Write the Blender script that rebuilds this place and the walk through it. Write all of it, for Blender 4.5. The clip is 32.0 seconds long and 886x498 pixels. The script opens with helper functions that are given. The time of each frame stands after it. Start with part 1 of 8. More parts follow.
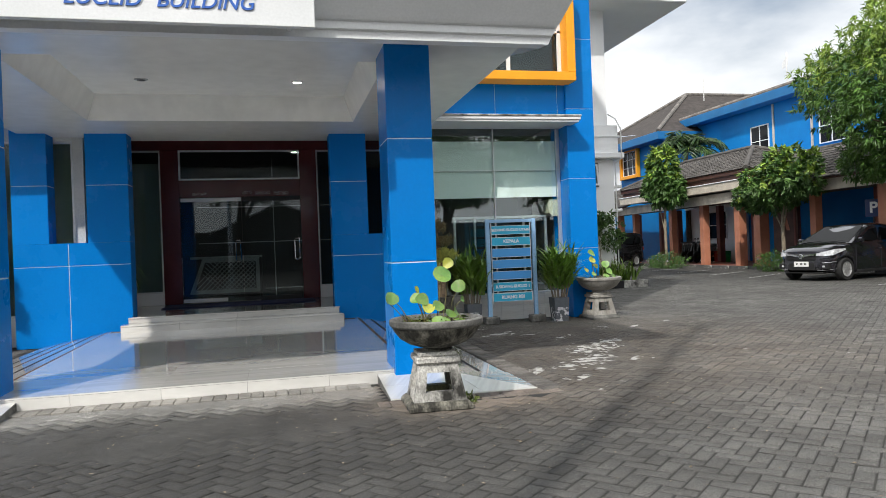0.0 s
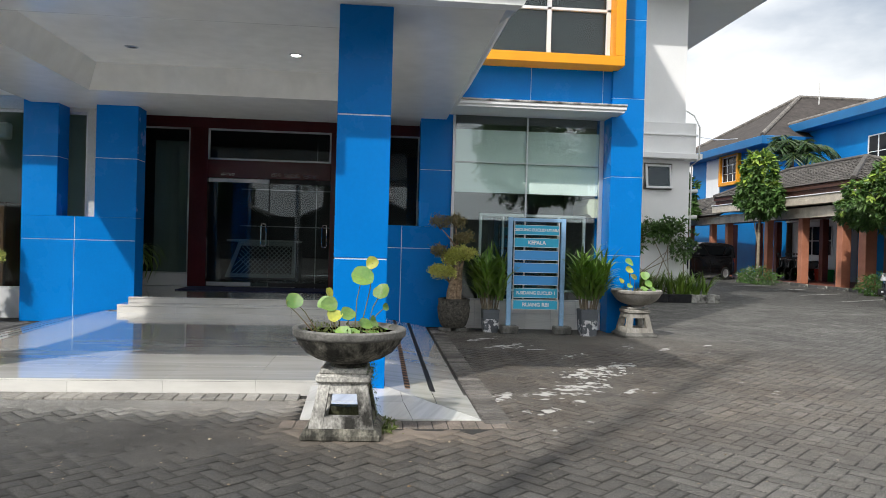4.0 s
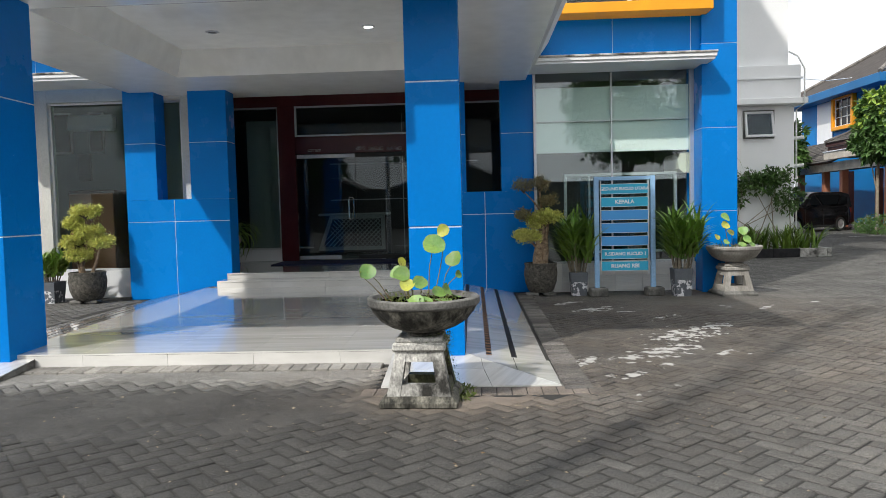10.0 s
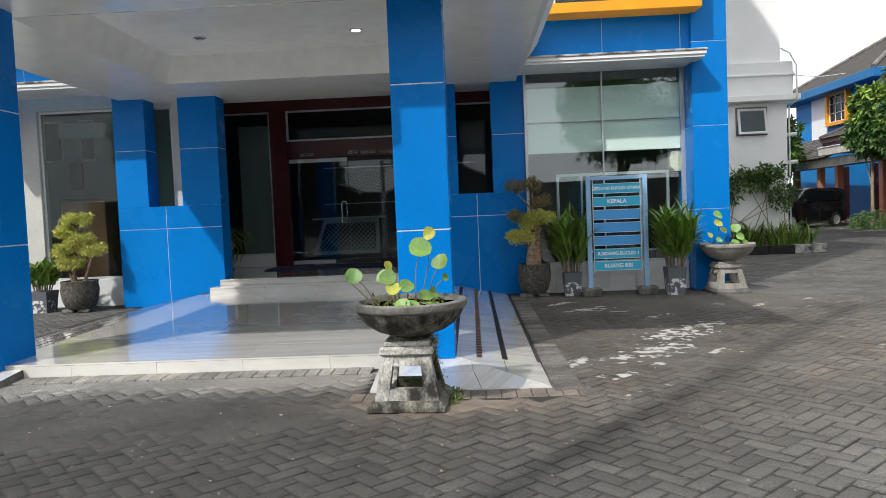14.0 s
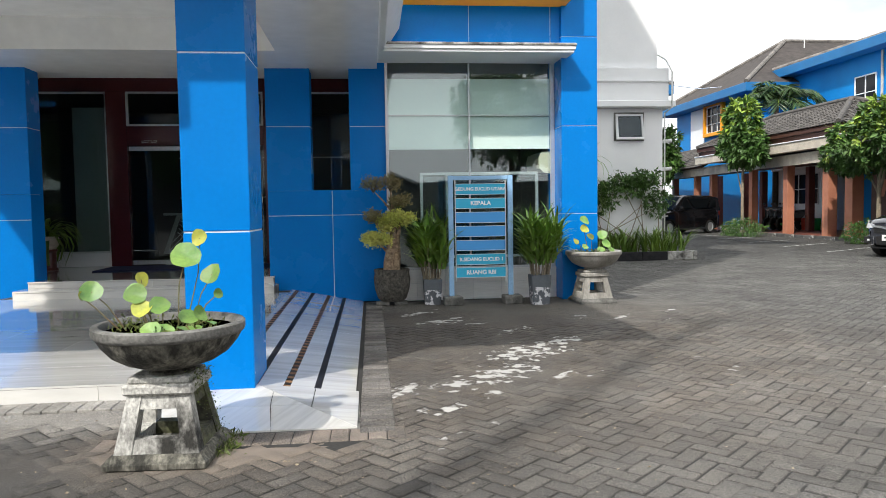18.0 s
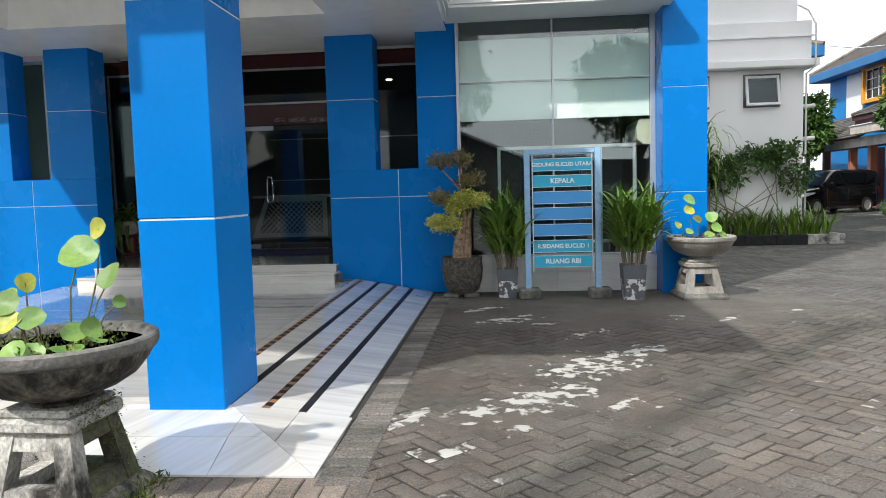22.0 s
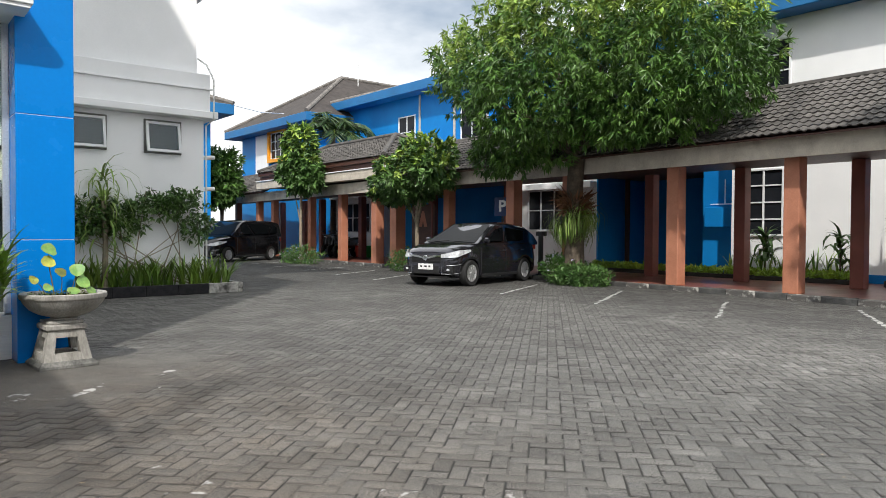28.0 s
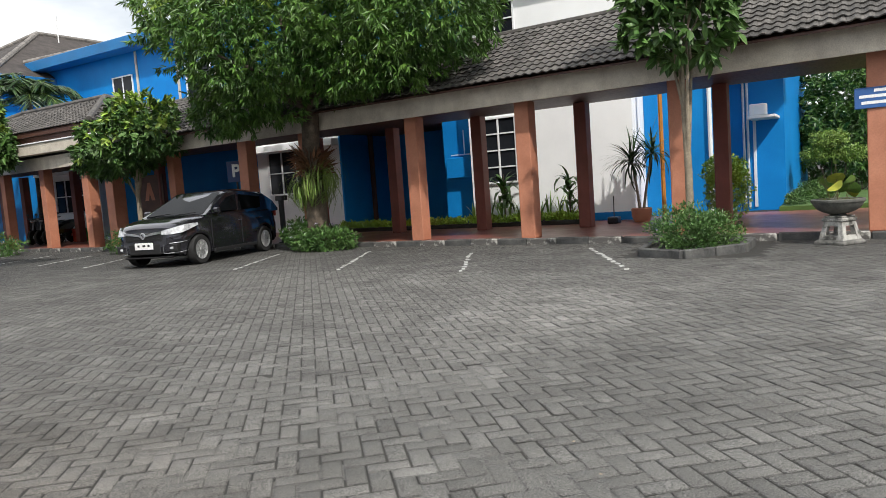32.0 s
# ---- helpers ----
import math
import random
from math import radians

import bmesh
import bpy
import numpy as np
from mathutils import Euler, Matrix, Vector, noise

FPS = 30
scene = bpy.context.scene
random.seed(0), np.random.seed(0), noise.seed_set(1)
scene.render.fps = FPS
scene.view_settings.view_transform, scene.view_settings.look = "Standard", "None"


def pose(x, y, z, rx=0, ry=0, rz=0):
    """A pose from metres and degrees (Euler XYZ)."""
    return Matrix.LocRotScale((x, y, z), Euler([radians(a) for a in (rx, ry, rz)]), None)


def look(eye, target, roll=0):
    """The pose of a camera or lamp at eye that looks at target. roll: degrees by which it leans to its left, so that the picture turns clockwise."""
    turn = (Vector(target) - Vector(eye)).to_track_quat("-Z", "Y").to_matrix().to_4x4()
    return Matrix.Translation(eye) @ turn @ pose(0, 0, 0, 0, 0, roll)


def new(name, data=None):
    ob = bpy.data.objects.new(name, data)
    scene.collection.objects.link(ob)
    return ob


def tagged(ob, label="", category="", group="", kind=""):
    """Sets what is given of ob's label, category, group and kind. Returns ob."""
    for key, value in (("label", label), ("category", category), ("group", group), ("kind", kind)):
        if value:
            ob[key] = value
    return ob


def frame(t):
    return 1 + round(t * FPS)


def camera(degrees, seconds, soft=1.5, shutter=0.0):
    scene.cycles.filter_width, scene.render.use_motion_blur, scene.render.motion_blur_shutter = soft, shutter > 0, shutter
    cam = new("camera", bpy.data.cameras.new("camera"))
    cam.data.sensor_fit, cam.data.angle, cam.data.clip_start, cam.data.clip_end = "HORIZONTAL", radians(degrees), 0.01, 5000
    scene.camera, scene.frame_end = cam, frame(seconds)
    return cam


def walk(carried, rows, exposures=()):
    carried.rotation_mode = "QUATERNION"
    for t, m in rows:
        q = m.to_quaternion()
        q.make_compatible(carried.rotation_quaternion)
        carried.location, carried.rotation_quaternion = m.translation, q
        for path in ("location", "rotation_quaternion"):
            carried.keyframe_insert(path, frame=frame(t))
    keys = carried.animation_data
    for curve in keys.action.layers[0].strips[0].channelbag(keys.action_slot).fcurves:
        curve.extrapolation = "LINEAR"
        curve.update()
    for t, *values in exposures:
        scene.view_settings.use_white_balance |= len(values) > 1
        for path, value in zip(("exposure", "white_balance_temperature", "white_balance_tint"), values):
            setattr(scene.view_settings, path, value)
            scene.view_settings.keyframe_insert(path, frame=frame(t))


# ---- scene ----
cam = camera(64.6, 32.0, soft=0.75)
# seconds, eye, target, roll
PATH = [
    (0, (-2.627, -0.072, 1.217), (-2.17, 1.875, 1.218), -2.2),
    (0.5, (-2.389, 0.035, 1.192), (-2.166, 2.022, 1.208), 0.6),
    (1, (-2.19, 0.096, 1.189), (-1.888, 2.072, 1.133), -2.9),
    (1.5, (-2.017, 0.239, 1.205), (-1.72, 2.217, 1.22), 1.1),
    (2, (-1.845, 0.326, 1.19), (-1.499, 2.293, 1.102), -2.8),
    (2.5, (-1.639, 0.41, 1.188), (-1.422, 2.397, 1.123), 1.0),
    (3, (-1.487, 0.458, 1.199), (-1.258, 2.443, 1.108), -2.8),
    (3.5, (-1.373, 0.611, 1.226), (-1.181, 2.601, 1.216), 1.3),
    (5.5, (-1.075, 0.755, 1.239), (-0.985, 2.752, 1.199), -0.5),
    (6, (-1.078, 0.773, 1.233), (-1.058, 2.771, 1.162), -1.7),
    (6.5, (-1.076, 0.74, 1.237), (-1.065, 2.737, 1.137), -1.7),
    (7, (-1.098, 0.764, 1.234), (-1.174, 2.761, 1.15), -1.5),
    (7.5, (-1.107, 0.755, 1.239), (-1.279, 2.746, 1.17), -1.0),
    (8, (-1.094, 0.745, 1.234), (-1.234, 2.738, 1.15), -0.8),
    (8.5, (-1.102, 0.746, 1.232), (-1.249, 2.738, 1.14), -0.8),
    (9, (-1.094, 0.752, 1.231), (-1.21, 2.747, 1.14), -1.2),
    (9.5, (-1.095, 0.745, 1.236), (-1.207, 2.739, 1.138), -1.9),
    (10, (-1.1, 0.75, 1.229), (-1.19, 2.745, 1.123), -1.4),
    (10.5, (-1.101, 0.758, 1.235), (-1.161, 2.754, 1.12), -1.2),
    (11, (-1.1, 0.758, 1.231), (-1.165, 2.754, 1.111), -1.4),
    (11.5, (-1.095, 0.763, 1.234), (-1.153, 2.759, 1.115), -2.0),
    (12, (-1.106, 0.756, 1.235), (-1.184, 2.752, 1.127), -1.4),
    (12.5, (-1.098, 0.75, 1.235), (-1.184, 2.746, 1.132), -1.5),
    (13, (-1.075, 0.751, 1.237), (-1.15, 2.747, 1.133), -2.4),
    (13.5, (-1.047, 0.751, 1.229), (-1.151, 2.746, 1.135), -2.9),
    (15.5, (-0.933, 1.014, 1.234), (-0.911, 3.009, 1.1), 0.4),
    (16, (-0.869, 1.067, 1.236), (-0.919, 3.062, 1.101), -4.8),
    (16.5, (-0.723, 1.137, 1.223), (-0.721, 3.131, 1.074), -2.4),
    (17, (-0.551, 1.247, 1.223), (-0.482, 3.238, 1.05), -0.5),
    (17.5, (-0.465, 1.431, 1.228), (-0.357, 3.425, 1.117), -2.0),
    (18, (-0.411, 1.646, 1.23), (-0.21, 3.633, 1.118), -0.9),
    (18.5, (-0.234, 1.769, 1.231), (-0.397, 3.762, 1.201), -2.1),
    (19, (-0.067, 1.933, 1.232), (-0.134, 3.925, 1.068), -4.0),
    (19.5, (0.025, 2.135, 1.226), (0.064, 4.133, 1.138), -0.9),
    (20, (0.099, 2.318, 1.197), (-0.004, 4.309, 1.04), -2.8),
    (20.5, (0.239, 2.503, 1.216), (0.037, 4.49, 1.119), -0.4),
    (21, (0.303, 2.591, 1.208), (0.047, 4.565, 1.016), -1.8),
    (21.5, (0.305, 2.662, 1.222), (0.111, 4.65, 1.13), -1.1),
    (22, (0.31, 2.718, 1.208), (0.141, 4.704, 1.049), -1.6),
    (22.5, (0.31, 2.681, 1.208), (0.09, 4.663, 1.052), -1.2),
    (23, (0.305, 2.676, 1.205), (0.118, 4.661, 1.05), -2.0),
    (23.5, (0.321, 2.667, 1.205), (0.212, 4.658, 1.046), -1.5),
    (24, (0.363, 2.642, 1.219), (0.451, 4.63, 1.027), -1.0),
    (24.5, (0.383, 2.726, 1.211), (0.746, 4.687, 1.065), -1.1),
    (25, (0.401, 2.825, 1.207), (1.122, 4.685, 1.062), -1.4),
    (25.5, (0.412, 2.942, 1.186), (1.268, 4.734, 0.95), -1.7),
    (26, (0.531, 2.978, 1.193), (1.303, 4.811, 0.986), -2.9),
    (26.5, (0.705, 3.039, 1.206), (1.688, 4.775, 1.067), -1.7),
    (28.5, (1.151, 3.385, 1.24), (2.507, 4.852, 1.14), -1.6),
    (29, (1.269, 3.433, 1.234), (2.755, 4.757, 1.041), -2.2),
    (29.5, (1.431, 3.519, 1.27), (3.001, 4.758, 1.237), -0.7),
    (30, (1.56, 3.587, 1.242), (3.13, 4.809, 1.038), -3.0),
    (30.5, (1.724, 3.645, 1.253), (3.251, 4.933, 1.164), -1.0),
    (31, (1.899, 3.586, 1.238), (3.405, 4.89, 1.066), -2.8),
    (31.5, (2.053, 3.716, 1.235), (3.689, 4.861, 1.134), -1.7),
    (32, (2.258, 3.817, 1.191), (3.959, 4.855, 1.016), -4.1),
]
walk(cam, [(t, look(eye, target, roll)) for t, eye, target, roll in PATH], [(0.0, 0.12), (9.0, 0.15), (13.5, 0.11), (16.0, 0.41), (23.0, 0.44), (26.0, 0.31), (32.0, 0.24)])

# ---- world and sun ----
world = bpy.data.worlds.new("sky")
scene.world = world
world.use_nodes = True
wn = world.node_tree
SUN = Vector((0.62, 0.75, -1.0)).normalized()
SKY = wn.nodes.new("ShaderNodeTexSky")
SKY.sky_type, SKY.sun_disc = "NISHITA", False
SKY.sun_elevation = math.asin(-SUN.z)
SKY.sun_rotation = math.atan2(-SUN.x, -SUN.y)
SKY.dust_density, SKY.air_density = 4.0, 1.2
wbg = wn.nodes["Background"]
wbg.inputs[1].default_value = 0.108
cl = wn.nodes.new("ShaderNodeTexNoise")
cl.inputs["Scale"].default_value, cl.inputs["Detail"].default_value = 2.2, 7
cmap = wn.nodes.new("ShaderNodeMapping")
cmap.inputs["Scale"].default_value = (1, 1, 2.4)
ctc = wn.nodes.new("ShaderNodeTexCoord")
cr = wn.nodes.new("ShaderNodeValToRGB")
cr.color_ramp.elements[0].position, cr.color_ramp.elements[1].position = 0.22, 0.46
cmx = wn.nodes.new("ShaderNodeMix")
cmx.data_type = "RGBA"
cmx.inputs[7].default_value = (10.6, 10.8, 11.0, 1)
wn.links.new(ctc.outputs["Generated"], cmap.inputs["Vector"])
wn.links.new(cmap.outputs["Vector"], cl.inputs["Vector"])
wn.links.new(cl.outputs["Fac"], cr.inputs["Fac"])
wn.links.new(cr.outputs["Color"], cmx.inputs[0])
wn.links.new(SKY.outputs["Color"], cmx.inputs[6])
# the cloudy sky is brighter overhead than near the horizon
cxyz = wn.nodes.new("ShaderNodeSeparateXYZ")
wn.links.new(ctc.outputs["Generated"], cxyz.inputs[0])
cgr = wn.nodes.new("ShaderNodeMapRange")
cgr.inputs[1].default_value, cgr.inputs[2].default_value, cgr.inputs[3].default_value, cgr.inputs[4].default_value = 0.0, 0.9, 0.80, 1.28
wn.links.new(cxyz.outputs[2], cgr.inputs[0])
cmu = wn.nodes.new("ShaderNodeMix")
cmu.data_type, cmu.blend_type = "RGBA", "MULTIPLY"
cmu.inputs[0].default_value = 1.0
wn.links.new(cmx.outputs[2], cmu.inputs[6])
wn.links.new(cgr.outputs[0], cmu.inputs[7])
wn.links.new(cmu.outputs[2], wbg.inputs["Color"])

sl = bpy.data.lights.new("sun", "SUN")
sl.energy, sl.angle, sl.color = 3.3, radians(1.2), (1.0, 0.96, 0.90)
sun = new("sun", sl)
sun.matrix_world = look((0, 0, 30), Vector((0, 0, 30)) + SUN)


# ---- materials ----
def mat(name, c1, c2=None, scale=3.0, rough=0.6, bump=0.15, bscale=60.0, metal=0.0, rand=0.0, spec=0.5, stretch=(1, 1, 1),
        island=False, coat=0.0, lo=0.35, hi=0.65, rvar=0.12, fine=0.12, trans=0.0):
    m = bpy.data.materials.new(name)
    m.use_nodes = True
    nt = m.node_tree
    N, L = nt.nodes, nt.links
    b = N["Principled BSDF"]
    tc = N.new("ShaderNodeTexCoord")
    mp = N.new("ShaderNodeMapping")
    mp.inputs["Scale"].default_value = stretch
    L.new(tc.outputs["Object"], mp.inputs["Vector"])
    n1 = N.new("ShaderNodeTexNoise")
    n1.inputs["Scale"].default_value, n1.inputs["Detail"].default_value, n1.inputs["Roughness"].default_value = scale, 8, 0.62
    L.new(mp.outputs["Vector"], n1.inputs["Vector"])
    r = N.new("ShaderNodeValToRGB")
    r.color_ramp.elements[0].position, r.color_ramp.elements[1].position = lo, hi
    r.color_ramp.elements[0].color = (*c1, 1)
    r.color_ramp.elements[1].color = (*(c2 or c1), 1)
    L.new(n1.outputs["Fac"], r.inputs["Fac"])
    n2 = N.new("ShaderNodeTexNoise")
    n2.inputs["Scale"].default_value, n2.inputs["Detail"].default_value = bscale, 5
    L.new(mp.outputs["Vector"], n2.inputs["Vector"])
    hsv = N.new("ShaderNodeHueSaturation")
    L.new(r.outputs["Color"], hsv.inputs["Color"])
    mr = N.new("ShaderNodeMapRange")
    mr.inputs[3].default_value, mr.inputs[4].default_value = 1 - fine, 1 + fine
    mr.inputs[1].default_value, mr.inputs[2].default_value = 0.3, 0.7
    L.new(n2.outputs["Fac"], mr.inputs[0])
    if rand:
        if island:
            g = N.new("ShaderNodeNewGeometry")
            src = g.outputs["Random Per Island"]
        else:
            g = N.new("ShaderNodeObjectInfo")
            src = g.outputs["Random"]
        m2 = N.new("ShaderNodeMapRange")
        m2.inputs[3].default_value, m2.inputs[4].default_value = 1 - rand, 1 + rand
        L.new(src, m2.inputs[0])
        mu = N.new("ShaderNodeMath")
        mu.operation = "MULTIPLY"
        L.new(mr.outputs[0], mu.inputs[0])
        L.new(m2.outputs[0], mu.inputs[1])
        L.new(mu.outputs[0], hsv.inputs["Value"])
    else:
        L.new(mr.outputs[0], hsv.inputs["Value"])
    L.new(hsv.outputs["Color"], b.inputs["Base Color"])
    rr = N.new("ShaderNodeMapRange")
    rr.inputs[3].default_value, rr.inputs[4].default_value = max(0.02, rough - rvar), min(1, rough + rvar)
    L.new(n1.outputs["Fac"], rr.inputs[0])
    L.new(rr.outputs[0], b.inputs["Roughness"])
    b.inputs["Metallic"].default_value = metal
    b.inputs["Specular IOR Level"].default_value = spec
    b.inputs["Coat Weight"].default_value = coat
    b.inputs["Coat Roughness"].default_value = 0.08
    if trans:
        b.inputs["Subsurface Weight"].default_value = trans
        b.inputs["Subsurface Radius"].default_value = (0.01, 0.02, 0.005)
    if bump:
        bp = N.new("ShaderNodeBump")
        bp.inputs["Strength"].default_value, bp.inputs["Distance"].default_value = bump, 0.01
        L.new(n2.outputs["Fac"], bp.inputs["Height"])
        L.new(bp.outputs["Normal"], b.inputs["Normal"])
    return m


def glass(name, tint=(0.75, 0.82, 0.82), clear=0.75, rough=0.01, ior=1.55):
    m = bpy.data.materials.new(name)
    m.use_nodes = True
    N, L = m.node_tree.nodes, m.node_tree.links
    out = N["Material Output"]
    tr = N.new("ShaderNodeBsdfTransparent")
    tr.inputs[0].default_value = (*[c * clear for c in tint], 1)
    gl = N.new("ShaderNodeBsdfGlossy")
    gl.inputs["Roughness"].default_value = rough
    gl.inputs["Color"].default_value = (0.95, 0.97, 1, 1)
    # gloss grows towards grazing angles, alike from both sides of a pane
    f0 = ((ior - 1) / (ior + 1)) ** 2
    fr = N.new("ShaderNodeLayerWeight")
    fr.inputs["Blend"].default_value = 0.5
    pw = N.new("ShaderNodeMath")
    pw.operation = "POWER"
    pw.inputs[1].default_value = 5.0
    L.new(fr.outputs["Facing"], pw.inputs[0])
    ma = N.new("ShaderNodeMath")
    ma.operation = "MULTIPLY_ADD"
    ma.inputs[1].default_value, ma.inputs[2].default_value = 1 - f0, f0
    L.new(pw.outputs[0], ma.inputs[0])
    mx = N.new("ShaderNodeMixShader")
    L.new(ma.outputs[0], mx.inputs[0])
    L.new(tr.outputs[0], mx.inputs[1])
    L.new(gl.outputs[0], mx.inputs[2])
    L.new(mx.outputs[0], out.inputs["Surface"])
    return m


BLUE = mat("blue_panel", (0.001, 0.168, 0.545), (0.001, 0.188, 0.595), 0.9, 0.26, 0.02, 30, spec=0.14, fine=0.03, rand=0.03, coat=0.02)
BLUEPAINT = mat("blue_paint", (0.002, 0.165, 0.48), (0.004, 0.22, 0.58), 0.6, 0.55, 0.06, 40, fine=0.08, spec=0.25)
BLUETRIM = mat("blue_trim", (0.004, 0.115, 0.30), (0.008, 0.15, 0.38), 0.8, 0.55, 0.08, 40)
SEAL = mat("white_sealant", (0.72, 0.76, 0.80), (0.6, 0.66, 0.72), 4, 0.5, 0.05)
WHITE = mat("white_paint", (0.78, 0.79, 0.80), (0.68, 0.70, 0.71), 0.7, 0.55, 0.05, 50, fine=0.04)
SOFFIT = mat("glossy_white_ceiling", (0.87, 0.87, 0.84), (0.81, 0.81, 0.78), 1.2, 0.22, 0.05, 5, fine=0.05, coat=0.12)
WALLW = mat("white_wall", (0.88, 0.885, 0.89), (0.80, 0.81, 0.815), 0.55, 0.8, 0.2, 90, fine=0.05)
MARBLE = mat("white_marble", (0.70, 0.69, 0.66), (0.47, 0.46, 0.435), 2.2, 0.05, 0.0, 12, stretch=(0.25, 3.2, 1), rand=0.05, fine=0.05, coat=0.9, lo=0.42, hi=0.78, rvar=0.03)
MARBLED = mat("white_marble_laid_crosswise", (0.70, 0.69, 0.66), (0.47, 0.46, 0.435), 2.2, 0.08, 0.0, 12, stretch=(0.25, 3.2, 1), rand=0.05, fine=0.05, coat=0.7, lo=0.42, hi=0.78, rvar=0.03)
MARBLED.node_tree.nodes["Mapping"].vector_type = "TEXTURE"
MARBLED.node_tree.nodes["Mapping"].inputs["Rotation"].default_value[2] = radians(66)
MARBLED.node_tree.nodes["Mapping"].inputs["Scale"].default_value = (4.0, 0.31, 1.0)
STONEBLK = mat("black_stone", (0.012, 0.012, 0.014), (0.03, 0.03, 0.032), 8, 0.5, 0.05, spec=0.15)
STONEBRN = mat("brown_stone", (0.30, 0.17, 0.08), (0.16, 0.08, 0.04), 9, 0.5, 0.05, spec=0.2)
RED = mat("dark_red_cladding", (0.10, 0.018, 0.022), (0.075, 0.012, 0.016), 1.5, 0.22, 0.02, 20, coat=0.3, fine=0.05)
ALU = mat("aluminium", (0.72, 0.73, 0.74), (0.62, 0.63, 0.64), 5, 0.35, 0.03, metal=0.7)
CHROME = mat("chrome", (0.85, 0.85, 0.86), (0.75, 0.75, 0.76), 5, 0.12, 0.0, metal=1.0)
DARK = mat("dark_frame", (0.012, 0.012, 0.014), (0.02, 0.02, 0.022), 5, 0.35, 0.05)
YELLOW = mat("yellow_orange_paint", (0.86, 0.36, 0.005), (0.80, 0.31, 0.004), 2, 0.45, 0.04, fine=0.05)
CONC = mat("weathered_concrete", (0.20, 0.195, 0.18), (0.055, 0.055, 0.05), 5.5, 0.88, 0.55, 55, fine=0.25)
CONCW = mat("whitewashed_concrete", (0.44, 0.43, 0.40), (0.06, 0.058, 0.052), 5.0, 0.85, 0.6, 60, fine=0.25, lo=0.44, hi=0.62)
CONCD = mat("mossy_dark_concrete", (0.075, 0.075, 0.068), (0.16, 0.16, 0.14), 6, 0.9, 0.55, 60, fine=0.25)
TERRA = mat("terracotta_paint", (0.47, 0.20, 0.12), (0.36, 0.14, 0.08), 1.6, 0.6, 0.1, 50, fine=0.08, rand=0.06)
BROWN = mat("dark_brown_timber", (0.09, 0.035, 0.022), (0.055, 0.022, 0.015), 4, 0.55, 0.1, stretch=(1, 6, 1))
BEAM = mat("weathered_beam", (0.58, 0.53, 0.44), (0.40, 0.35, 0.29), 2.2, 0.8, 0.2, 60, fine=0.14)
TILE = mat("clay_roof_tile", (0.105, 0.096, 0.088), (0.046, 0.043, 0.040), 3, 0.85, 0.3, 60, rand=0.28, island=True, fine=0.2)
REDFLOOR = mat("red_floor_tile", (0.26, 0.09, 0.06), (0.18, 0.065, 0.048), 2, 0.35, 0.08, rand=0.1)
KERB = mat("kerb_concrete", (0.10, 0.10, 0.095), (0.22, 0.215, 0.20), 3, 0.9, 0.4, 50, fine=0.2)
GLASSD = glass("dark_glass", (0.70, 0.78, 0.78), 0.95, ior=1.5)
GLASSR = glass("reflective_bay_glass", (0.93, 1.0, 0.98), 0.98, ior=1.9)
GLASSL = glass("clear_room_glass", (0.86, 0.95, 0.92), 0.98, ior=1.40)
GLASSC = glass("clear_glass", (0.90, 0.97, 0.95), 0.95, ior=1.5)
# lobby gloom is carried by this near-black colour
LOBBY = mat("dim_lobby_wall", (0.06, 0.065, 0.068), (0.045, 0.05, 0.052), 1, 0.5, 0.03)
INTERIOR = mat("interior_paint", (0.62, 0.62, 0.58), (0.55, 0.55, 0.51), 1, 0.7, 0.03)
# room paints darkened: the low light indoors is put into the colour
ROOMW = mat("dimmed_grey_green_room_paint", (0.25, 0.275, 0.265), (0.21, 0.235, 0.225), 1, 0.6, 0.03)
ROOMD = mat("dimmed_green_room_paint", (0.085, 0.10, 0.095), (0.065, 0.078, 0.074), 1, 0.6, 0.03)
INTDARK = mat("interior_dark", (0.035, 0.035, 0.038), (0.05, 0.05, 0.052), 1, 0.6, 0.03)


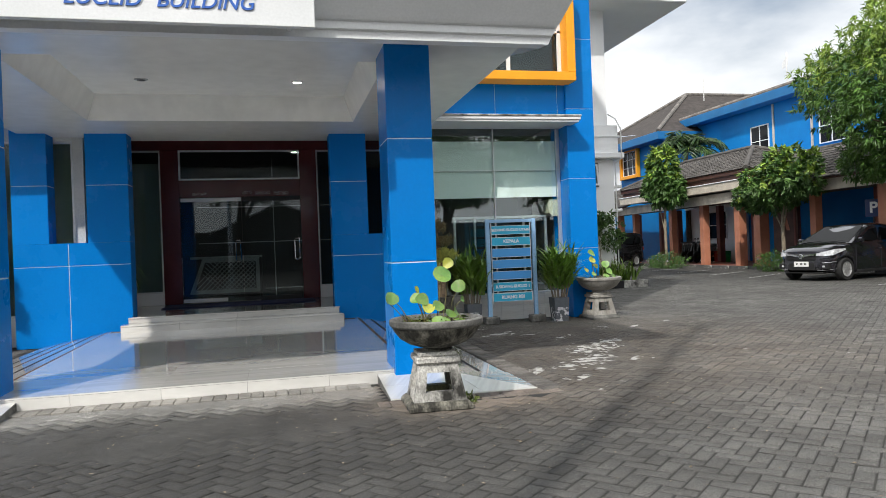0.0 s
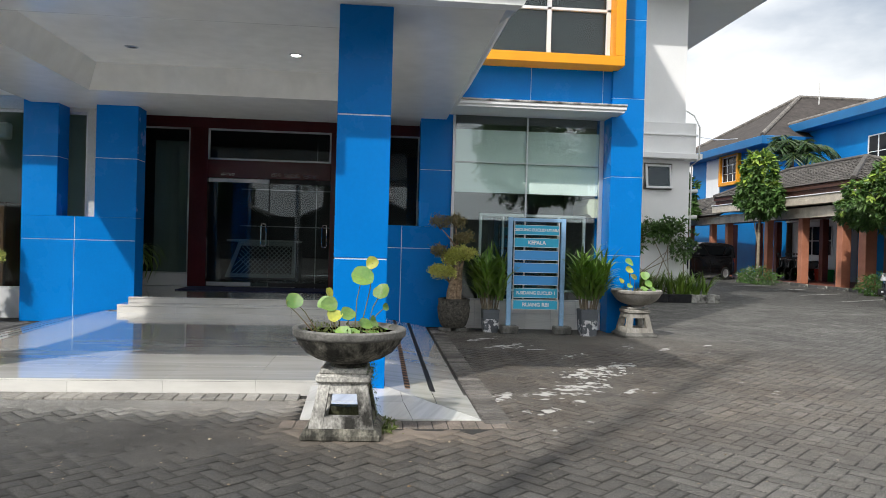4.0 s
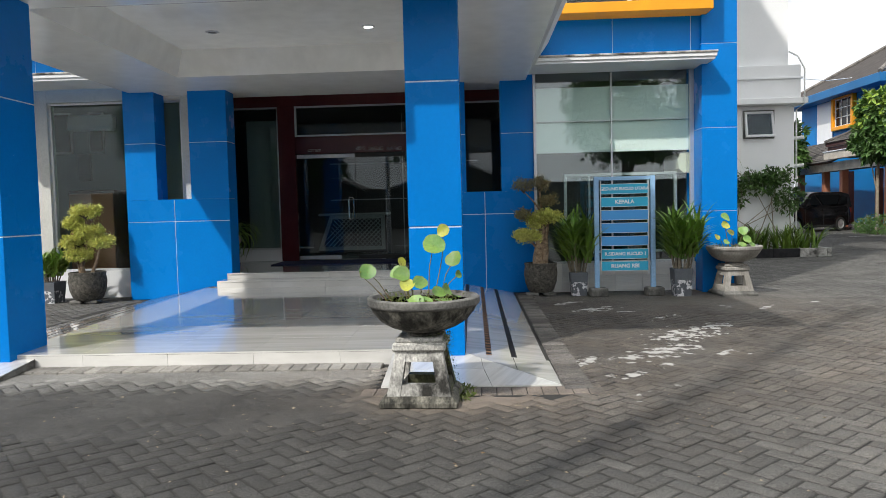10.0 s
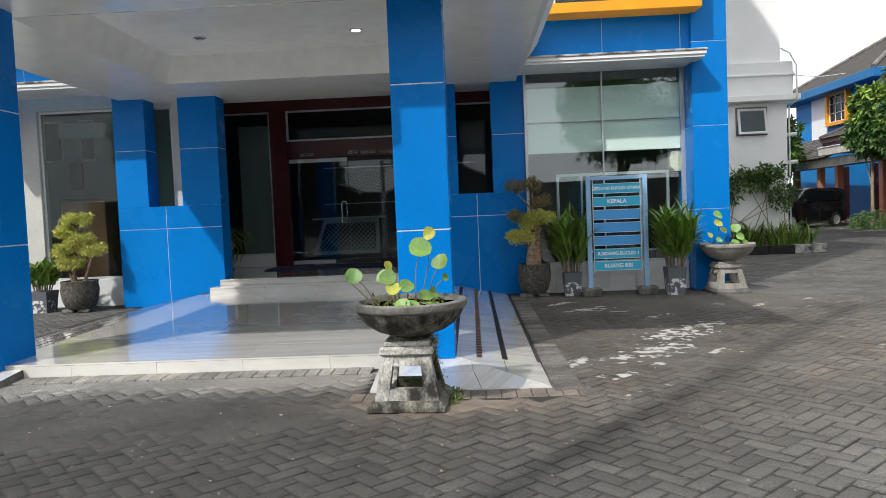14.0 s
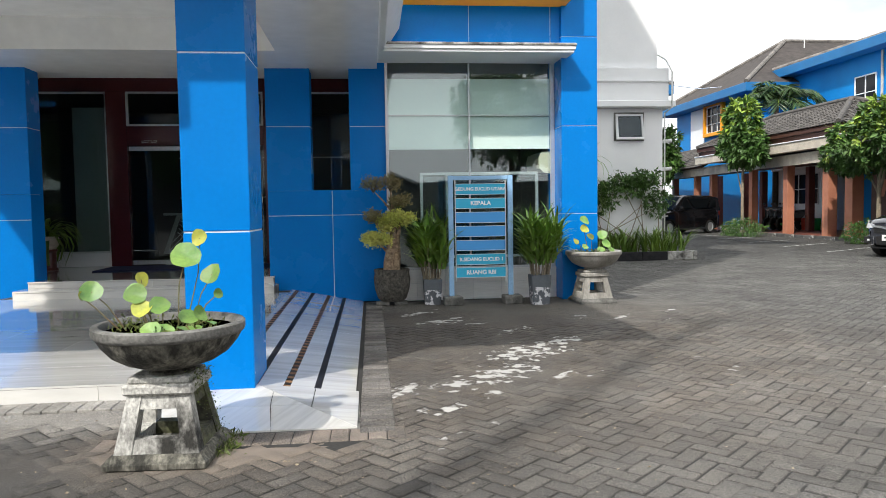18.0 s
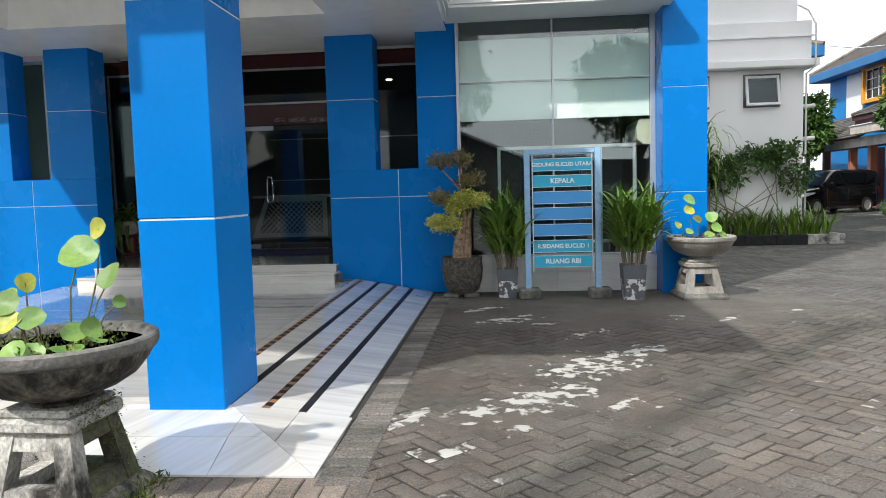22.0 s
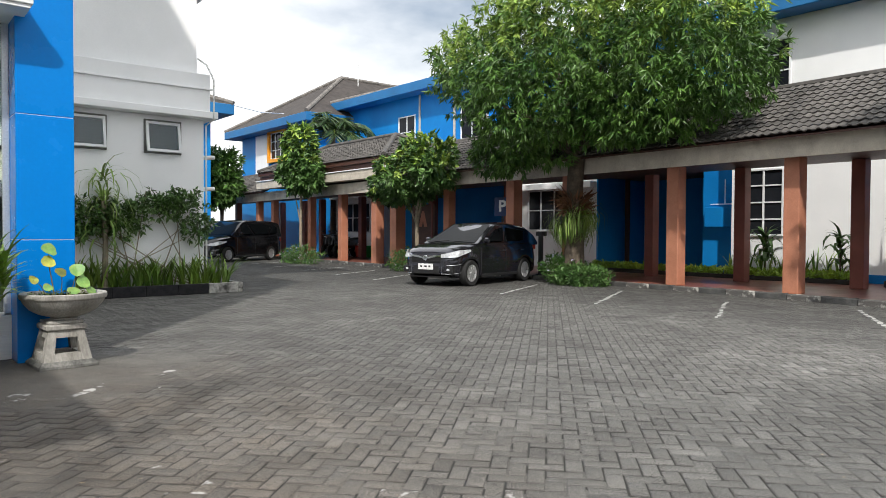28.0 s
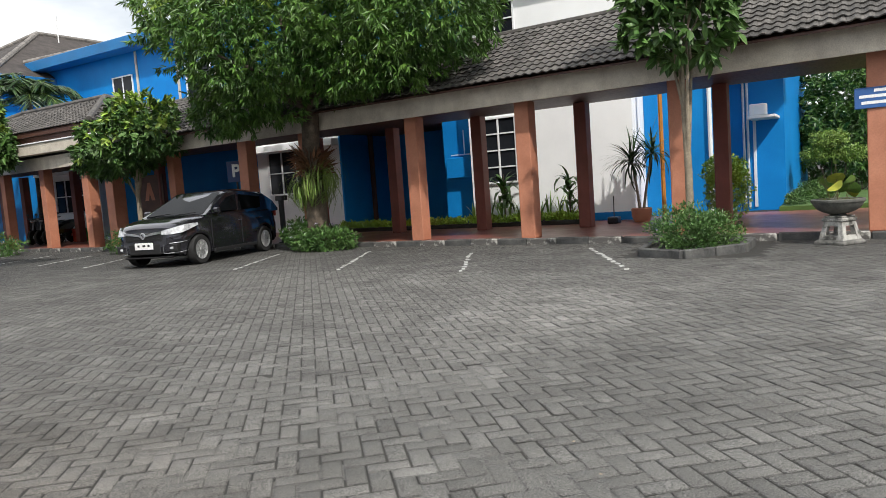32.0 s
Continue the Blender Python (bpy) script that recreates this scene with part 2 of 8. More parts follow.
# ---- mesh tools ----
class MB:
    """Gathers points and faces of one mesh."""

    def __init__(self):
        self.v, self.f, self.mi = [], [], []

    def add(self, vs, fs, k=0):
        n = len(self.v)
        self.v += [tuple(p) for p in vs]
        self.f += [tuple(n + i for i in f) for f in fs]
        self.mi += [k] * len(fs)
        return self

    def box(self, x0, y0, z0, x1, y1, z1, c=0.0, k=0):
        """A box with chamfered edges of width c."""
        c = min(c, (x1 - x0) / 2.01, (y1 - y0) / 2.01, (z1 - z0) / 2.01)
        if c <= 0:
            vs = [(x, y, z) for x in (x0, x1) for y in (y0, y1) for z in (z0, z1)]
            return self.add(vs, [(0, 1, 3, 2), (4, 6, 7, 5), (0, 4, 5, 1), (2, 3, 7, 6), (0, 2, 6, 4), (1, 5, 7, 3)], k)
        lo, hi = (x0, y0, z0), (x1, y1, z1)
        vs, idx = [], {}
        for sx in (0, 1):
            for sy in (0, 1):
                for sz in (0, 1):
                    s = (sx, sy, sz)
                    for a in range(3):
                        p = [(hi[i] - c if s[i] else lo[i] + c) for i in range(3)]
                        p[a] = hi[a] if s[a] else lo[a]
                        idx[s, a] = len(vs)
                        vs.append(p)
        fs = []
        for a in range(3):
            b, d = (a + 1) % 3, (a + 2) % 3
            for sa in (0, 1):
                q = []
                for sb, sd in ((0, 0), (1, 0), (1, 1), (0, 1)):
                    s = [0, 0, 0]
                    s[a], s[b], s[d] = sa, sb, sd
                    q.append(idx[tuple(s), a])
                fs.append(q if sa else q[::-1])
            for sb in (0, 1):
                for sd in (0, 1):
                    s0, s1 = [0, 0, 0], [0, 0, 0]
                    s0[a], s1[a] = 0, 1
                    for s in (s0, s1):
                        s[b], s[d] = sb, sd
                    q = [idx[tuple(s0), b], idx[tuple(s1), b], idx[tuple(s1), d], idx[tuple(s0), d]]
                    fs.append(q if sb != sd else q[::-1])
        for sx in (0, 1):
            for sy in (0, 1):
                for sz in (0, 1):
                    q = [idx[(sx, sy, sz), a] for a in range(3)]
                    fs.append(q if (sx + sy + sz) % 2 else q[::-1])
        return self.add(vs, fs, k)

    def lathe(self, prof, n=32, at=(0, 0, 0), k=0, sx=1, sy=1):
        """Turns a profile of (radius, height) round z."""
        vs = [(at[0] + r * sx * math.cos(2 * math.pi * i / n), at[1] + r * sy * math.sin(2 * math.pi * i / n), at[2] + z) for r, z in prof for i in range(n)]
        fs = [(j * n + i, j * n + (i + 1) % n, (j + 1) * n + (i + 1) % n, (j + 1) * n + i) for j in range(len(prof) - 1) for i in range(n)]
        if prof[0][0] > 1e-4:
            fs.append(tuple(range(n))[::-1])
        if prof[-1][0] > 1e-4:
            fs.append(tuple((len(prof) - 1) * n + i for i in range(n)))
        return self.add(vs, fs, k)

    def tube(self, pts, rads, n=8, k=0):
        """A tapered tube along points."""
        pts = [Vector(p) for p in pts]
        if not hasattr(rads, "__len__"):
            rads = [rads] * len(pts)
        vs = []
        for i, p in enumerate(pts):
            d = (pts[min(i + 1, len(pts) - 1)] - pts[max(i - 1, 0)]).normalized()
            u = d.orthogonal().normalized()
            if abs(d.z) < 0.95:
                u = d.cross(Vector((0, 0, 1))).normalized()
            w = d.cross(u)
            vs += [p + rads[i] * (math.cos(2 * math.pi * j / n) * u + math.sin(2 * math.pi * j / n) * w) for j in range(n)]
        fs = [(i * n + j, i * n + (j + 1) % n, (i + 1) * n + (j + 1) % n, (i + 1) * n + j) for i in range(len(pts) - 1) for j in range(n)]
        fs += [tuple(range(n))[::-1], tuple((len(pts) - 1) * n + j for j in range(n))]
        return self.add(vs, fs, k)

    def taper(self, lo, hi, z0, z1, k=0):
        """A block from rectangle lo at z0 to rectangle hi at z1; rectangles are x0, y0, x1, y1."""
        vs = [(x, y, z) for (x0, y0, x1, y1), z in ((lo, z0), (hi, z1)) for x, y in ((x0, y0), (x1, y0), (x1, y1), (x0, y1))]
        return self.add(vs, [(3, 2, 1, 0), (4, 5, 6, 7), (0, 1, 5, 4), (1, 2, 6, 5), (2, 3, 7, 6), (3, 0, 4, 7)], k)

    def prism(self, outline, a, b, axis="y", k=0):
        """An outline of (u, w) drawn out along an axis from a to b: u is x (or y where the axis is x), w is z; for axis z it is (x, y)."""
        n = len(outline)
        put = {"y": lambda u, w, t: (u, t, w), "x": lambda u, w, t: (t, u, w), "z": lambda u, w, t: (u, w, t)}[axis]
        vs = [put(u, w, a) for u, w in outline] + [put(u, w, b) for u, w in outline]
        fs = [tuple(range(n)), tuple(range(2 * n - 1, n - 1, -1))] + [(i, n + i, n + (i + 1) % n, (i + 1) % n) for i in range(n)]
        return self.add(vs, fs, k)

    def mesh(self, name, mats, smooth=False):
        me = bpy.data.meshes.new(name)
        me.from_pydata(self.v, [], self.f)
        for m in mats if isinstance(mats, (list, tuple)) else [mats]:
            me.materials.append(m)
        if any(self.mi):
            me.polygons.foreach_set("material_index", self.mi)
        bm = bmesh.new()
        bm.from_mesh(me)
        bmesh.ops.recalc_face_normals(bm, faces=bm.faces)
        bm.to_mesh(me)
        bm.free()
        if smooth:
            me.shade_smooth()
            me.set_sharp_from_angle(angle=radians(38))
        return me


def part(name, mb, material, parent=None, label="", smooth=False, kind=""):
    ob = new(name, mb.mesh(name, material, smooth) if isinstance(mb, MB) else mb)
    if parent:
        ob.parent = parent
    return tagged(ob, label=label, kind=kind)


def thing(name, label, category, at=(0, 0, 0), turn=0, group="", kind=""):
    ob = new(name)
    ob.empty_display_size = 0.1
    ob.matrix_basis = pose(*at, 0, 0, turn)
    return tagged(ob, label, category, group, kind)


def struct(name, mb, material, label, category, smooth=False):
    return tagged(part(name, mb, material, smooth=smooth), label, category, kind="structure")


def words(name, text, size, material, parent, m, label="", depth=0.004, shear=0.0, align="CENTER"):
    if " " in text:
        # one mesh a word, set side by side
        obs = [words(name, w, size, material, parent, m, label, depth, shear, "LEFT") for w in text.split()]
        wide = [max(v.co.x for v in o.data.vertices) for o in obs]
        gap = size * 0.30 * (1 + text.count("  "))
        x = -(sum(wide) + gap * (len(obs) - 1)) / 2
        for o, w in zip(obs, wide):
            o.matrix_basis = m @ Matrix.Translation((x, 0, 0))
            x += w + gap
        return obs[0]
    cu = bpy.data.curves.new(name, "FONT")
    cu.body, cu.size, cu.extrude, cu.align_x, cu.align_y, cu.shear = text, size, depth, align, "CENTER", shear
    cu.offset = size * (0.028 if depth < 0.004 else 0.008)
    cu.materials.append(material)
    tmp = bpy.data.objects.new(name, cu)
    scene.collection.objects.link(tmp)
    me = bpy.data.meshes.new_from_object(tmp.evaluated_get(bpy.context.evaluated_depsgraph_get()))
    bpy.data.objects.remove(tmp)
    ob = new(name, me)
    ob.parent = parent
    ob.matrix_basis = m
    return tagged(ob, label=label)
LIT = bpy.data.materials.new("lit_lens")
LIT.use_nodes = True
LIT.node_tree.nodes["Principled BSDF"].inputs["Emission Color"].default_value = (1.0, 0.97, 0.92, 1)
LIT.node_tree.nodes["Principled BSDF"].inputs["Emission Strength"].default_value = 70.0

# ---- ground ----
SOIL = mat("joint_sand", (0.022, 0.021, 0.019), (0.036, 0.034, 0.03), 3, 0.95, 0.3, 80)
LAWN = mat("lawn", (0.05, 0.10, 0.02), (0.08, 0.15, 0.03), 3, 0.9, 0.4, 90)
struct("ground", MB().box(-900, -900, -0.4, 900, 900, -0.005), SOIL, "flat dark sandy ground under the paved court", "ground")

# ---- portico: platform, ramps, steps ----
CX = -3.28                                   # middle of the portico
PX0, PX1, PY0, PZ = -5.10, -1.50, 6.42, 0.12
pz = lambda y: PZ + 0.065 * (y - PY0) / 4.4      # the floor rises gently towards the steps
QUADS = [(3, 2, 1, 0), (4, 5, 6, 7), (0, 1, 5, 4), (1, 2, 6, 5), (2, 3, 7, 6), (3, 0, 4, 7)]


def slab(x0, y0, x1, y1, lift=0.0, thick=0.013):
    cs = ((x0, y0), (x1, y0), (x1, y1), (x0, y1))
    return MB().add([(x, y, pz(y) + h) for h in (-thick, lift) for x, y in cs], QUADS)


platform = struct("floor_portico", slab(PX0, PY0, PX1, 11.2, -0.0135, 0.2), CONC, "raised portico floor clad in white marble slabs", "floor")
for i in range(5):
    for j in range(8):
        w, d = (PX1 - PX0) / 5, (10.9 - PY0 + 0.03) / 8
        x, y = PX0 + i * w, PY0 - 0.03 + j * d
        part("slab", slab(x + 0.001, y + 0.001, x + w - 0.001, y + d - 0.001, 0.0 if (i + j) % 2 else 0.0005), MARBLE, platform)
for i in range(5):
    w = (PX1 - PX0) / 5
    part("riser", MB().box(PX0 + i * w + 0.001, PY0 - 0.028, -0.02, PX0 + (i + 1) * w - 0.001, PY0 - 0.004, PZ - 0.016, 0.001), MARBLE, platform)


def ramp(name, s):
    """A side ramp with dark stripes; s is 1 for the one at the street lamp side, -1 for its mirror."""
    fx = (lambda x: x) if s > 0 else (lambda x: 2 * CX - x)
    base = struct(name, MB().prism([(fx(-1.5), -0.05), (fx(-1.5), PZ - 0.012), (fx(-0.54), 0.0), (fx(-0.54), -0.05)], 6.38, 11.2), CONC, "low marble ramp with dark stone stripes beside the portico", "ramp")
    zz = lambda x, y: pz(y) + (x + 1.5) / 0.96 * (0.008 - pz(y))
    xs = [-1.5, -1.445, -1.40, -1.235, -1.19, -1.025, -0.98, -0.82, -0.775, -0.54]
    for n in range(9):
        a, b = xs[n], xs[n + 1]
        dark = n % 2 == 1
        if s < 0:
            if n % 2 == 1:
                a, b = a + 0.003, b - 0.003
            else:
                a, b = a - (0.003 if n else 0), b + 0.003 if n < 8 else b
        y, stepl = 6.36, (1.1 if not dark else (0.06 if n in (1, 5) else 1.6))
        k = 0
        while y < 11.17:
            e = min(y + stepl, 11.18)
            if dark and n in (1, 5):
                mt = STONEBLK if k % 2 else STONEBRN
            else:
                mt = STONEBLK if dark else MARBLE
            top = 0.0008 if dark else 0.0
            p, q = y + 0.001, e - 0.001
            part("stripe" if dark else "slab", MB().add([(fx(u), v, zz(u, v) + h) for h in (-0.04, top) for u, v in ((a + 0.001, p), (b - 0.001, p), (b - 0.001, q), (a + 0.001, q))], QUADS), mt, base)
            y, k = e, k + 1
    return base


ramp("ramp_right", 1)
ramp("ramp_left", -1)
# apron slabs in front of the corner column
for s in (1, -1):
    fx = (lambda x: x) if s > 0 else (lambda x: 2 * CX - x)
    ap = struct("apron", MB().add([(fx(-1.78), 5.60, -0.03), (fx(-0.50), 5.58, -0.03), (fx(-0.52), 6.38, -0.03), (fx(-1.78), 6.38, -0.03), (fx(-1.78), 5.60, 0.0), (fx(-0.50), 5.58, 0.0), (fx(-0.52), 6.38, 0.0), (fx(-1.78), 6.38, 0.085)],
                                  [(0, 3, 2, 1), (4, 5, 6, 7), (0, 1, 5, 4), (1, 2, 6, 5), (2, 3, 7, 6), (3, 0, 4, 7)]), CONC, "sloped marble apron at the corner of the portico", "apron")
    top = PZ + 0.3 / 0.96 * (0.008 - PZ) - 0.008
    zf = lambda x, y: 0.009 + top * max(0.0, (y - 5.6) / 0.78)
    zs = lambda x, y: 0.009 + top * max(0.0, (-0.52 - x) / 0.68)
    # four slabs slope to the court, two fold round to the ramp, with a hip between them
    hip = lambda y: -0.52 - 0.68 * (y - 5.6) / 0.78
    front = [[(-1.78, 5.975), (-1.055, 5.975), (hip(6.23), 6.23), (hip(6.375), 6.375), (-1.78, 6.375)], [(-1.052, 5.975), (hip(5.975), 5.975), (hip(6.225), 6.225)], [(-1.78, 5.60), (-1.0, 5.595), (-1.054, 5.970), (-1.78, 5.970)], [(-0.997, 5.595), (hip(5.6), 5.59), (hip(5.970), 5.970), (-1.049, 5.970)]]
    flank = [[(hip(6.372) + 0.003, 6.375), (hip(5.93) + 0.003, 5.93), (-0.81, 6.375)], [(hip(5.92) + 0.003, 5.92), (hip(5.6) + 0.003, 5.592), (-0.52, 6.375), (-0.807, 6.375)]]
    for polys, zz_, mt in ((front, zf, MARBLED), (flank, zs, MARBLE)):
        for poly in polys:
            n = len(poly)
            vs = [(fx(x), y, zz_(x, y) + h) for h in (-0.011, 0) for x, y in poly]
            fs = [tuple(range(n - 1, -1, -1)), tuple(range(n, 2 * n))] + [(k, (k + 1) % n, n + (k + 1) % n, n + k) for k in range(n)]
            part("slab", MB().add(vs, fs), mt, ap)

FZ = 0.38
steps = struct("steps", MB().box(-4.87, 10.84, 0.0, -1.67, 11.2, 0.268).box(-4.82, 11.14, 0.268, -1.72, 11.5, FZ - 0.016), CONC, "two broad white marble steps up to the entrance", "steps")
for i in range(4):
    w = 3.2 / 4
    part("tread", MB().box(-4.88 + i * w, 10.82, 0.269, -4.88 + (i + 1) * w - 0.002, 11.15, 0.293, 0.003), MARBLE, steps)
    part("riser", MB().box(-4.88 + i * w, 10.826, 0.15, -4.88 + (i + 1) * w - 0.002, 10.839, 0.267, 0.001), MARBLE, steps)
    part("riser", MB().box(-4.83 + i * w * 0.97, 11.125, 0.294, -4.83 + (i + 1) * w * 0.97 - 0.002, 11.138, FZ - 0.02, 0.001), MARBLE, steps)
part("nosing", MB().box(-4.83, 11.11, FZ - 0.018, -1.71, 11.4, FZ, 0.003), MARBLE, steps)
GRANITE = mat("dark_polished_granite", (0.055, 0.05, 0.048), (0.10, 0.095, 0.09), 9, 0.15, 0.0, coat=0.3)
PORCHF = mat("polished_grey_marble", (0.34, 0.33, 0.305), (0.22, 0.212, 0.196), 3.0, 0.10, 0.0, 12, stretch=(0.3, 2.4, 1), coat=0.6, fine=0.06, rvar=0.03)
struct("floor_porch", MB().box(-6.4, 11.41, 0.1, -0.2, 13.75, FZ - 0.003), PORCHF, "polished grey marble porch floor", "floor")
struct("floor_lobby", MB().box(-9, 13.76, 0.1, 2.4, 19, FZ - 0.004), GRANITE, "polished lobby floor", "floor")


# ---- blue slotted walls and columns ----
def slot_wall(name, s):
    fx = (lambda a, b: (a, b)) if s > 0 else (lambda a, b: (2 * CX - b, 2 * CX - a))
    y0, y1, top = 11.2, 11.56, 3.24
    core = MB()
    for a, b, z0, z1 in ((-1.78, -0.2, 0, 1.515), (-1.78, -1.2, 1.515, top), (-0.68, -0.2, 1.515, top)):
        a, b = fx(a, b)
        core.box(a + 0.007, y0 + 0.007, z0, b - 0.007, y1 - 0.007, z1 - (0.007 if z1 < 2 else 0))
    w = struct(name, core, SEAL, "blue panelled entrance wall with a tall slot opening", "wall")
    rows = [(0.0, 1.175), (1.185, 1.512)]
    for z0, z1 in rows:
        for a, b in ((-1.78, -0.936), (-0.926, -0.2)):
            a, b = fx(a, b)
            part("panel", MB().box(a, y0, z0, b, y0 + 0.006, z1, 0.002), BLUE, w)
            part("panel", MB().box(a, y1 - 0.006, z0, b, y1, z1, 0.002), BLUE, w)
    for a, b in ((-1.78, -1.2), (-0.68, -0.2)):
        a, b = fx(a, b)
        for z0, z1 in ((1.512 + 0.001, 2.36), (2.37, top)):
            part("panel", MB().box(a, y0, z0, b, y0 + 0.006, z1, 0.002), BLUE, w)
            part("panel", MB().box(a, y1 - 0.006, z0, b, y1, z1, 0.002), BLUE, w)
            for xx in (a, b - 0.006):
                part("panel", MB().box(xx, y0 + 0.007, z0, xx + 0.006, y1 - 0.007, z1, 0.002), BLUE, w)
    for a in fx(-1.78, -0.2):
        xx = a if a in (-1.78, 2 * CX + 0.2) else a - 0.006
        part("panel", MB().box(xx, y0 + 0.007, 0, xx + 0.006, y1 - 0.007, 1.511, 0.002), BLUE, w)
    a, b = fx(-1.2, -0.68)
    part("sill", MB().box(a, y0 + 0.007, 1.509, b, y1 - 0.007, 1.516, 0.002), BLUE, w)


slot_wall("wall_slot_right", 1)
slot_wall("wall_slot_left", -1)


def column(name, x0, x1, y0, y1, cuts, base, top):
    col = struct(name, MB().box(x0 + 0.006, y0 + 0.006, base, x1 - 0.006, y1 - 0.006, top), SEAL, "square column clad in glossy blue panels with white joints", "column")
    z = [base] + cuts + [top]
    for a, b in zip(z, z[1:]):
        part("panel", MB().box(x0, y0, a + 0.006, x1, y1, b - 0.006, 0.003), BLUE, col)
    return col


SZ = 3.13
column("column_right", -1.62, -1.195, 6.30, 6.81, [1.11, 2.255], 0.02, SZ)
column("column_left", 2 * CX + 1.195, 2 * CX + 1.62, 6.30, 6.81, [1.11, 2.255], 0.02, SZ)

# ---- portico roof ----
X0, X1, Y0 = 2 * CX + 0.3, -0.3, 5.80
cei = MB()
rx0, rx1, ry0, ry1, rz = -5.06, -1.50, 6.95, 10.17, 3.46     # the recess at its foot
ix0, ix1, iy0, iy1 = -4.92, -1.64, 8.05, 10.03             # the recess at its head
for q in ([(X0, Y0), (X1, Y0), (rx1, ry0), (rx0, ry0)], [(X1, Y0), (X1, 11.9), (rx1, ry1), (rx1, ry0)], [(X1, 11.9), (X0, 11.9), (rx0, ry1), (rx1, ry1)], [(X0, 11.9), (X0, Y0), (rx0, ry0), (rx0, ry1)]):
    cei.add([(x, y, SZ) for x, y in q], [(3, 2, 1, 0)])
cei.add([(X0, 11.9, SZ), (X1, 11.9, SZ), (X1, 11.9, 3.53), (X0, 11.9, 3.53)], [(0, 1, 2, 3)])
cei.add([(X0, 11.9, 3.53), (X1, 11.9, 3.53), (X1, 13.7, 3.53), (X0, 13.7, 3.53)], [(0, 1, 2, 3)])
ring = [(rx0, ry0), (rx1, ry0), (rx1, ry1), (rx0, ry1)]
inner = [(ix0, iy0), (ix1, iy0), (ix1, iy1), (ix0, iy1)]
for i in range(4):
    j = (i + 1) % 4
    cei.add([(*ring[i], SZ), (*ring[j], SZ), (*inner[j], rz), (*inner[i], rz)], [(3, 2, 1, 0)])
cei.add([(x, y, rz) for x, y in inner], [(3, 2, 1, 0)])
struct("ceiling_portico", cei, SOFFIT, "glossy white coffered portico ceiling with slanted sides", "ceiling")
roof = MB()
# outward step at the sides, height at the sides, line of the front, height at the front
lev = [(0.0, 3.129, 5.80, 3.129), (0.0, 3.131, 5.78, 2.97), (0.02, 3.16, 5.63, 2.96), (0.05, 3.164, 5.63, 3.02), (0.05, 3.205, 5.60, 3.03), (0.085, 3.21, 5.60, 3.09), (0.085, 3.26, 5.57, 3.10), (0.10, 3.27, 5.55, 3.12), (0.29, 3.55, 5.20, 3.55), (0.29, 3.68, 5.20, 3.68)]
for (e, z, y, h), (e2, z2, y2, h2) in zip(lev, lev[1:]):
    roof.add([(X0 - e, y, h), (X1 + e, y, h), (X1 + e2, y2, h2), (X0 - e2, y2, h2)], [(0, 1, 2, 3)])
    for xa, xb in ((X1 + e, X1 + e2), (X0 - e, X0 - e2)):
        roof.add([(xa, y, h), (xa, 6.6, z), (xb, 6.6, z2), (xb, y2, h2)], [(0, 1, 2, 3)])
        roof.add([(xa, 6.6, z), (xa, 10.75, z), (xb, 10.75, z2), (xb, 6.6, z2)], [(0, 1, 2, 3)])
e, z, y, h = lev[-1]
roof.add([(X0 - e, y, h), (X1 + e, y, h), (X1 + e, 10.75, z), (X0 - e, 10.75, z)], [(0, 1, 2, 3)])
struct("roof_portico", roof, WHITE, "white flared portico roof edge with stepped mouldings", "roof")
sb = thing("name_board", "white board with blue building name on the portico edge", "sign")
part("board", MB().box(-5.4, 5.40, 2.965, -2.287, 5.456, 3.85, 0.004), WHITE, sb)
for x in (-5.2, -2.5):
    part("bracket", MB().box(x, 5.456, 3.0, x + 0.04, 5.64, 3.04, 0.004), ALU, sb)
LETTER = mat("blue_letters", (0.02, 0.10, 0.42), (0.03, 0.13, 0.5), 3, 0.4, 0.02)
words("lettering", "EUCLID  BUILDING", 0.154, LETTER, sb, pose(-3.393, 5.395, 3.125, 90, 0, 0), "blue slanted capital letters", 0.006, 0.25)
LAMPG = mat("lamp_ring", (0.6, 0.6, 0.6), (0.5, 0.5, 0.5), 3, 0.3, 0.0, metal=0.6)
for x in (-4.2, -2.31):
    dl = thing("downlight", "small round recessed ceiling downlight", "lamp", (x, 9.2, rz), group="portico downlights")
    part("ring", MB().lathe([(0.05, -0.004), (0.055, -0.012), (0.078, -0.010), (0.082, 0.0)], 20), LAMPG, dl, smooth=True)
    part("lens", MB().lathe([(0.0, -0.003), (0.05, -0.005)], 16), LIT if x > -3 else DARK, dl)

# ---- entrance front ----
FY = 13.7
front = tagged(new("wall_entrance"), "dark red clad entrance front with glass panes", "wall", kind="structure")
for a, b, z0, z1 in ((-6.36, -6.0, FZ, 3.6), (-6.0, -0.56, 3.24, 3.6), (-4.7, -4.38, FZ, 3.24), (-2.18, -1.86, FZ, 3.24), (-4.38, -2.18, 2.36, 2.68), (-0.56, -0.2, FZ, 3.6)):
    part("cladding_panel", MB().box(a + 0.001, FY, z0 + 0.001, b - 0.001, FY + 0.16, z1 - 0.001, 0.004), RED, front)
part("trim", MB().box(-6.2, FY - 0.03, 3.46, -0.36, FY + 0.0, 3.50, 0.004), WHITE, front)
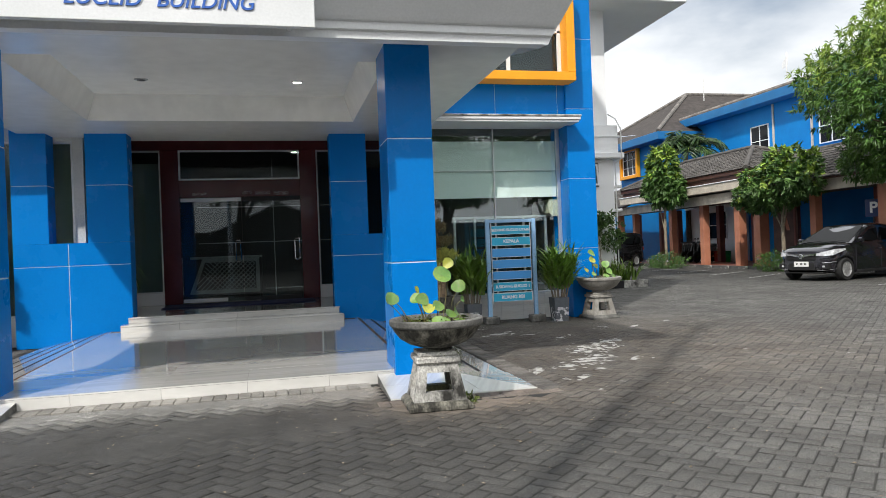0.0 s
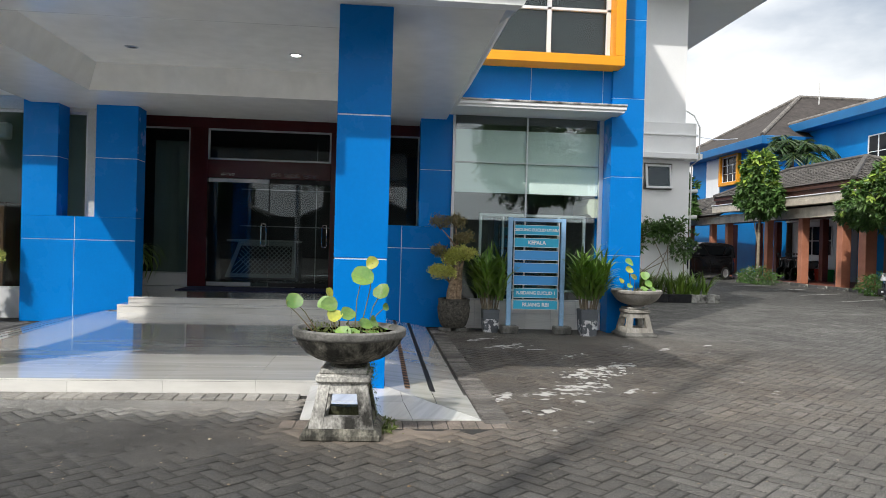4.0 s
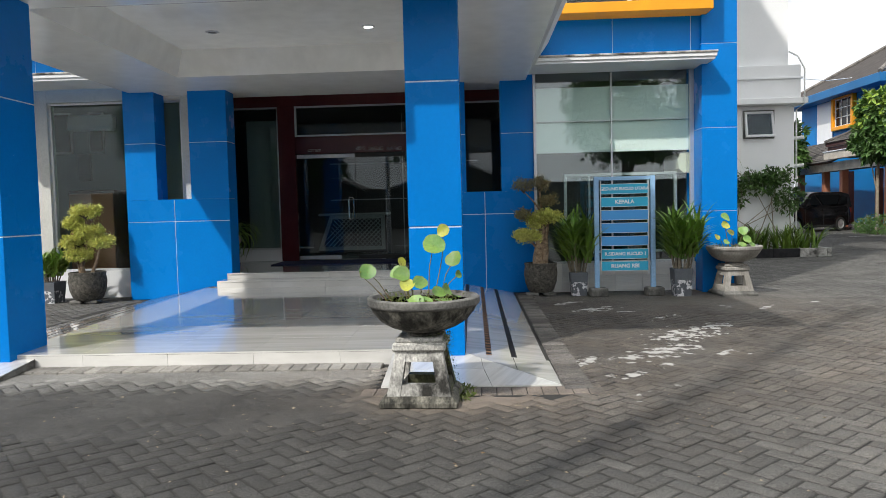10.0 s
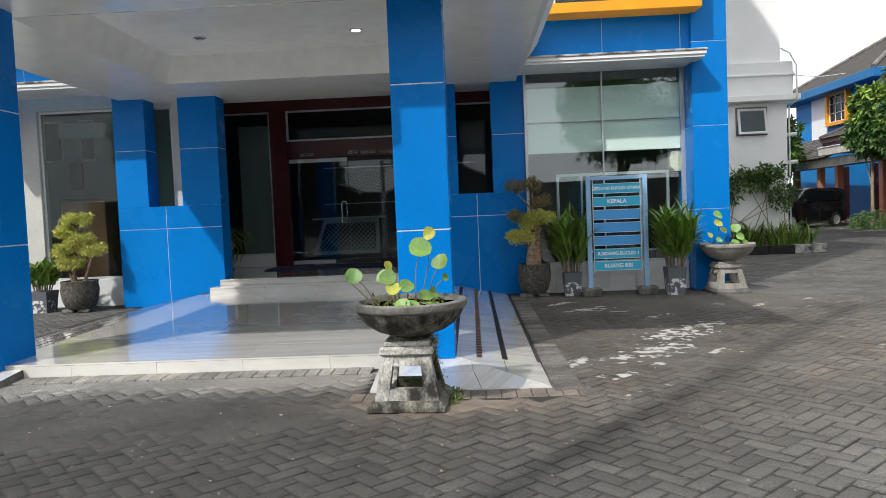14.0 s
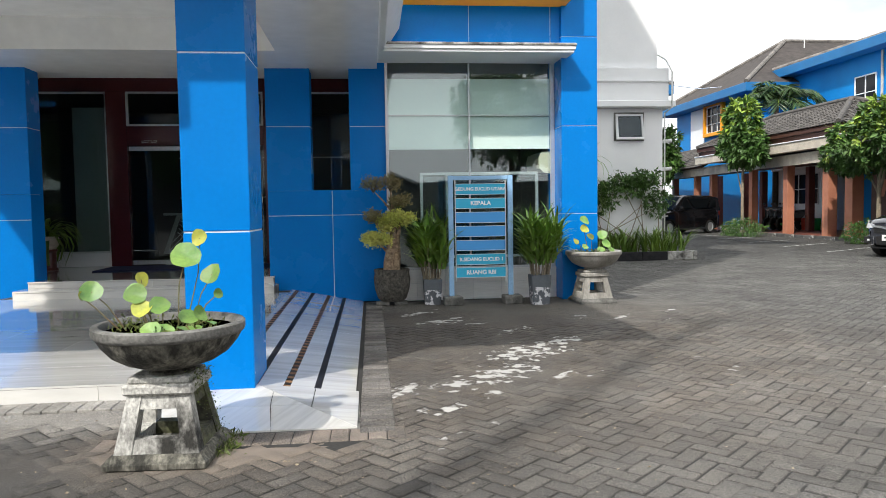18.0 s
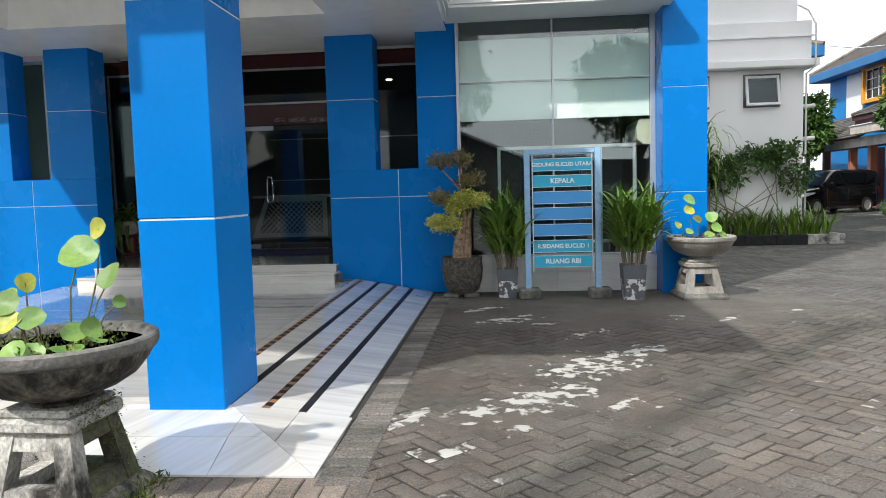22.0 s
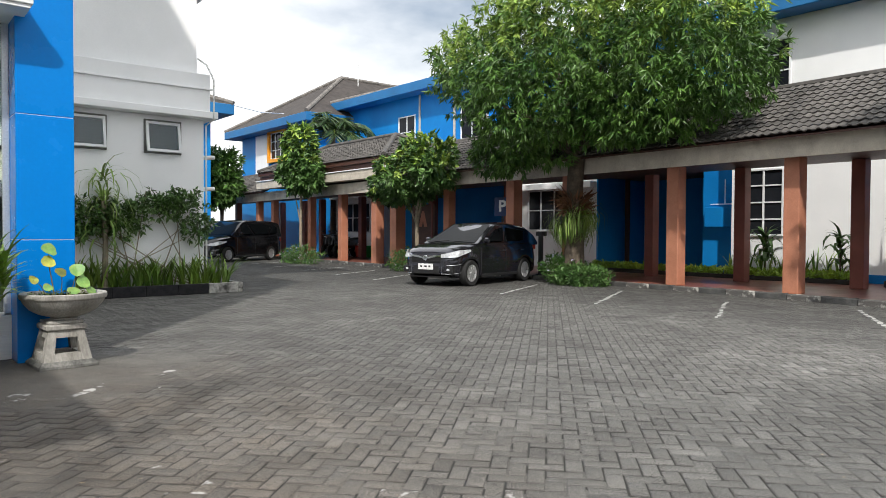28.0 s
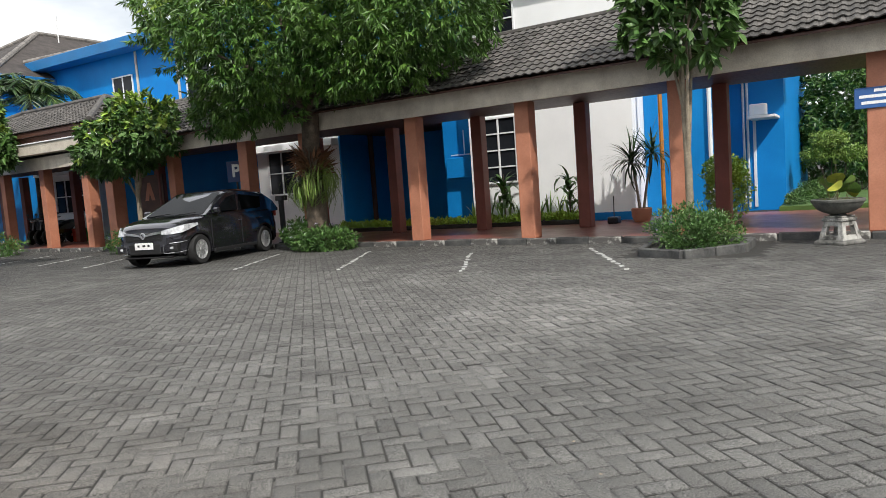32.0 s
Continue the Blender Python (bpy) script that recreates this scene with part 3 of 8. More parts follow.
for a, b in ((-6.0, -4.7), (-1.86, -0.56)):
    part("plinth", MB().box(a, FY + 0.02, FZ, b, FY + 0.14, FZ + 0.22, 0.004), WHITE, front)
    wdw = tagged(new("window_1"), "tall dark glass side pane with thin white frame", "window", kind="structure")
    f = MB()
    for q in ((a, b, FZ + 0.22, FZ + 0.25), (a, b, 3.21, 3.24), (a, a + 0.03, FZ + 0.25, 3.21), (b - 0.03, b, FZ + 0.25, 3.21)):
        f.box(q[0], FY + 0.03, q[2], q[1], FY + 0.07, q[3], 0.003)
    part("window_frame", f, ALU, wdw)
    part("pane", MB().box(a + 0.03, FY + 0.045, FZ + 0.25, b - 0.03, FY + 0.053, 3.21), GLASSD, wdw).visible_shadow = False
tw = tagged(new("window_2"), "dark transom pane over the door with white frame", "window", kind="structure")
f = MB()
for q in ((-4.38, -2.18, 2.68, 2.71), (-4.38, -2.18, 3.21, 3.24), (-4.38, -4.35, 2.71, 3.21), (-2.21, -2.18, 2.71, 3.21)):
    f.box(q[0], FY - 0.01, q[2], q[1], FY + 0.05, q[3], 0.003)
part("window_frame", f, ALU, tw)
part("pane", MB().box(-4.35, FY + 0.03, 2.71, -2.21, FY + 0.038, 3.21), GLASSD, tw).visible_shadow = False
RESIDUE = mat("torn_paper_residue", (0.42, 0.36, 0.34), (0.12, 0.04, 0.04), 30, 0.85, 0.1, stretch=(0.6, 1, 2), lo=0.48, hi=0.54)
for xa, xb, za, zb in ((-4.15, -3.9, 2.40, 2.445), (-3.25, -3.07, 2.405, 2.47), (-3.02, -2.74, 2.40, 2.46), (-2.68, -2.40, 2.385, 2.45)):
    part("paper_residue", MB().box(xa, FY - 0.004, za, xb, FY - 0.001, zb), RESIDUE, front, "torn pale paper residue")
dr = tagged(new("door_1"), "frameless dark glass double door with chrome pulls", "door", kind="structure")
for a, b in ((-4.37, -3.285), (-3.275, -2.19)):
    lf = part("leaf", MB().box(a, FY + 0.05, FZ + 0.02, b, FY + 0.062, 2.35, 0.002), GLASSD, dr)
    lf.visible_shadow = False
    part("rail", MB().box(a, FY + 0.04, FZ + 0.015, b - (0.3 if a < -4 else 0.02), FY + 0.072, FZ + 0.085, 0.004), ALU if a < -4 else DARK, lf)
    part("rail", MB().box(a, FY + 0.04, 2.28, b, FY + 0.072, 2.35, 0.004), ALU if a < -4 else DARK, lf)
    hx = b - 0.075
    loop = [(hx + 0.045 * cx, FY - 0.035, 1.335 + cz) for cx, cz in ((-1, -0.16), (-1, 0.16), (-0.7, 0.20), (0.7, 0.20), (1, 0.16), (1, -0.16), (0.7, -0.20), (-0.7, -0.20), (-1, -0.16))]
    h = MB().tube(loop, 0.013, 8)
    for cz in (-0.12, 0.12):
        h.tube([(hx - 0.045, FY - 0.035, 1.335 + cz), (hx - 0.045, FY + 0.052, 1.335 + cz)], 0.009, 8)
    part("pull_handle", h, CHROME, lf, "chrome pull handle", True)
# lobby shell, its dimness put into near-black wall and ceiling colours
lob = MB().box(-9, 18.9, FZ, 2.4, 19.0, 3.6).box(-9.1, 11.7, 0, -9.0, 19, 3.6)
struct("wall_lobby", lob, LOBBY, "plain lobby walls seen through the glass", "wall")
struct("curtain_lobby", MB().box(-5.55, 14.5, FZ, -4.85, 14.54, 3.1, 0.01), INTERIOR, "pale flat curtain behind the side pane", "curtain")
part("mullion", MB().box(-2.72, 16.9, FZ, -2.70, 16.92, 3.5).box(-4.4, 16.9, 2.38, -1.0, 16.92, 2.40).box(-4.4, 16.9, 1.55, -1.0, 16.92, 1.57), ALU, bpy.data.objects["wall_lobby"])
for k in range(4):
    dl = thing("lobby_downlight", "small lit round downlight in the lobby ceiling", "lamp", (-2.2 + 0.25 * (k % 2), 14.6 + 0.9 * k, 3.59), group="lobby downlights")
    part("lens", MB().lathe([(0.0, -0.012), (0.055, -0.012), (0.06, 0.0)], 16), LIT, dl)
    part("ring", MB().lathe([(0.06, 0.0), (0.062, -0.016), (0.08, -0.014), (0.085, 0.0)], 16), WHITE, dl)
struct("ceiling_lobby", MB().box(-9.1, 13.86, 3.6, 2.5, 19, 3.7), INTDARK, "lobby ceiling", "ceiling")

# ---- side bays of the front: canopy, glass, pillar, upper wall ----
TILEW = mat("pale_glazed_tile", (0.86, 0.855, 0.83), (0.76, 0.75, 0.72), 2.4, 0.2, 0.0, 20, stretch=(0.3, 1, 3), rand=0.05, fine=0.05, lo=0.42, hi=0.75)
BLIND = mat("pale_blind_fabric", (0.93, 0.94, 0.93), (0.90, 0.91, 0.90), 2, 0.8, 0.02, fine=0.03)
CREAM = mat("cream_plastic", (0.7, 0.66, 0.52), (0.62, 0.58, 0.45), 3, 0.4, 0.0)


def bay(s):
    fx = (lambda a, b: (a, b)) if s > 0 else (lambda a, b: (2 * CX - b, 2 * CX - a))
    side = "right" if s > 0 else "left"
    a, b = fx(2.12, 2.607)
    pil = struct("pillar_" + side, MB().box(a + 0.006, 10.806, 0, b - 0.006, 11.5, 10.9), SEAL, "tall blue panelled corner pillar", "pillar")
    zs = [0.0, 1.15, 2.315, 3.48, 4.65, 5.8, 7.0, 10.9]
    for z0, z1 in zip(zs, zs[1:]):
        part("panel", MB().box(a, 10.8, z0 + (0.004 if z0 else 0), b, 11.5, z1 - 0.004, 0.003), BLUE, pil)
    a, b = fx(-0.6, 2.12)
    uw = struct("wall_upper_" + side, MB().box(a, 10.87, 3.26, b, 11.1, 3.905).box(a, 10.87, 5.55, b, 11.1, 10.9).box(a, 10.87, 3.905, b - 0.0, 10.9, 5.55), SEAL, "upper blue panelled wall over the canopy", "wall")
    for c, d in ((-0.6, 0.9), (0.908, 1.985), (1.993, 2.119)):
        c, d = fx(c, d)
        part("panel", MB().box(c, 10.862, 3.27, d, 10.869, 3.9, 0.002), BLUE, uw)
        part("panel", MB().box(c, 10.862, 5.56, d, 10.869, 6.9, 0.002), BLUE, uw)
        part("panel", MB().box(c, 10.862, 6.908, d, 10.869, 10.9, 0.002), BLUE, uw)
    # yellow framed window
    w = tagged(new("window_3"), "wide upper window in a thick yellow frame with white bars", "window", kind="structure")
    f = MB()
    for p in ((-0.5, 2.19, 3.88, 4.02), (-0.5, 2.19, 5.32, 5.46), (-0.5, -0.36, 4.02, 5.32), (2.05, 2.19, 4.02, 5.32)):
        c, d = fx(p[0], p[1])
        f.box(c, 10.5, p[2], d, 10.86, p[3], 0.006)
    part("window_frame", f, YELLOW, w)
    f = MB()
    for p in ((-0.36, 2.05, 4.02, 4.06), (-0.36, 2.05, 4.72, 4.76), (1.99, 2.05, 4.06, 5.3), (1.1, 1.16, 4.06, 5.3), (0.2, 0.26, 4.06, 5.3)):
        c, d = fx(p[0], p[1])
        f.box(c, 10.76, p[2], d, 10.81, p[3], 0.004)
    part("bars", f, WHITE, w)
    c, d = fx(-0.36, 2.05)
    part("pane", MB().box(c, 10.815, 4.02, d, 10.822, 5.32), GLASSD, w)
    part("backing", MB().box(c, 10.85, 4.02, d, 10.858, 5.32), INTDARK, w)
    # canopy
    a, b = fx(-0.33, 2.22)
    can = struct("canopy_" + side, MB().box(a, 10.45, 3.235, b, 10.862, 3.30, 0.006).box(a + 0.02, 10.47, 3.2, b - 0.02, 11.16, 3.236, 0.004), WHITE, "thin white canopy slab with a worn edge over the glass", "canopy")
    part("drip_edge", MB().box(a - 0.01, 10.435, 3.285, b + 0.01, 10.55, 3.315, 0.006), CONCW, can, "chipped grey drip edge")
    if s > 0:
        # glass bay
        a, b = fx(-0.2, 2.12)
        base = struct("wall_base_" + side, MB().box(a, 11.12, 0, b, 11.32, 0.42), WHITE, "low white tiled base wall under the glass", "wall")
        for i in range(6):
            w0 = (b - a) / 6
            part("tile", MB().box(a + i * w0 + 0.002, 11.105, 0.005, a + (i + 1) * w0 - 0.002, 11.119, 0.235, 0.002), TILEW, base)
            part("tile", MB().box(a + i * w0 + 0.002, 11.105, 0.239, a + (i + 1) * w0 - 0.002, 11.119, 0.425, 0.002), TILEW, base)
        win = tagged(new("window_4"), "large shop-front glass pane with a pale blind behind its upper half", "window", kind="structure")
        f = MB()
        for p in ((-0.2, -0.16, 0.42, 3.2), (2.06, 2.12, 0.42, 3.2), (0.925, 0.945, 0.42, 3.2)):
            c, d = fx(p[0], p[1])
            f.box(c, 11.15, p[2], d, 11.2, p[3], 0.004)
        f.box(a, 11.15, 0.42, b, 11.2, 0.45, 0.004).box(a, 11.155, 2.50, b, 11.19, 2.51, 0.001)
        part("window_frame", f, ALU, win)
        for c, d in (fx(-0.16, 0.925), fx(0.945, 2.06)):
            part("pane", MB().box(c, 11.17, 0.45, d, 11.178, 3.2), GLASSR, win).visible_shadow = False
        for p in ((-0.16, 0.93), (0.94, 2.06)):
            c, d = fx(*p)
            for z0, z1 in ((2.05, 2.49), (2.495, 3.0)):
                part("blind", MB().box(c, 11.21, z0, d, 11.222, z1, 0.002), BLIND, win, "pale flat blind panel")
        # inner room
        rm = MB().box(a, 13.4, 0.1, b, 13.5, 3.3)
        c, d = fx(-0.2, -0.19)
        e, g = fx(2.119, 2.13)
        rm.box(c, 11.57, 0.1, d, 13.4, 3.3).box(e, 11.51, 0.1, g, 13.4, 3.3)
        struct("wall_room_" + side, rm, ROOMD, "inner room behind the glass, walls darkened for indoor dimness", "wall")
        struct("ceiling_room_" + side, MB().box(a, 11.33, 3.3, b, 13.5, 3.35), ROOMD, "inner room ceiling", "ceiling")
        struct("floor_room_" + side, MB().box(a, 11.33, 0.05, b, 13.4, 0.12), GRANITE, "inner room floor", "floor")
        ad = tagged(new("door_2"), "white aluminium framed glass partition behind the shop front", "door", kind="structure")
        f = MB()
        for p in ((0.27, 1.95, 1.71, 1.75), (0.27, 0.31, 0.12, 1.71), (1.91, 1.95, 0.12, 1.71), (0.63, 0.66, 0.12, 1.71), (1.51, 1.54, 0.12, 1.71), (0.27, 1.95, 0.55, 0.585)):
            f.box(p[0], 11.42, p[2], p[1], 11.48, p[3], 0.004)
        part("door_frame", f, ALU, ad)
        part("pane", MB().box(0.31, 11.445, 0.585, 1.91, 11.452, 1.71), GLASSC, ad).visible_shadow = False
        part("curtain", MB().box(0.67, 11.60, 0.2, 1.5, 11.62, 1.69, 0.004), DARK, ad)
        gl = thing("air_conditioner", "cream wall air conditioner behind the shop-front glass", "air conditioner", (2.118, 11.25, 1.72))
        part("body", MB().prism([(0.0, 0.0), (-0.12, 0.0), (-0.19, 0.06), (-0.20, 0.2), (-0.17, 0.29), (0.0, 0.30)], 0.0, 0.8), CREAM, gl)
        part("louvre", MB().box(-0.19, 0.05, -0.012, -0.05, 0.75, -0.001, 0.003), DARK, gl)
    if s < 0:
        # glass between pale jambs, set back behind the slot wall
        gy = 11.56
        base = struct("wall_base_left", MB().box(-7.77, gy, 0, -5.62, gy + 0.2, 0.42), WHITE, "low white base wall under the set-back glass", "wall")
        struct("wall_jamb_left", MB().box(-9.2, gy, 0, -7.76, gy + 0.2, 3.3, 0.004).box(-5.62, gy, 0, -5.47, gy + 0.2, 3.3, 0.004).box(-7.76, gy, 3.08, -5.62, gy + 0.2, 3.3, 0.004), INTERIOR, "off-white plastered jambs and lintel round the glass", "wall")
        win = tagged(new("window_4"), "tall clear shop window between pale jambs", "window", kind="structure")
        f = MB().box(-7.76, gy + 0.05, 0.42, -7.72, gy + 0.09, 3.08, 0.003).box(-5.66, gy + 0.05, 0.42, -5.62, gy + 0.09, 3.08, 0.003).box(-7.72, gy + 0.05, 3.04, -5.66, gy + 0.09, 3.08, 0.003).box(-7.72, gy + 0.05, 0.42, -5.66, gy + 0.09, 0.46, 0.003)
        part("window_frame", f, ALU, win)
        part("pane", MB().box(-7.72, gy + 0.066, 0.46, -5.66, gy + 0.073, 3.04), GLASSL, win).visible_shadow = False
        struct("wall_room_left", MB().box(-9.2, 13.4, 0.1, -6.02, 13.5, 3.4).box(-9.2, gy + 0.2, 0.1, -9.1, 13.4, 3.4), ROOMW, "inner room wall behind the glass, darkened for indoor dimness", "wall")
        struct("ceiling_room_left", MB().box(-9.2, gy + 0.2, 3.4, -5.62, 13.5, 3.45), INTERIOR, "inner room ceiling", "ceiling")
        struct("floor_room_left", MB().box(-9.2, gy + 0.2, 0.05, -5.62, 13.4, 0.12), GRANITE, "inner room floor", "floor")
        part("side_pane", MB().box(-5.60, gy + 0.21, 0.12, -5.592, 13.4, 3.3), GLASSD, win).visible_shadow = False
        for k, (xa, xb) in enumerate(((-8.78, -8.42), (-8.1, -7.82))):
            w = tagged(new("window_14"), "small high dark window in the inner room wall", "window", kind="structure")
            part("window_frame", MB().box(xa, 13.36, 2.45, xb, 13.399, 3.2, 0.004), ALU, w)
            part("pane", MB().box(xa + 0.03, 13.345, 2.49, xb - 0.03, 13.359, 3.16), DARK, w)
        tv = thing("television", "dark wall screen in the inner room", "television", (-8.2, 13.39, 1.95))
        part("screen", MB().box(-0.12, -0.05, 0, 0.12, 0.0, 0.5, 0.01), DARK, tv)


bay(1)
bay(-1)
struct("wall_side", MB().box(2.40, 11.5, 0, 2.6, 17.6, 10.9), WALLW, "plain white side wall of the front block", "wall")
struct("wall_behind_front", MB().box(-9.2, 11.1, 3.36, 2.39, 11.2, 10.9), BLUEPAINT, "blue upper wall over the portico", "wall")
struct("wall_left_end", MB().box(-12, 11.5, 0, -9.2, 11.7, 10.9), BLUEPAINT, "blue wall that closes the front block", "wall")

# ---- white annex ----
AY = 17.6
an = struct("wall_annex", MB().box(2.6, AY, 0, 6.42, 26, 3.5).box(2.6, AY + 0.04, 3.5, 6.30, 26, 8.2), WALLW, "white plastered annex wall", "wall")
part("ledge", MB().box(2.6, AY - 0.28, 3.52, 6.62, AY + 0.02, 3.66, 0.01), WALLW, an)
part("ledge", MB().box(6.42, AY + 0.02, 3.52, 6.62, 26, 3.66, 0.01), WALLW, an)
part("parapet", MB().box(2.6, AY - 0.16, 3.66, 6.50, AY + 0.035, 4.42, 0.008), WALLW, an)
part("coping", MB().box(2.6, AY - 0.20, 4.10, 6.54, AY - 0.155, 4.14, 0.004), WALLW, an)
part("roof_slab", MB().box(2.0, AY - 0.9, 7.6, 8.3, 26, 7.9, 0.02), WALLW, an)
DOWN = mat("white_pipe", (0.75, 0.75, 0.74), (0.6, 0.6, 0.58), 4, 0.4, 0.05)
part("downpipe", MB().tube([(6.46, AY - 0.03, 0.1), (6.46, AY - 0.03, 3.40), (6.52, AY - 0.30, 3.50), (6.52, AY - 0.30, 4.30), (6.42, AY - 0.19, 4.60), (6.30, AY + 0.0, 4.75)], 0.019, 8), DOWN, an, smooth=True)
for z in (2.1, 2.75):
    part("pipe_stub", MB().tube([(6.40, AY + 0.10, z), (6.68, AY + 0.10, z + 0.02)], 0.045, 10), DOWN, an, smooth=True)
for x in (3.85, 5.24):
    w = tagged(new("window_5"), "small top-hung window with white frame, tilted open", "window", kind="structure")
    f = MB()
    for p in ((0, 0.72, 0, 0.04), (0, 0.72, 0.62, 0.66), (0, 0.04, 0.04, 0.62), (0.68, 0.72, 0.04, 0.62)):
        f.box(x + p[0], AY - 0.03, 2.76 + p[2], x + p[1], AY + 0.02, 2.76 + p[3], 0.004)
    part("window_frame", f, KERB, w)
    g = MB()
    for p in ((0.03, 0.69, 0, 0.05), (0.03, 0.69, 0.55, 0.6), (0.03, 0.08, 0.05, 0.55), (0.64, 0.69, 0.05, 0.55)):
        g.box(p[0], -0.025, p[2], p[1], 0.025, p[3], 0.004)
    sh = part("sash", g, WHITE, w)
    sh.matrix_basis = pose(x, AY - 0.12, 2.79, -10, 0, 0)
    pn = part("pane", MB().box(0.08, -0.004, 0.05, 0.64, 0.004, 0.55), GLASSD, w)
    pn.matrix_basis = sh.matrix_basis.copy()
    part("backing", MB().box(x + 0.04, AY - 0.012, 2.8, x + 0.68, AY - 0.004, 3.38), INTDARK, w)

# ---- arcade ----
ax = lambda y: 14.28 + (y - 4) * 0.043          # front line of the arcade
AT = math.degrees(math.atan(0.043))
struct("floor_arcade", MB().add([(ax(-8), -8, -0.1), (20, -8, -0.1), (20, 45, -0.1), (ax(45), 45, -0.1), (ax(-8), -8, 0.10), (20, -8, 0.10), (20, 45, 0.10), (ax(45), 45, 0.10)],
                                          [(0, 3, 2, 1), (4, 5, 6, 7), (0, 1, 5, 4), (1, 2, 6, 5), (2, 3, 7, 6), (3, 0, 4, 7)]), REDFLOOR, "raised arcade walk of dull red tiles", "floor")
KERBD = mat("black_painted_kerb", (0.04, 0.04, 0.04), (0.10, 0.10, 0.095), 4, 0.85, 0.4, 50, fine=0.2)
KERBW = mat("flaking_white_kerb", (0.40, 0.39, 0.36), (0.09, 0.085, 0.08), 7, 0.85, 0.4, 50, fine=0.25, lo=0.40, hi=0.50)
kb = tagged(new("kerb"), "dark weathered concrete kerb with worn white painted stones along the arcade walk", "kerb", kind="structure")
y = -8.0
rk = random.Random(5)
while y < 44:
    L = 0.62
    o = part("kerbstone", MB().box(-0.12, 0.004, -0.12, 0.02, L - 0.006, 0.115 + rk.uniform(-0.008, 0.008), 0.018), KERBW if round((y + 8) / 0.62) % 2 else KERBD, kb)
    o.matrix_basis = pose(ax(y) - 0.02 + rk.uniform(-0.008, 0.008), y, 0, 0, 0, -AT)
    y += L
BZ = 2.70
arc = struct("arcade_beam", MB().add([(ax(-8) + dx, -8, z) for dx in (0, 0.28) for z in (BZ, 3.02)] + [(ax(45) + dx, 45, z) for dx in (0, 0.28) for z in (BZ, 3.02)],
                                    [(0, 1, 3, 2), (4, 6, 7, 5), (0, 4, 5, 1), (2, 3, 7, 6), (0, 2, 6, 4), (1, 5, 7, 3)]), BROWN, "dark lower beam of the arcade", "beam")
part("fascia", MB().add([(ax(-8) + dx, -8, z) for dx in (-0.20, -0.14) for z in (2.66, 3.06)] + [(ax(45) + dx, 45, z) for dx in (-0.20, -0.14) for z in (2.66, 3.06)],
                        [(0, 1, 3, 2), (4, 6, 7, 5), (0, 4, 5, 1), (2, 3, 7, 6), (0, 2, 6, 4), (1, 5, 7, 3)]), BEAM, arc, "pale weathered fascia board")
part("soffit", MB().add([(ax(-8) - 0.13, -8, 2.80), (17.2, -8, 2.80), (17.8, 45, 2.80), (ax(45) - 0.13, 45, 2.80), (ax(-8) - 0.13, -8, 2.83), (17.2, -8, 2.83), (17.8, 45, 2.83), (ax(45) - 0.13, 45, 2.83)],
                        [(0, 3, 2, 1), (4, 5, 6, 7), (0, 1, 5, 4), (1, 2, 6, 5), (2, 3, 7, 6), (3, 0, 4, 7)]), BROWN, arc)
FRONT = [(3.5, 0.30), (6.39, 0.27), (9.24, 0.30), (11.85, 0.30), (15.0, 0.28), (17.06, 0.33), (20.06, 0.28), (24.3, 0.34), (26.9, 0.3), (29.6, 0.28), (33.4, 0.28), (35.2, 0.28), (38.0, 0.28), (1.0, 0.3), (-2.0, 0.3)]


# the inner row's shade is put into this darker terracotta
TERRASHADE = mat("shaded_terracotta_paint", (0.20, 0.06, 0.042), (0.15, 0.045, 0.032), 1.6, 0.55, 0.1, 50, fine=0.08, rand=0.06)


def post(x, y, w, z1, group, paint=TERRA):
    t = thing("arcade_column", "square terracotta painted arcade column on the walk" if paint is TERRA else "square inner arcade column in terracotta darkened as shade", "column", (x, y, 0.1), -AT, group)
    part("shaft", MB().box(-w / 2, -w / 2, 0.0, w / 2, w / 2, z1 - 0.004, 0.012), paint, t)
    return t


for y, w in FRONT:
    post(ax(y) + 0.22, y + w / 2, w, BZ - 0.1, "arcade columns")
    post(ax(y) + 2.55, y - (0.86 if y == 15.0 else 0.3) + w / 2, 0.27, BZ, "arcade columns", TERRASHADE)
post(ax(23.2) + 0.26, 23.22, 0.40, BZ - 0.1, "arcade columns")


TW, TL = 0.17, 0.22
TPROF = [(0.0, 0.0), (0.036, 0.024), (0.072, 0.030), (0.11, 0.010), (0.14, 0.0), (0.174, 0.005)]


def tile_faces(o, ux, up, nn, tilt=0.0, length=TL):
    lo = [o + ux * u + nn * (h + 0.024 + tilt) for u, h in TPROF]
    hi = [o + ux * u + up * (length + 0.03) + nn * (h - 0.003) for u, h in TPROF]
    dn = [p - nn * 0.02 for p in lo]
    n = len(TPROF)
    return lo + hi + dn, [(k, k + 1, n + k + 1, n + k) for k in range(n - 1)] + [(2 * n + k, 2 * n + k + 1, k + 1, k) for k in range(n - 1)]


def slope_frame(ux, up):
    ux, up = Vector(ux).normalized(), Vector(up).normalized()
    nn = ux.cross(up).normalized()
    return ux, up, (nn if nn.z > 0 else -nn)


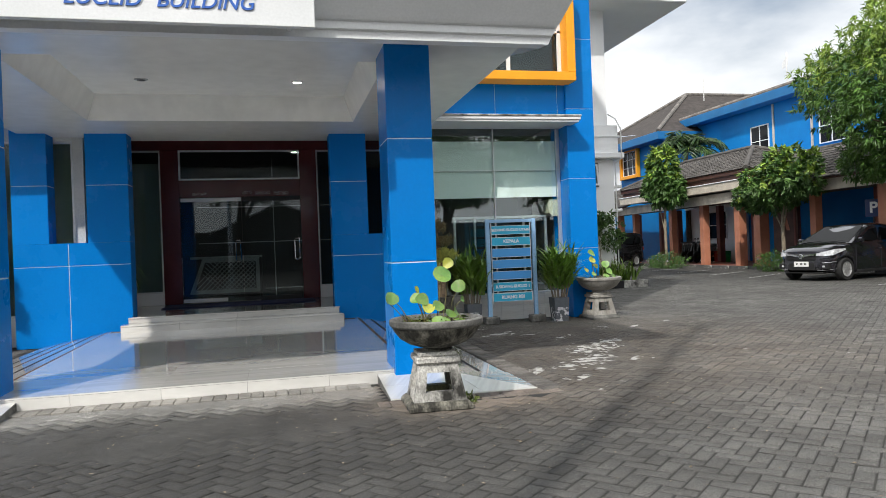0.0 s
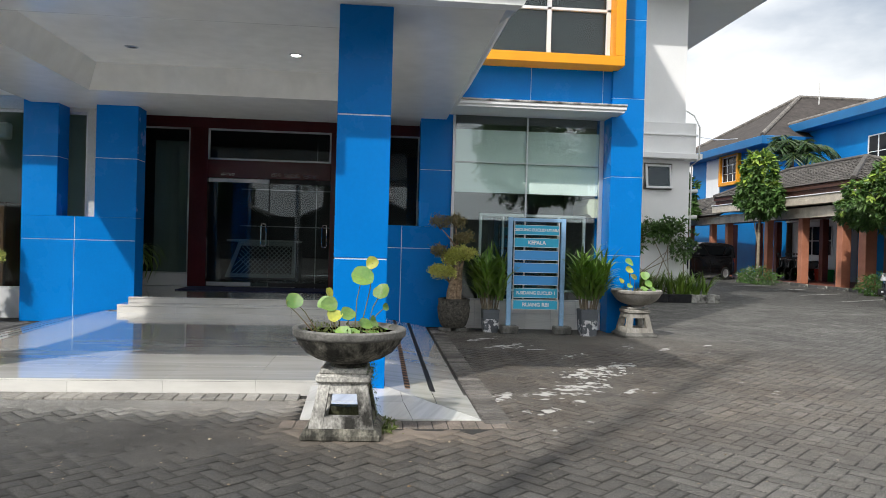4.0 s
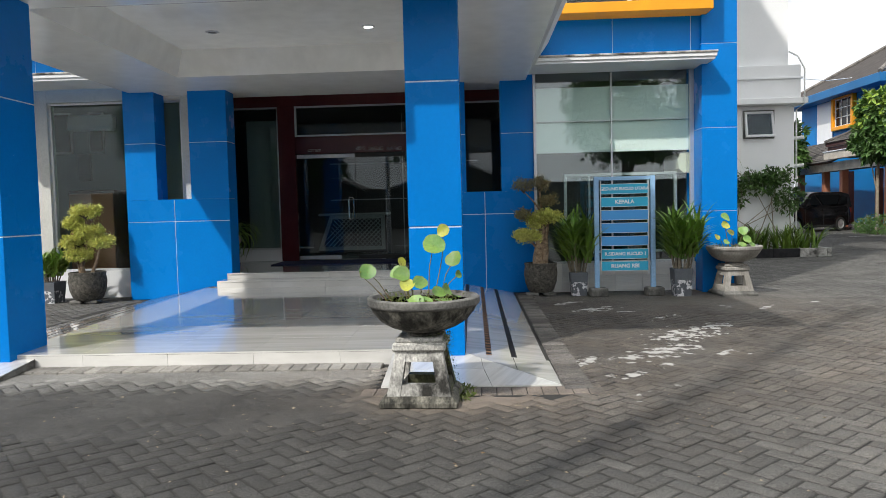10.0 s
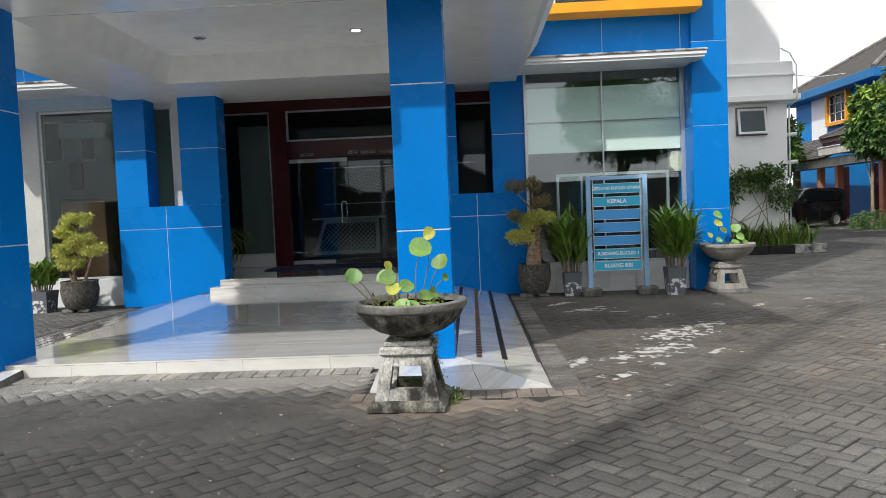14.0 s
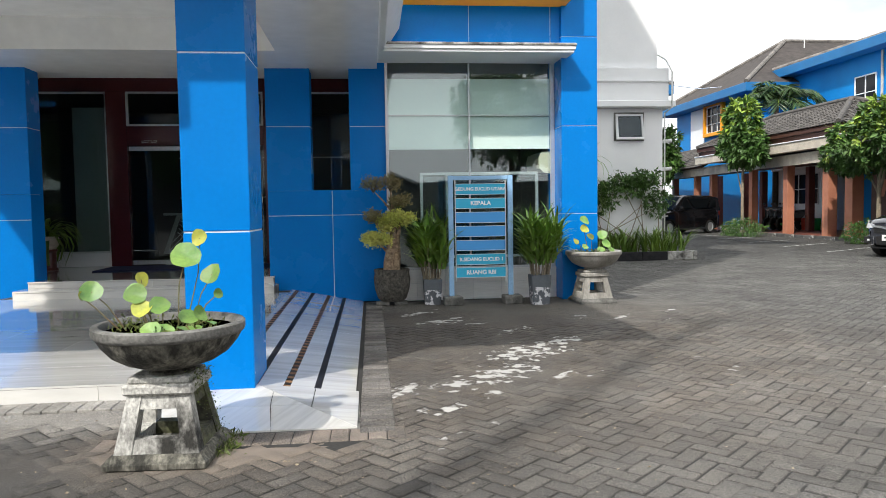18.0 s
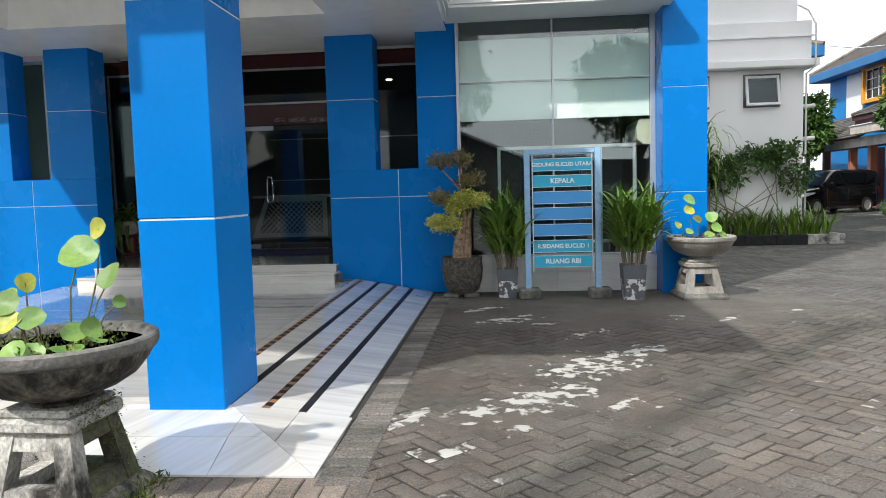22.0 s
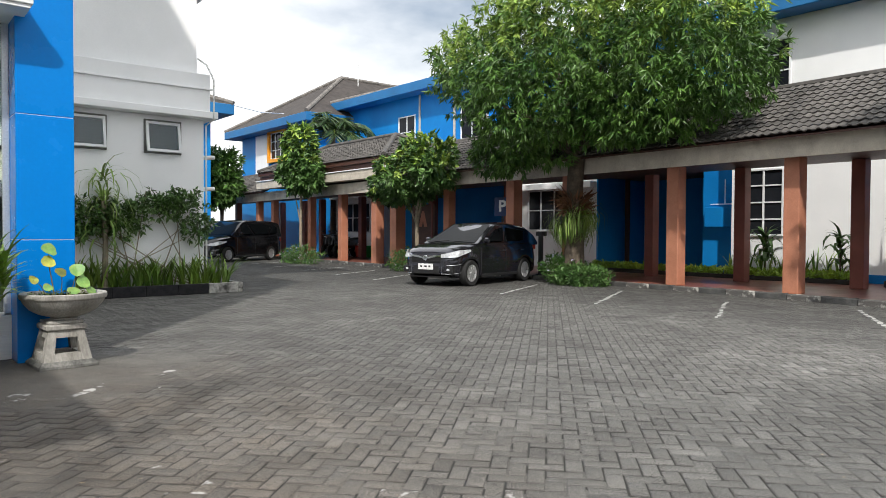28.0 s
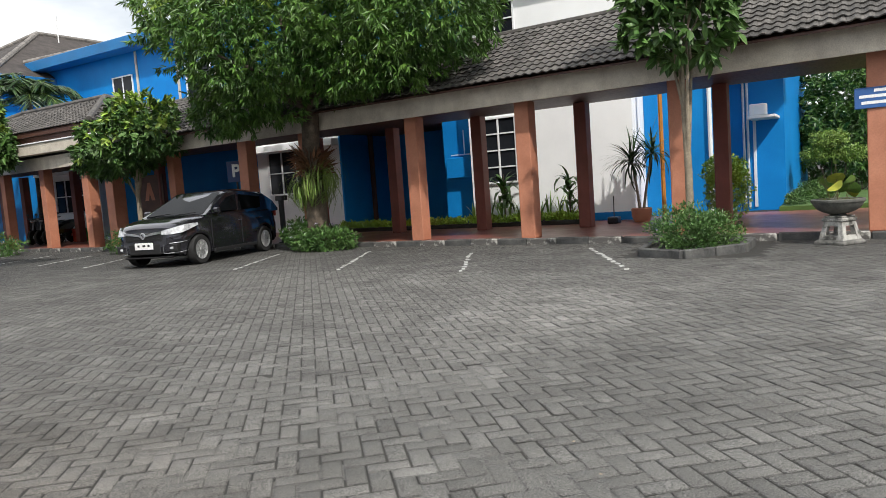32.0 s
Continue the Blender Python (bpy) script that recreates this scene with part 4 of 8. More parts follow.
ar = tagged(new("roof_arcade"), "long lean-to roof of weathered grey-brown clay tiles", "roof", kind="structure")
ux_, up_, nn_ = slope_frame((0.043, 1, 0), (1.0, 0, 0.56))
TILEP = mat("clay_roof_tile_single", (0.105, 0.096, 0.088), (0.046, 0.043, 0.040), 3, 0.85, 0.3, 60, rand=0.28, fine=0.2)
one = bpy.data.meshes.new("roof_tile")
v_, f_ = tile_faces(Vector((0, 0, 0)), ux_, up_, nn_)
one.from_pydata([tuple(p) for p in v_], [], f_)
one.materials.append(TILEP)
rt = random.Random(2)
tl_ = MB()
for j in range(12):
    for i in range(300):
        y = -6 + i * TW
        if 23.2 < y < 33.4:
            continue
        o = Vector((ax(-6) - 0.50, -6, 3.06)) + ux_ * (i * TW) + up_ * (j * TL) + nn_ * rt.uniform(-0.004, 0.006)
        if 5.6 < y < 9.4:
            k = new("roof_tile", one)
            k.matrix_basis = Matrix.Translation(o)
            k.parent = ar
        else:
            tl_.add(*tile_faces(o, ux_, up_, nn_, rt.uniform(-0.004, 0.004)))
part("tiles", tl_, TILE, ar, kind="stuff")
for p, q in ((-8, 23.3), (33.4, 46)):
    part("roof_deck", MB().add([(ax(p) - 0.44, p, 3.04), (ax(q) - 0.44, q, 3.04), (ax(q) + 2.1, q, 4.42), (ax(p) + 2.1, p, 4.42), (ax(p) - 0.44, p, 3.0), (ax(q) - 0.44, q, 3.0), (ax(q) + 2.1, q, 4.38), (ax(p) + 2.1, p, 4.38)],
                               [(0, 1, 2, 3), (7, 6, 5, 4), (0, 4, 5, 1), (2, 6, 7, 3), (1, 5, 6, 2), (0, 3, 7, 4)]), BROWN, ar)
rd = MB()
for k in range(124):
    y = -6 + k * 0.235
    rd.tube([(ax(y) + 1.9, y, 4.39), (ax(y + 0.26) + 1.9, y + 0.26, 4.40)], [0.085, 0.075], 8)
part("ridge_tiles", rd, TILE, ar, smooth=True, kind="stuff")

# ---- foliage tools ----
def leafmat(name, c1, c2, rough=0.45, rand=0.35, trans=0.12):
    return mat(name, c1, c2, 1.2, rough, 0.0, 30, rand=rand, island=True, fine=0.05, spec=0.4, trans=trans)


LEAF_MANGO = leafmat("mango_leaves", (0.032, 0.090, 0.014), (0.095, 0.190, 0.028), rand=0.35)
LEAF_YOUNG = leafmat("young_leaves", (0.17, 0.28, 0.04), (0.26, 0.36, 0.06))
LEAF_TREE = leafmat("broad_leaves", (0.046, 0.108, 0.026), (0.088, 0.168, 0.040))
LEAF_BONSAI = leafmat("bonsai_leaves", (0.44, 0.47, 0.10), (0.68, 0.66, 0.20), rand=0.35)
LEAF_RUST = leafmat("rusty_bonsai_leaves", (0.18, 0.165, 0.065), (0.25, 0.20, 0.105), rand=0.4)
LEAF_DARK = leafmat("dark_leaves", (0.045, 0.11, 0.024), (0.08, 0.16, 0.03))
LEAF_PALM = leafmat("palm_leaves", (0.022, 0.055, 0.018), (0.045, 0.085, 0.024))
LEAF_BLADE = leafmat("blade_leaves", (0.09, 0.19, 0.03), (0.22, 0.32, 0.05))
LEAF_FERN = leafmat("fern_fronds", (0.15, 0.25, 0.05), (0.24, 0.33, 0.08))
LEAF_CROTON = leafmat("croton_leaves", (0.20, 0.36, 0.04), (0.40, 0.50, 0.06), rand=0.2)
LEAF_DRY = leafmat("dry_fronds", (0.14, 0.06, 0.03), (0.20, 0.10, 0.05))
LEAF_LOTUS = mat("lotus_leaf", (0.085, 0.20, 0.04), (0.18, 0.29, 0.06), 9, 0.5, 0.05, 60, rand=0.25, trans=0.15)
LEAF_LOTUSY = mat("yellowing_lotus_leaf", (0.40, 0.40, 0.05), (0.24, 0.28, 0.05), 9, 0.5, 0.05, 60, rand=0.15)
BARK = mat("grey_bark", (0.11, 0.085, 0.06), (0.055, 0.043, 0.032), 6, 0.9, 0.6, 40, fine=0.25)
BARKP = mat("pale_bark", (0.30, 0.25, 0.18), (0.18, 0.15, 0.11), 7, 0.85, 0.4, 40)
BARKR = mat("ochre_bark", (0.46, 0.34, 0.23), (0.13, 0.085, 0.055), 16, 0.85, 0.4, 40)


def leaf_mesh(name, base, heading, length, width, material, fold=0.12):
    """Pointed leaves as two folded halves each: arrays of base points and headings, lengths and widths."""
    n = len(base)
    heading = heading / np.maximum(np.linalg.norm(heading, axis=1, keepdims=True), 1e-6)
    side = np.cross(heading, np.random.default_rng(n).normal(size=(n, 3)) * 0.7 + (0, 0, 1))
    side /= np.maximum(np.linalg.norm(side, axis=1, keepdims=True), 1e-6)
    up = np.cross(side, heading)
    L, W = length[:, None], width[:, None]
    if width.mean() > 0.08:
        # broad leaves: rounded outline, folded along the rib
        q = lambda u, w, z: base + heading * L * u + side * W * w + up * (W * z - L * 0.13 * u * u)
        v = np.stack([q(0, 0, 0), q(.2, .36, fold * .7), q(.5, .5, fold), q(.8, .27, fold * .6), q(1, 0, 0), q(.8, -.27, fold * .6), q(.5, -.5, fold), q(.2, -.36, fold * .7), q(.5, 0, -fold * .5)], 1).reshape(-1, 3)
        k = np.arange(n)[:, None] * 9
        f = np.concatenate([k + [8, (i + 1) % 8, i] for i in range(8)], 1).reshape(-1, 3)
        me = bpy.data.meshes.new(name)
        me.from_pydata(v.tolist(), [], f.tolist())
        me.materials.append(material)
        return me
    mid = base + heading * L * 0.45
    v = np.stack([base, mid + side * W / 2 + up * W * fold, base + heading * L - up * L * 0.12, mid - side * W / 2 + up * W * fold, mid - up * W * fold * 0.6], 1).reshape(-1, 3)
    k = np.arange(n)[:, None] * 5
    f = np.concatenate([k + [0, 4, 1], k + [4, 2, 1], k + [0, 3, 4], k + [4, 3, 2]], 1).reshape(-1, 3)
    me = bpy.data.meshes.new(name)
    me.from_pydata(v.tolist(), [], f.tolist())
    me.materials.append(material)
    return me


def rosettes(tips, dirs, per, length, width, droop, seed):
    """Leaf arrays for tufts at twig tips."""
    r = np.random.default_rng(seed)
    b = np.repeat(tips, per, 0) + r.normal(0, 0.02, (len(tips) * per, 3))
    h = np.repeat(dirs, per, 0) * 0.7 + r.normal(0, 0.75, (len(tips) * per, 3)) + (0, 0, -droop)
    n = len(b)
    return b, h, length * r.uniform(0.65, 1.2, n), width * r.uniform(0.7, 1.15, n)


def blob_tips(lobes, count, seed, shell=0.55):
    """Points in the outer shell of several ellipsoid lobes (centre, radii), with outward directions, rough in outline."""
    r = np.random.default_rng(seed)
    vol = np.array([np.prod(rad) ** (2 / 3) for _, rad in lobes])
    pick = r.choice(len(lobes), count, p=vol / vol.sum())
    d = r.normal(size=(count, 3))
    d /= np.linalg.norm(d, axis=1, keepdims=True)
    rad = shell + (1 - shell) * r.random(count) ** 0.6
    wob = np.array([1 + 0.22 * noise.noise(Vector(q) * 2.3 + Vector((p * 7.1, 0, 0))) + 0.12 * noise.noise(Vector(q) * 6) for q, p in zip(d, pick)])
    c = np.array([lobes[p][0] for p in pick], float)
    s = np.array([lobes[p][1] for p in pick], float)
    return c + d * s * (rad * wob)[:, None], d


def tree(name, label, at, trunk, limbs, lobes, tufts, per, length, width, droop, leaf, bark, seed, young=None, young_share=0.0):
    t = thing(name, label, "tree", at)
    mb = MB().tube([p for p, _ in trunk], [r for _, r in trunk], 12)
    part("trunk", mb, bark, t, smooth=True)
    r = random.Random(seed)
    top = Vector(trunk[-1][0])
    for i in range(limbs):
        c, rad = lobes[i % len(lobes)]
        end = Vector(c) + Vector((r.uniform(-.6, .6) * rad[0], r.uniform(-.6, .6) * rad[1], r.uniform(-.3, .5) * rad[2]))
        st = Vector(trunk[-1 - (i % 2)][0])
        m1 = st.lerp(end, 0.4) + Vector((r.uniform(-.15, .15), r.uniform(-.15, .15), 0.12 * (end - st).length))
        r0 = trunk[-1][1] * 0.65
        part("limb", MB().tube([st, m1, st.lerp(end, 0.75) + Vector((0, 0, 0.06)), end], [r0, r0 * 0.6, r0 * 0.35, r0 * 0.12], 7), bark, t, smooth=True)
    tips, dirs = blob_tips(lobes, tufts, seed)
    if young:
        k = int(len(tips) * young_share)
        order = np.argsort(-tips[:, 2] + np.random.default_rng(seed).normal(0, 0.6, len(tips)))
        yo, old = order[:k], order[k:]
        part("young_leaves", leaf_mesh("young_leaves", *rosettes(tips[yo], dirs[yo], per, length, width, droop, seed + 1), young), young, t, kind="stuff")
        tips, dirs = tips[old], dirs[old]
    part("crown", leaf_mesh("crown", *rosettes(tips, dirs, per, length, width, droop, seed + 2), leaf), leaf, t, kind="stuff")
    return t


def shrub(name, label, at, lobes, tufts, per, length, width, leaf, seed, category="shrub", group="", flowers=None, up=0.0):
    t = thing(name, label, category, at, group=group)
    tips, dirs = blob_tips(lobes, tufts, seed, 0.35)
    tips[:, 2] = np.maximum(tips[:, 2], 0.02)
    part("leaves", leaf_mesh("leaves", *rosettes(tips, dirs, per, length, width, -up, seed), leaf), leaf, t, kind="stuff")
    st = MB()
    r = random.Random(seed)
    for i in range(7):
        c, rad = r.choice(lobes)
        st.tube([(r.uniform(-.1, .1), r.uniform(-.1, .1), 0.0), (c[0] * .6, c[1] * .6, c[2] * .5), (c[0] + r.uniform(-.4, .4) * rad[0], c[1] + r.uniform(-.4, .4) * rad[1], c[2])], [0.014, 0.010, 0.004], 5)
    part("stems", st, BARK, t)
    if flowers:
        k = np.random.default_rng(seed + 9).choice(len(tips), min(flowers[1], len(tips)), False)
        sel = tips[k] + dirs[k] * 0.05
        part("flowers", leaf_mesh("flowers", *rosettes(sel, dirs[k], 5, 0.04, 0.03, 0, seed), flowers[0]), flowers[0], t, kind="stuff")
    return t


def blades(name, at_points, length, width, material, parent, seed, lean=0.35, per=22, curl=0.35):
    """Strap-like leaves that rise and arch from points on the ground."""
    r = random.Random(seed)
    mb = MB()
    for p in at_points:
        for i in range(per):
            a = r.uniform(0, 2 * math.pi)
            L = length * r.uniform(0.55, 1.1)
            tilt = abs(r.gauss(lean, lean * 0.45))
            d = Vector((math.cos(a), math.sin(a), 0))
            sd = Vector((-d.y, d.x, 0))
            o = Vector(p) + Vector((r.gauss(0, .025), r.gauss(0, .025), 0))
            pts, w = [], []
            for k in range(6):
                u = k / 5
                ang = tilt + curl * u * u * (1 + tilt)
                pts.append(o + d * (L * u * math.sin(ang)) + Vector((0, 0, L * u * math.cos(ang))))
                w.append(width * (0.45 + 1.1 * u * (1 - u) * 2) * (1 - u) ** 0.35 if u < 1 else 0.0)
            vs = []
            for q, ww in zip(pts, w):
                vs += [q - sd * ww / 2, q + d * ww * 0.12 * -1, q + sd * ww / 2]
            fs = []
            for k in range(5):
                fs += [(3 * k, 3 * k + 1, 3 * k + 4, 3 * k + 3), (3 * k + 1, 3 * k + 2, 3 * k + 5, 3 * k + 4)]
            mb.add(vs, fs)
    return part(name, mb, material, parent, kind="stuff")


# ---- stone bowls with lotus ----
WATER = mat("dark_pond_water", (0.02, 0.028, 0.02), (0.03, 0.04, 0.025), 6, 0.04, 0.012, 12)
MOSS = leafmat("moss", (0.07, 0.10, 0.02), (0.12, 0.15, 0.03))


def lotus_leaf(parent, foot, top, rad, tilt, aim, seed, material):
    r = random.Random(seed)
    m = Matrix.Translation(top) @ Euler((0, 0, aim)).to_matrix().to_4x4() @ Euler((tilt, 0, 0)).to_matrix().to_4x4()
    n, mb = 20, MB()
    vs = [m @ Vector((0, 0, -rad * 0.14))]
    for ring, q in ((0.35, -0.09), (0.7, -0.02), (1.0, 0.05)):
        for i in range(n):
            a = 2 * math.pi * i / n
            rr = rad * ring * (1 + 0.05 * math.sin(3 * a + seed) + 0.03 * math.sin(7 * a) * ring)
            vs.append(m @ Vector((rr * math.cos(a), rr * math.sin(a), rad * q + rad * 0.10 * ring * math.sin(2 * a + seed * 1.7))))
    fs = [(0, 1 + i, 1 + (i + 1) % n) for i in range(n)]
    for k in range(2):
        fs += [(1 + k * n + i, 1 + (k + 1) * n + i, 1 + (k + 1) * n + (i + 1) % n, 1 + k * n + (i + 1) % n) for i in range(n)]
    lf = part("lotus_leaf", mb.add(vs, fs), material, parent, smooth=True)
    f, e = Vector(foot), m @ Vector((0, 0, -rad * 0.14))
    mid = f.lerp(e, 0.55) + Vector((r.uniform(-.02, .02), r.uniform(-.02, .02), 0.02))
    part("stalk", MB().tube([f, mid, e], [0.004, 0.0035, 0.003], 6), STALK, lf, smooth=True)


STALK = mat("green_brown_stalk", (0.12, 0.13, 0.04), (0.16, 0.10, 0.05), 6, 0.6, 0.05)


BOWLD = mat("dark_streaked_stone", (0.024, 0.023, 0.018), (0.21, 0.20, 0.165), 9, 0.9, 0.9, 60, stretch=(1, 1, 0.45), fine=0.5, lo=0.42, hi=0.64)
STAINW = mat("soot_stained_whitewash", (0.50, 0.49, 0.455), (0.022, 0.021, 0.018), 3.4, 0.9, 0.8, 70, stretch=(1, 1, 0.62), fine=0.4, lo=0.42, hi=0.62)
MOSSY = mat("black_mossy_stone", (0.035, 0.034, 0.028), (0.10, 0.105, 0.05), 6, 0.92, 0.8, 50, fine=0.35)


STONEP = mat("smooth_weathered_stone", (0.34, 0.325, 0.295), (0.14, 0.13, 0.112), 4.0, 0.88, 0.4, 60, stretch=(1, 1, 0.4), fine=0.18, lo=0.40, hi=0.74)


def stone_bowl(at, turn, leaves, label, sc=1.0, shade=CONC, body=None, under=None, moss=False):
    t = thing("stone_bowl_planter", label, "planter", at, turn, "stone bowl planters")
    body = body or CONCW
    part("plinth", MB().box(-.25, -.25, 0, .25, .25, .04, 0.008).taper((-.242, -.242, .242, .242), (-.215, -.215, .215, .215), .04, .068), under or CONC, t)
    zb, zt, hb, ht = 0.068, 0.345, 0.205, 0.150
    half = lambda z: hb + (ht - hb) * (z - zb) / (zt - zb)
    for sx in (-1, 1):
        for sy in (-1, 1):
            lo, hi = half(zb), half(zt)
            a, b = sorted((sx * lo, sx * (lo - 0.085))), sorted((sx * hi, sx * (hi - 0.07)))
            c, d = sorted((sy * lo, sy * (lo - 0.085))), sorted((sy * hi, sy * (hi - 0.07)))
            part("leg", MB().taper((a[0], c[0], a[1], c[1]), (b[0], d[0], b[1], d[1]), zb, zt), MOSSY if moss and sx > 0 and sy > 0 else body, t)
    for z0, z1 in ((zb, 0.135), (0.278, zt)):
        l0, l1 = half(z0) - 0.006, half(z1) - 0.006
        for ang in range(4):
            q = [(-l0 + .06, -l0, z0), (l0 - .06, -l0, z0), (l0 - .06, -l0 + 0.07, z0), (-l0 + .06, -l0 + 0.07, z0), (-l1 + .05, -l1, z1), (l1 - .05, -l1, z1), (l1 - .05, -l1 + 0.07, z1), (-l1 + .05, -l1 + 0.07, z1)]
            rot = Euler((0, 0, ang * math.pi / 2)).to_matrix()
            part("rail", MB().add([rot @ Vector(p) for p in q], [(3, 2, 1, 0), (4, 5, 6, 7), (0, 1, 5, 4), (1, 2, 6, 5), (2, 3, 7, 6), (3, 0, 4, 7)]), MOSSY if moss and ang in (1, 2) else body, t)
    part("cap", MB().box(-.172, -.172, .345, .172, .172, .40, 0.012).box(-.150, -.150, .40, .150, .150, .432, 0.008), body, t)
    prof = [(0.0, 0.432), (0.115, 0.432), (0.12, 0.445), (0.105, 0.456), (0.15, 0.466), (0.22, 0.49), (0.285, 0.53), (0.33, 0.585), (0.352, 0.625), (0.363, 0.632), (0.369, 0.645), (0.369, 0.676), (0.360, 0.684), (0.334, 0.684), (0.324, 0.676), (0.315, 0.645), (0.27, 0.57), (0.0, 0.53)]
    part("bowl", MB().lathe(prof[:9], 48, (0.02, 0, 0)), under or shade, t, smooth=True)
    part("rim", MB().lathe(prof[8:], 48, (0.02, 0, 0)), shade, t, "paler weathered rim", smooth=True)
    part("water", MB().lathe([(0.0, 0.648), (0.314, 0.648)], 32, (0.02, 0, 0)), WATER, t)
    r = random.Random(int(at[0] * 100))
    tips = np.array([(0.27 * math.sqrt(r.random()) * math.cos(a), 0.27 * math.sqrt(r.random()) * math.sin(a), 0.652) for a in [r.uniform(0, 6.28) for _ in range(150)]])
    part("water_weed", leaf_mesh("water_weed", *rosettes(tips, np.tile((0., 0, 1), (150, 1)), 3, 0.03, 0.012, 0, 4), MOSS), MOSS, t, kind="stuff")
    for i, (x, y, z, rad, tilt, aim, yel) in enumerate(leaves):
        lotus_leaf(t, (x * 0.55, y * 0.55, 0.648), (x, y, z - (0.085 if z > 0.74 else 0.03)), rad * 0.9, tilt, aim, i + int(at[0] * 7), LEAF_LOTUSY if yel else LEAF_LOTUS)
    if moss:
        # yellow-green moss on the damp flank of the pedestal
        ms = [(half(z) - 0.012, half(z) - r.uniform(0.01, 0.08), z) for z in [r.uniform(zb, zt) for _ in range(70)]] + [(0.160, r.uniform(-0.15, 0.16), r.uniform(0.35, 0.43)) for _ in range(60)] + [(r.uniform(0.0, 0.17), r.uniform(-0.16, 0.17), 0.402) for _ in range(40)]
        part("moss", leaf_mesh("moss", *rosettes(np.array(ms), np.tile((1., 0, 0.6), (len(ms), 1)), 5, 0.013, 0.008, 0, 12), MOSS), MOSS, t, "yellow-green moss tufts", kind="stuff")
    t.scale = (sc, sc, sc)
    return t


L1 = [(-0.33, -0.08, 0.94, 0.062, 1.05, 0.3, 0), (-0.14, -0.06, 0.93, 0.055, 0.9, -0.4, 0), (-0.10, -0.12, 0.925, 0.06, 1.0, 0.2, 0), (-0.12, 0.02, 0.985, 0.045, 1.3, 1.1, 1),
      (-0.06, -0.16, 0.86, 0.055, 0.8, 0.1, 1), (0.02, -0.14, 0.87, 0.055, 0.9, 0.4, 0), (0.09, 0.06, 1.10, 0.085, 0.95, 0.25, 0), (0.22, 0.05, 1.005, 0.065, 1.0, -0.4, 0),
      (0.13, -0.05, 0.80, 0.055, 0.7, 0.6, 0), (0.18, -0.02, 0.81, 0.05, 1.1, 1.2, 0), (0.0, -0.22, 0.76, 0.055, 0.9, 0.0, 0), (0.06, -0.2, 0.75, 0.05, 1.0, 0.5, 0),
      (0.15, 0.1, 1.19, 0.05, 1.35, -0.3, 1), (0.25, 0.06, 0.90, 0.03, 1.3, 0.8, 0), (-0.02, -0.12, 0.70, 0.06, 0.15, 0.0, 0), (0.16, -0.14, 0.70, 0.065, 0.12, 1.0, 0), (0.24, -0.08, 0.72, 0.04, 0.3, 2.0, 0), (-0.37, -0.1, 0.92, 0.028, 1.5, 1.5, 1)]
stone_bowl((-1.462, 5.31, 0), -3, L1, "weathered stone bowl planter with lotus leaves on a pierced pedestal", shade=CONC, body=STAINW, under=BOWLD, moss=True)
wr = random.Random(5)
wt = np.array([(-1.20 + wr.gauss(0, 0.03), 5.36 + wr.uniform(-0.14, 0.2), 0.0) for _ in range(70)])
tagged(new("weed_tuft", leaf_mesh("weed_tuft", *rosettes(wt, np.tile((0.3, 0, 1.2), (70, 1)), 4, 0.045, 0.011, 0, 9), MOSS)), "low dark weeds growing along the foot of the stone pedestal", "weeds", kind="stuff")
L2 = [(-0.12, -0.05, 1.06, 0.07, 1.0, 0.2, 1), (-0.10, 0.0, 1.17, 0.08, 0.9, 0.4, 0), (0.12, -0.06, 0.98, 0.075, 1.0, -0.3, 0), (-0.25, -0.08, 0.90, 0.05, 1.0, 0.4, 1), (-0.15, -0.15, 0.83, 0.05, 0.8, 0.2, 0),
      (0.16, -0.1, 0.86, 0.07, 1.0, 0.2, 0), (0.22, -0.12, 0.78, 0.06, 0.9, 0.5, 0), (0.05, -0.2, 0.74, 0.06, 0.6, 0, 0), (0.2, 0.08, 0.92, 0.06, 1.1, 0.9, 0), (0.02, 0.1, 0.95, 0.06, 0.9, 0.3, 1)]
stone_bowl((2.43, 10.50, 0), 4, L2, "pale stone bowl planter with lotus leaves beside the blue pillar", 0.98, STONEP, STONEP)
L3 = [(-0.18, -0.05, 0.92, 0.14, 0.8, 0.3, 0), (0.1, -0.12, 0.95, 0.15, 0.9, 0.1, 0), (0.0, 0.05, 1.08, 0.14, 0.7, 0.9, 1), (0.24, 0.0, 1.0, 0.14, 1.0, -0.4, 0), (-0.24, 0.1, 1.02, 0.13, 0.9, 1.6, 0), (0.05, 0.0, 1.32, 0.04, 1.2, 0.2, 0), (-0.05, -0.2, 0.88, 0.13, 1.0, 0.0, 1), (0.16, 0.14, 1.12, 0.12, 0.8, 2.2, 0), (-0.1, 0.2, 0.96, 0.13, 0.7, 2.9, 1)]
stone_bowl((13.6, 4.16, 0), 55, L3, "stone bowl planter with broad green leaves beside the arcade kerb", 0.93, CONCD)

# ---- pots with bonsai and blade plants ----
POTB = mat("rough_black_stone_pot", (0.125, 0.115, 0.095), (0.04, 0.038, 0.034), 22, 0.88, 1.0, 60, fine=0.45)
POTG = mat("grey_painted_pot", (0.11, 0.125, 0.14), (0.085, 0.095, 0.11), 4, 0.6, 0.15)
POTGW = mat("flaking_white_paint", (0.66, 0.67, 0.68), (0.10, 0.11, 0.125), 13, 0.7, 0.2, lo=0.46, hi=0.50)


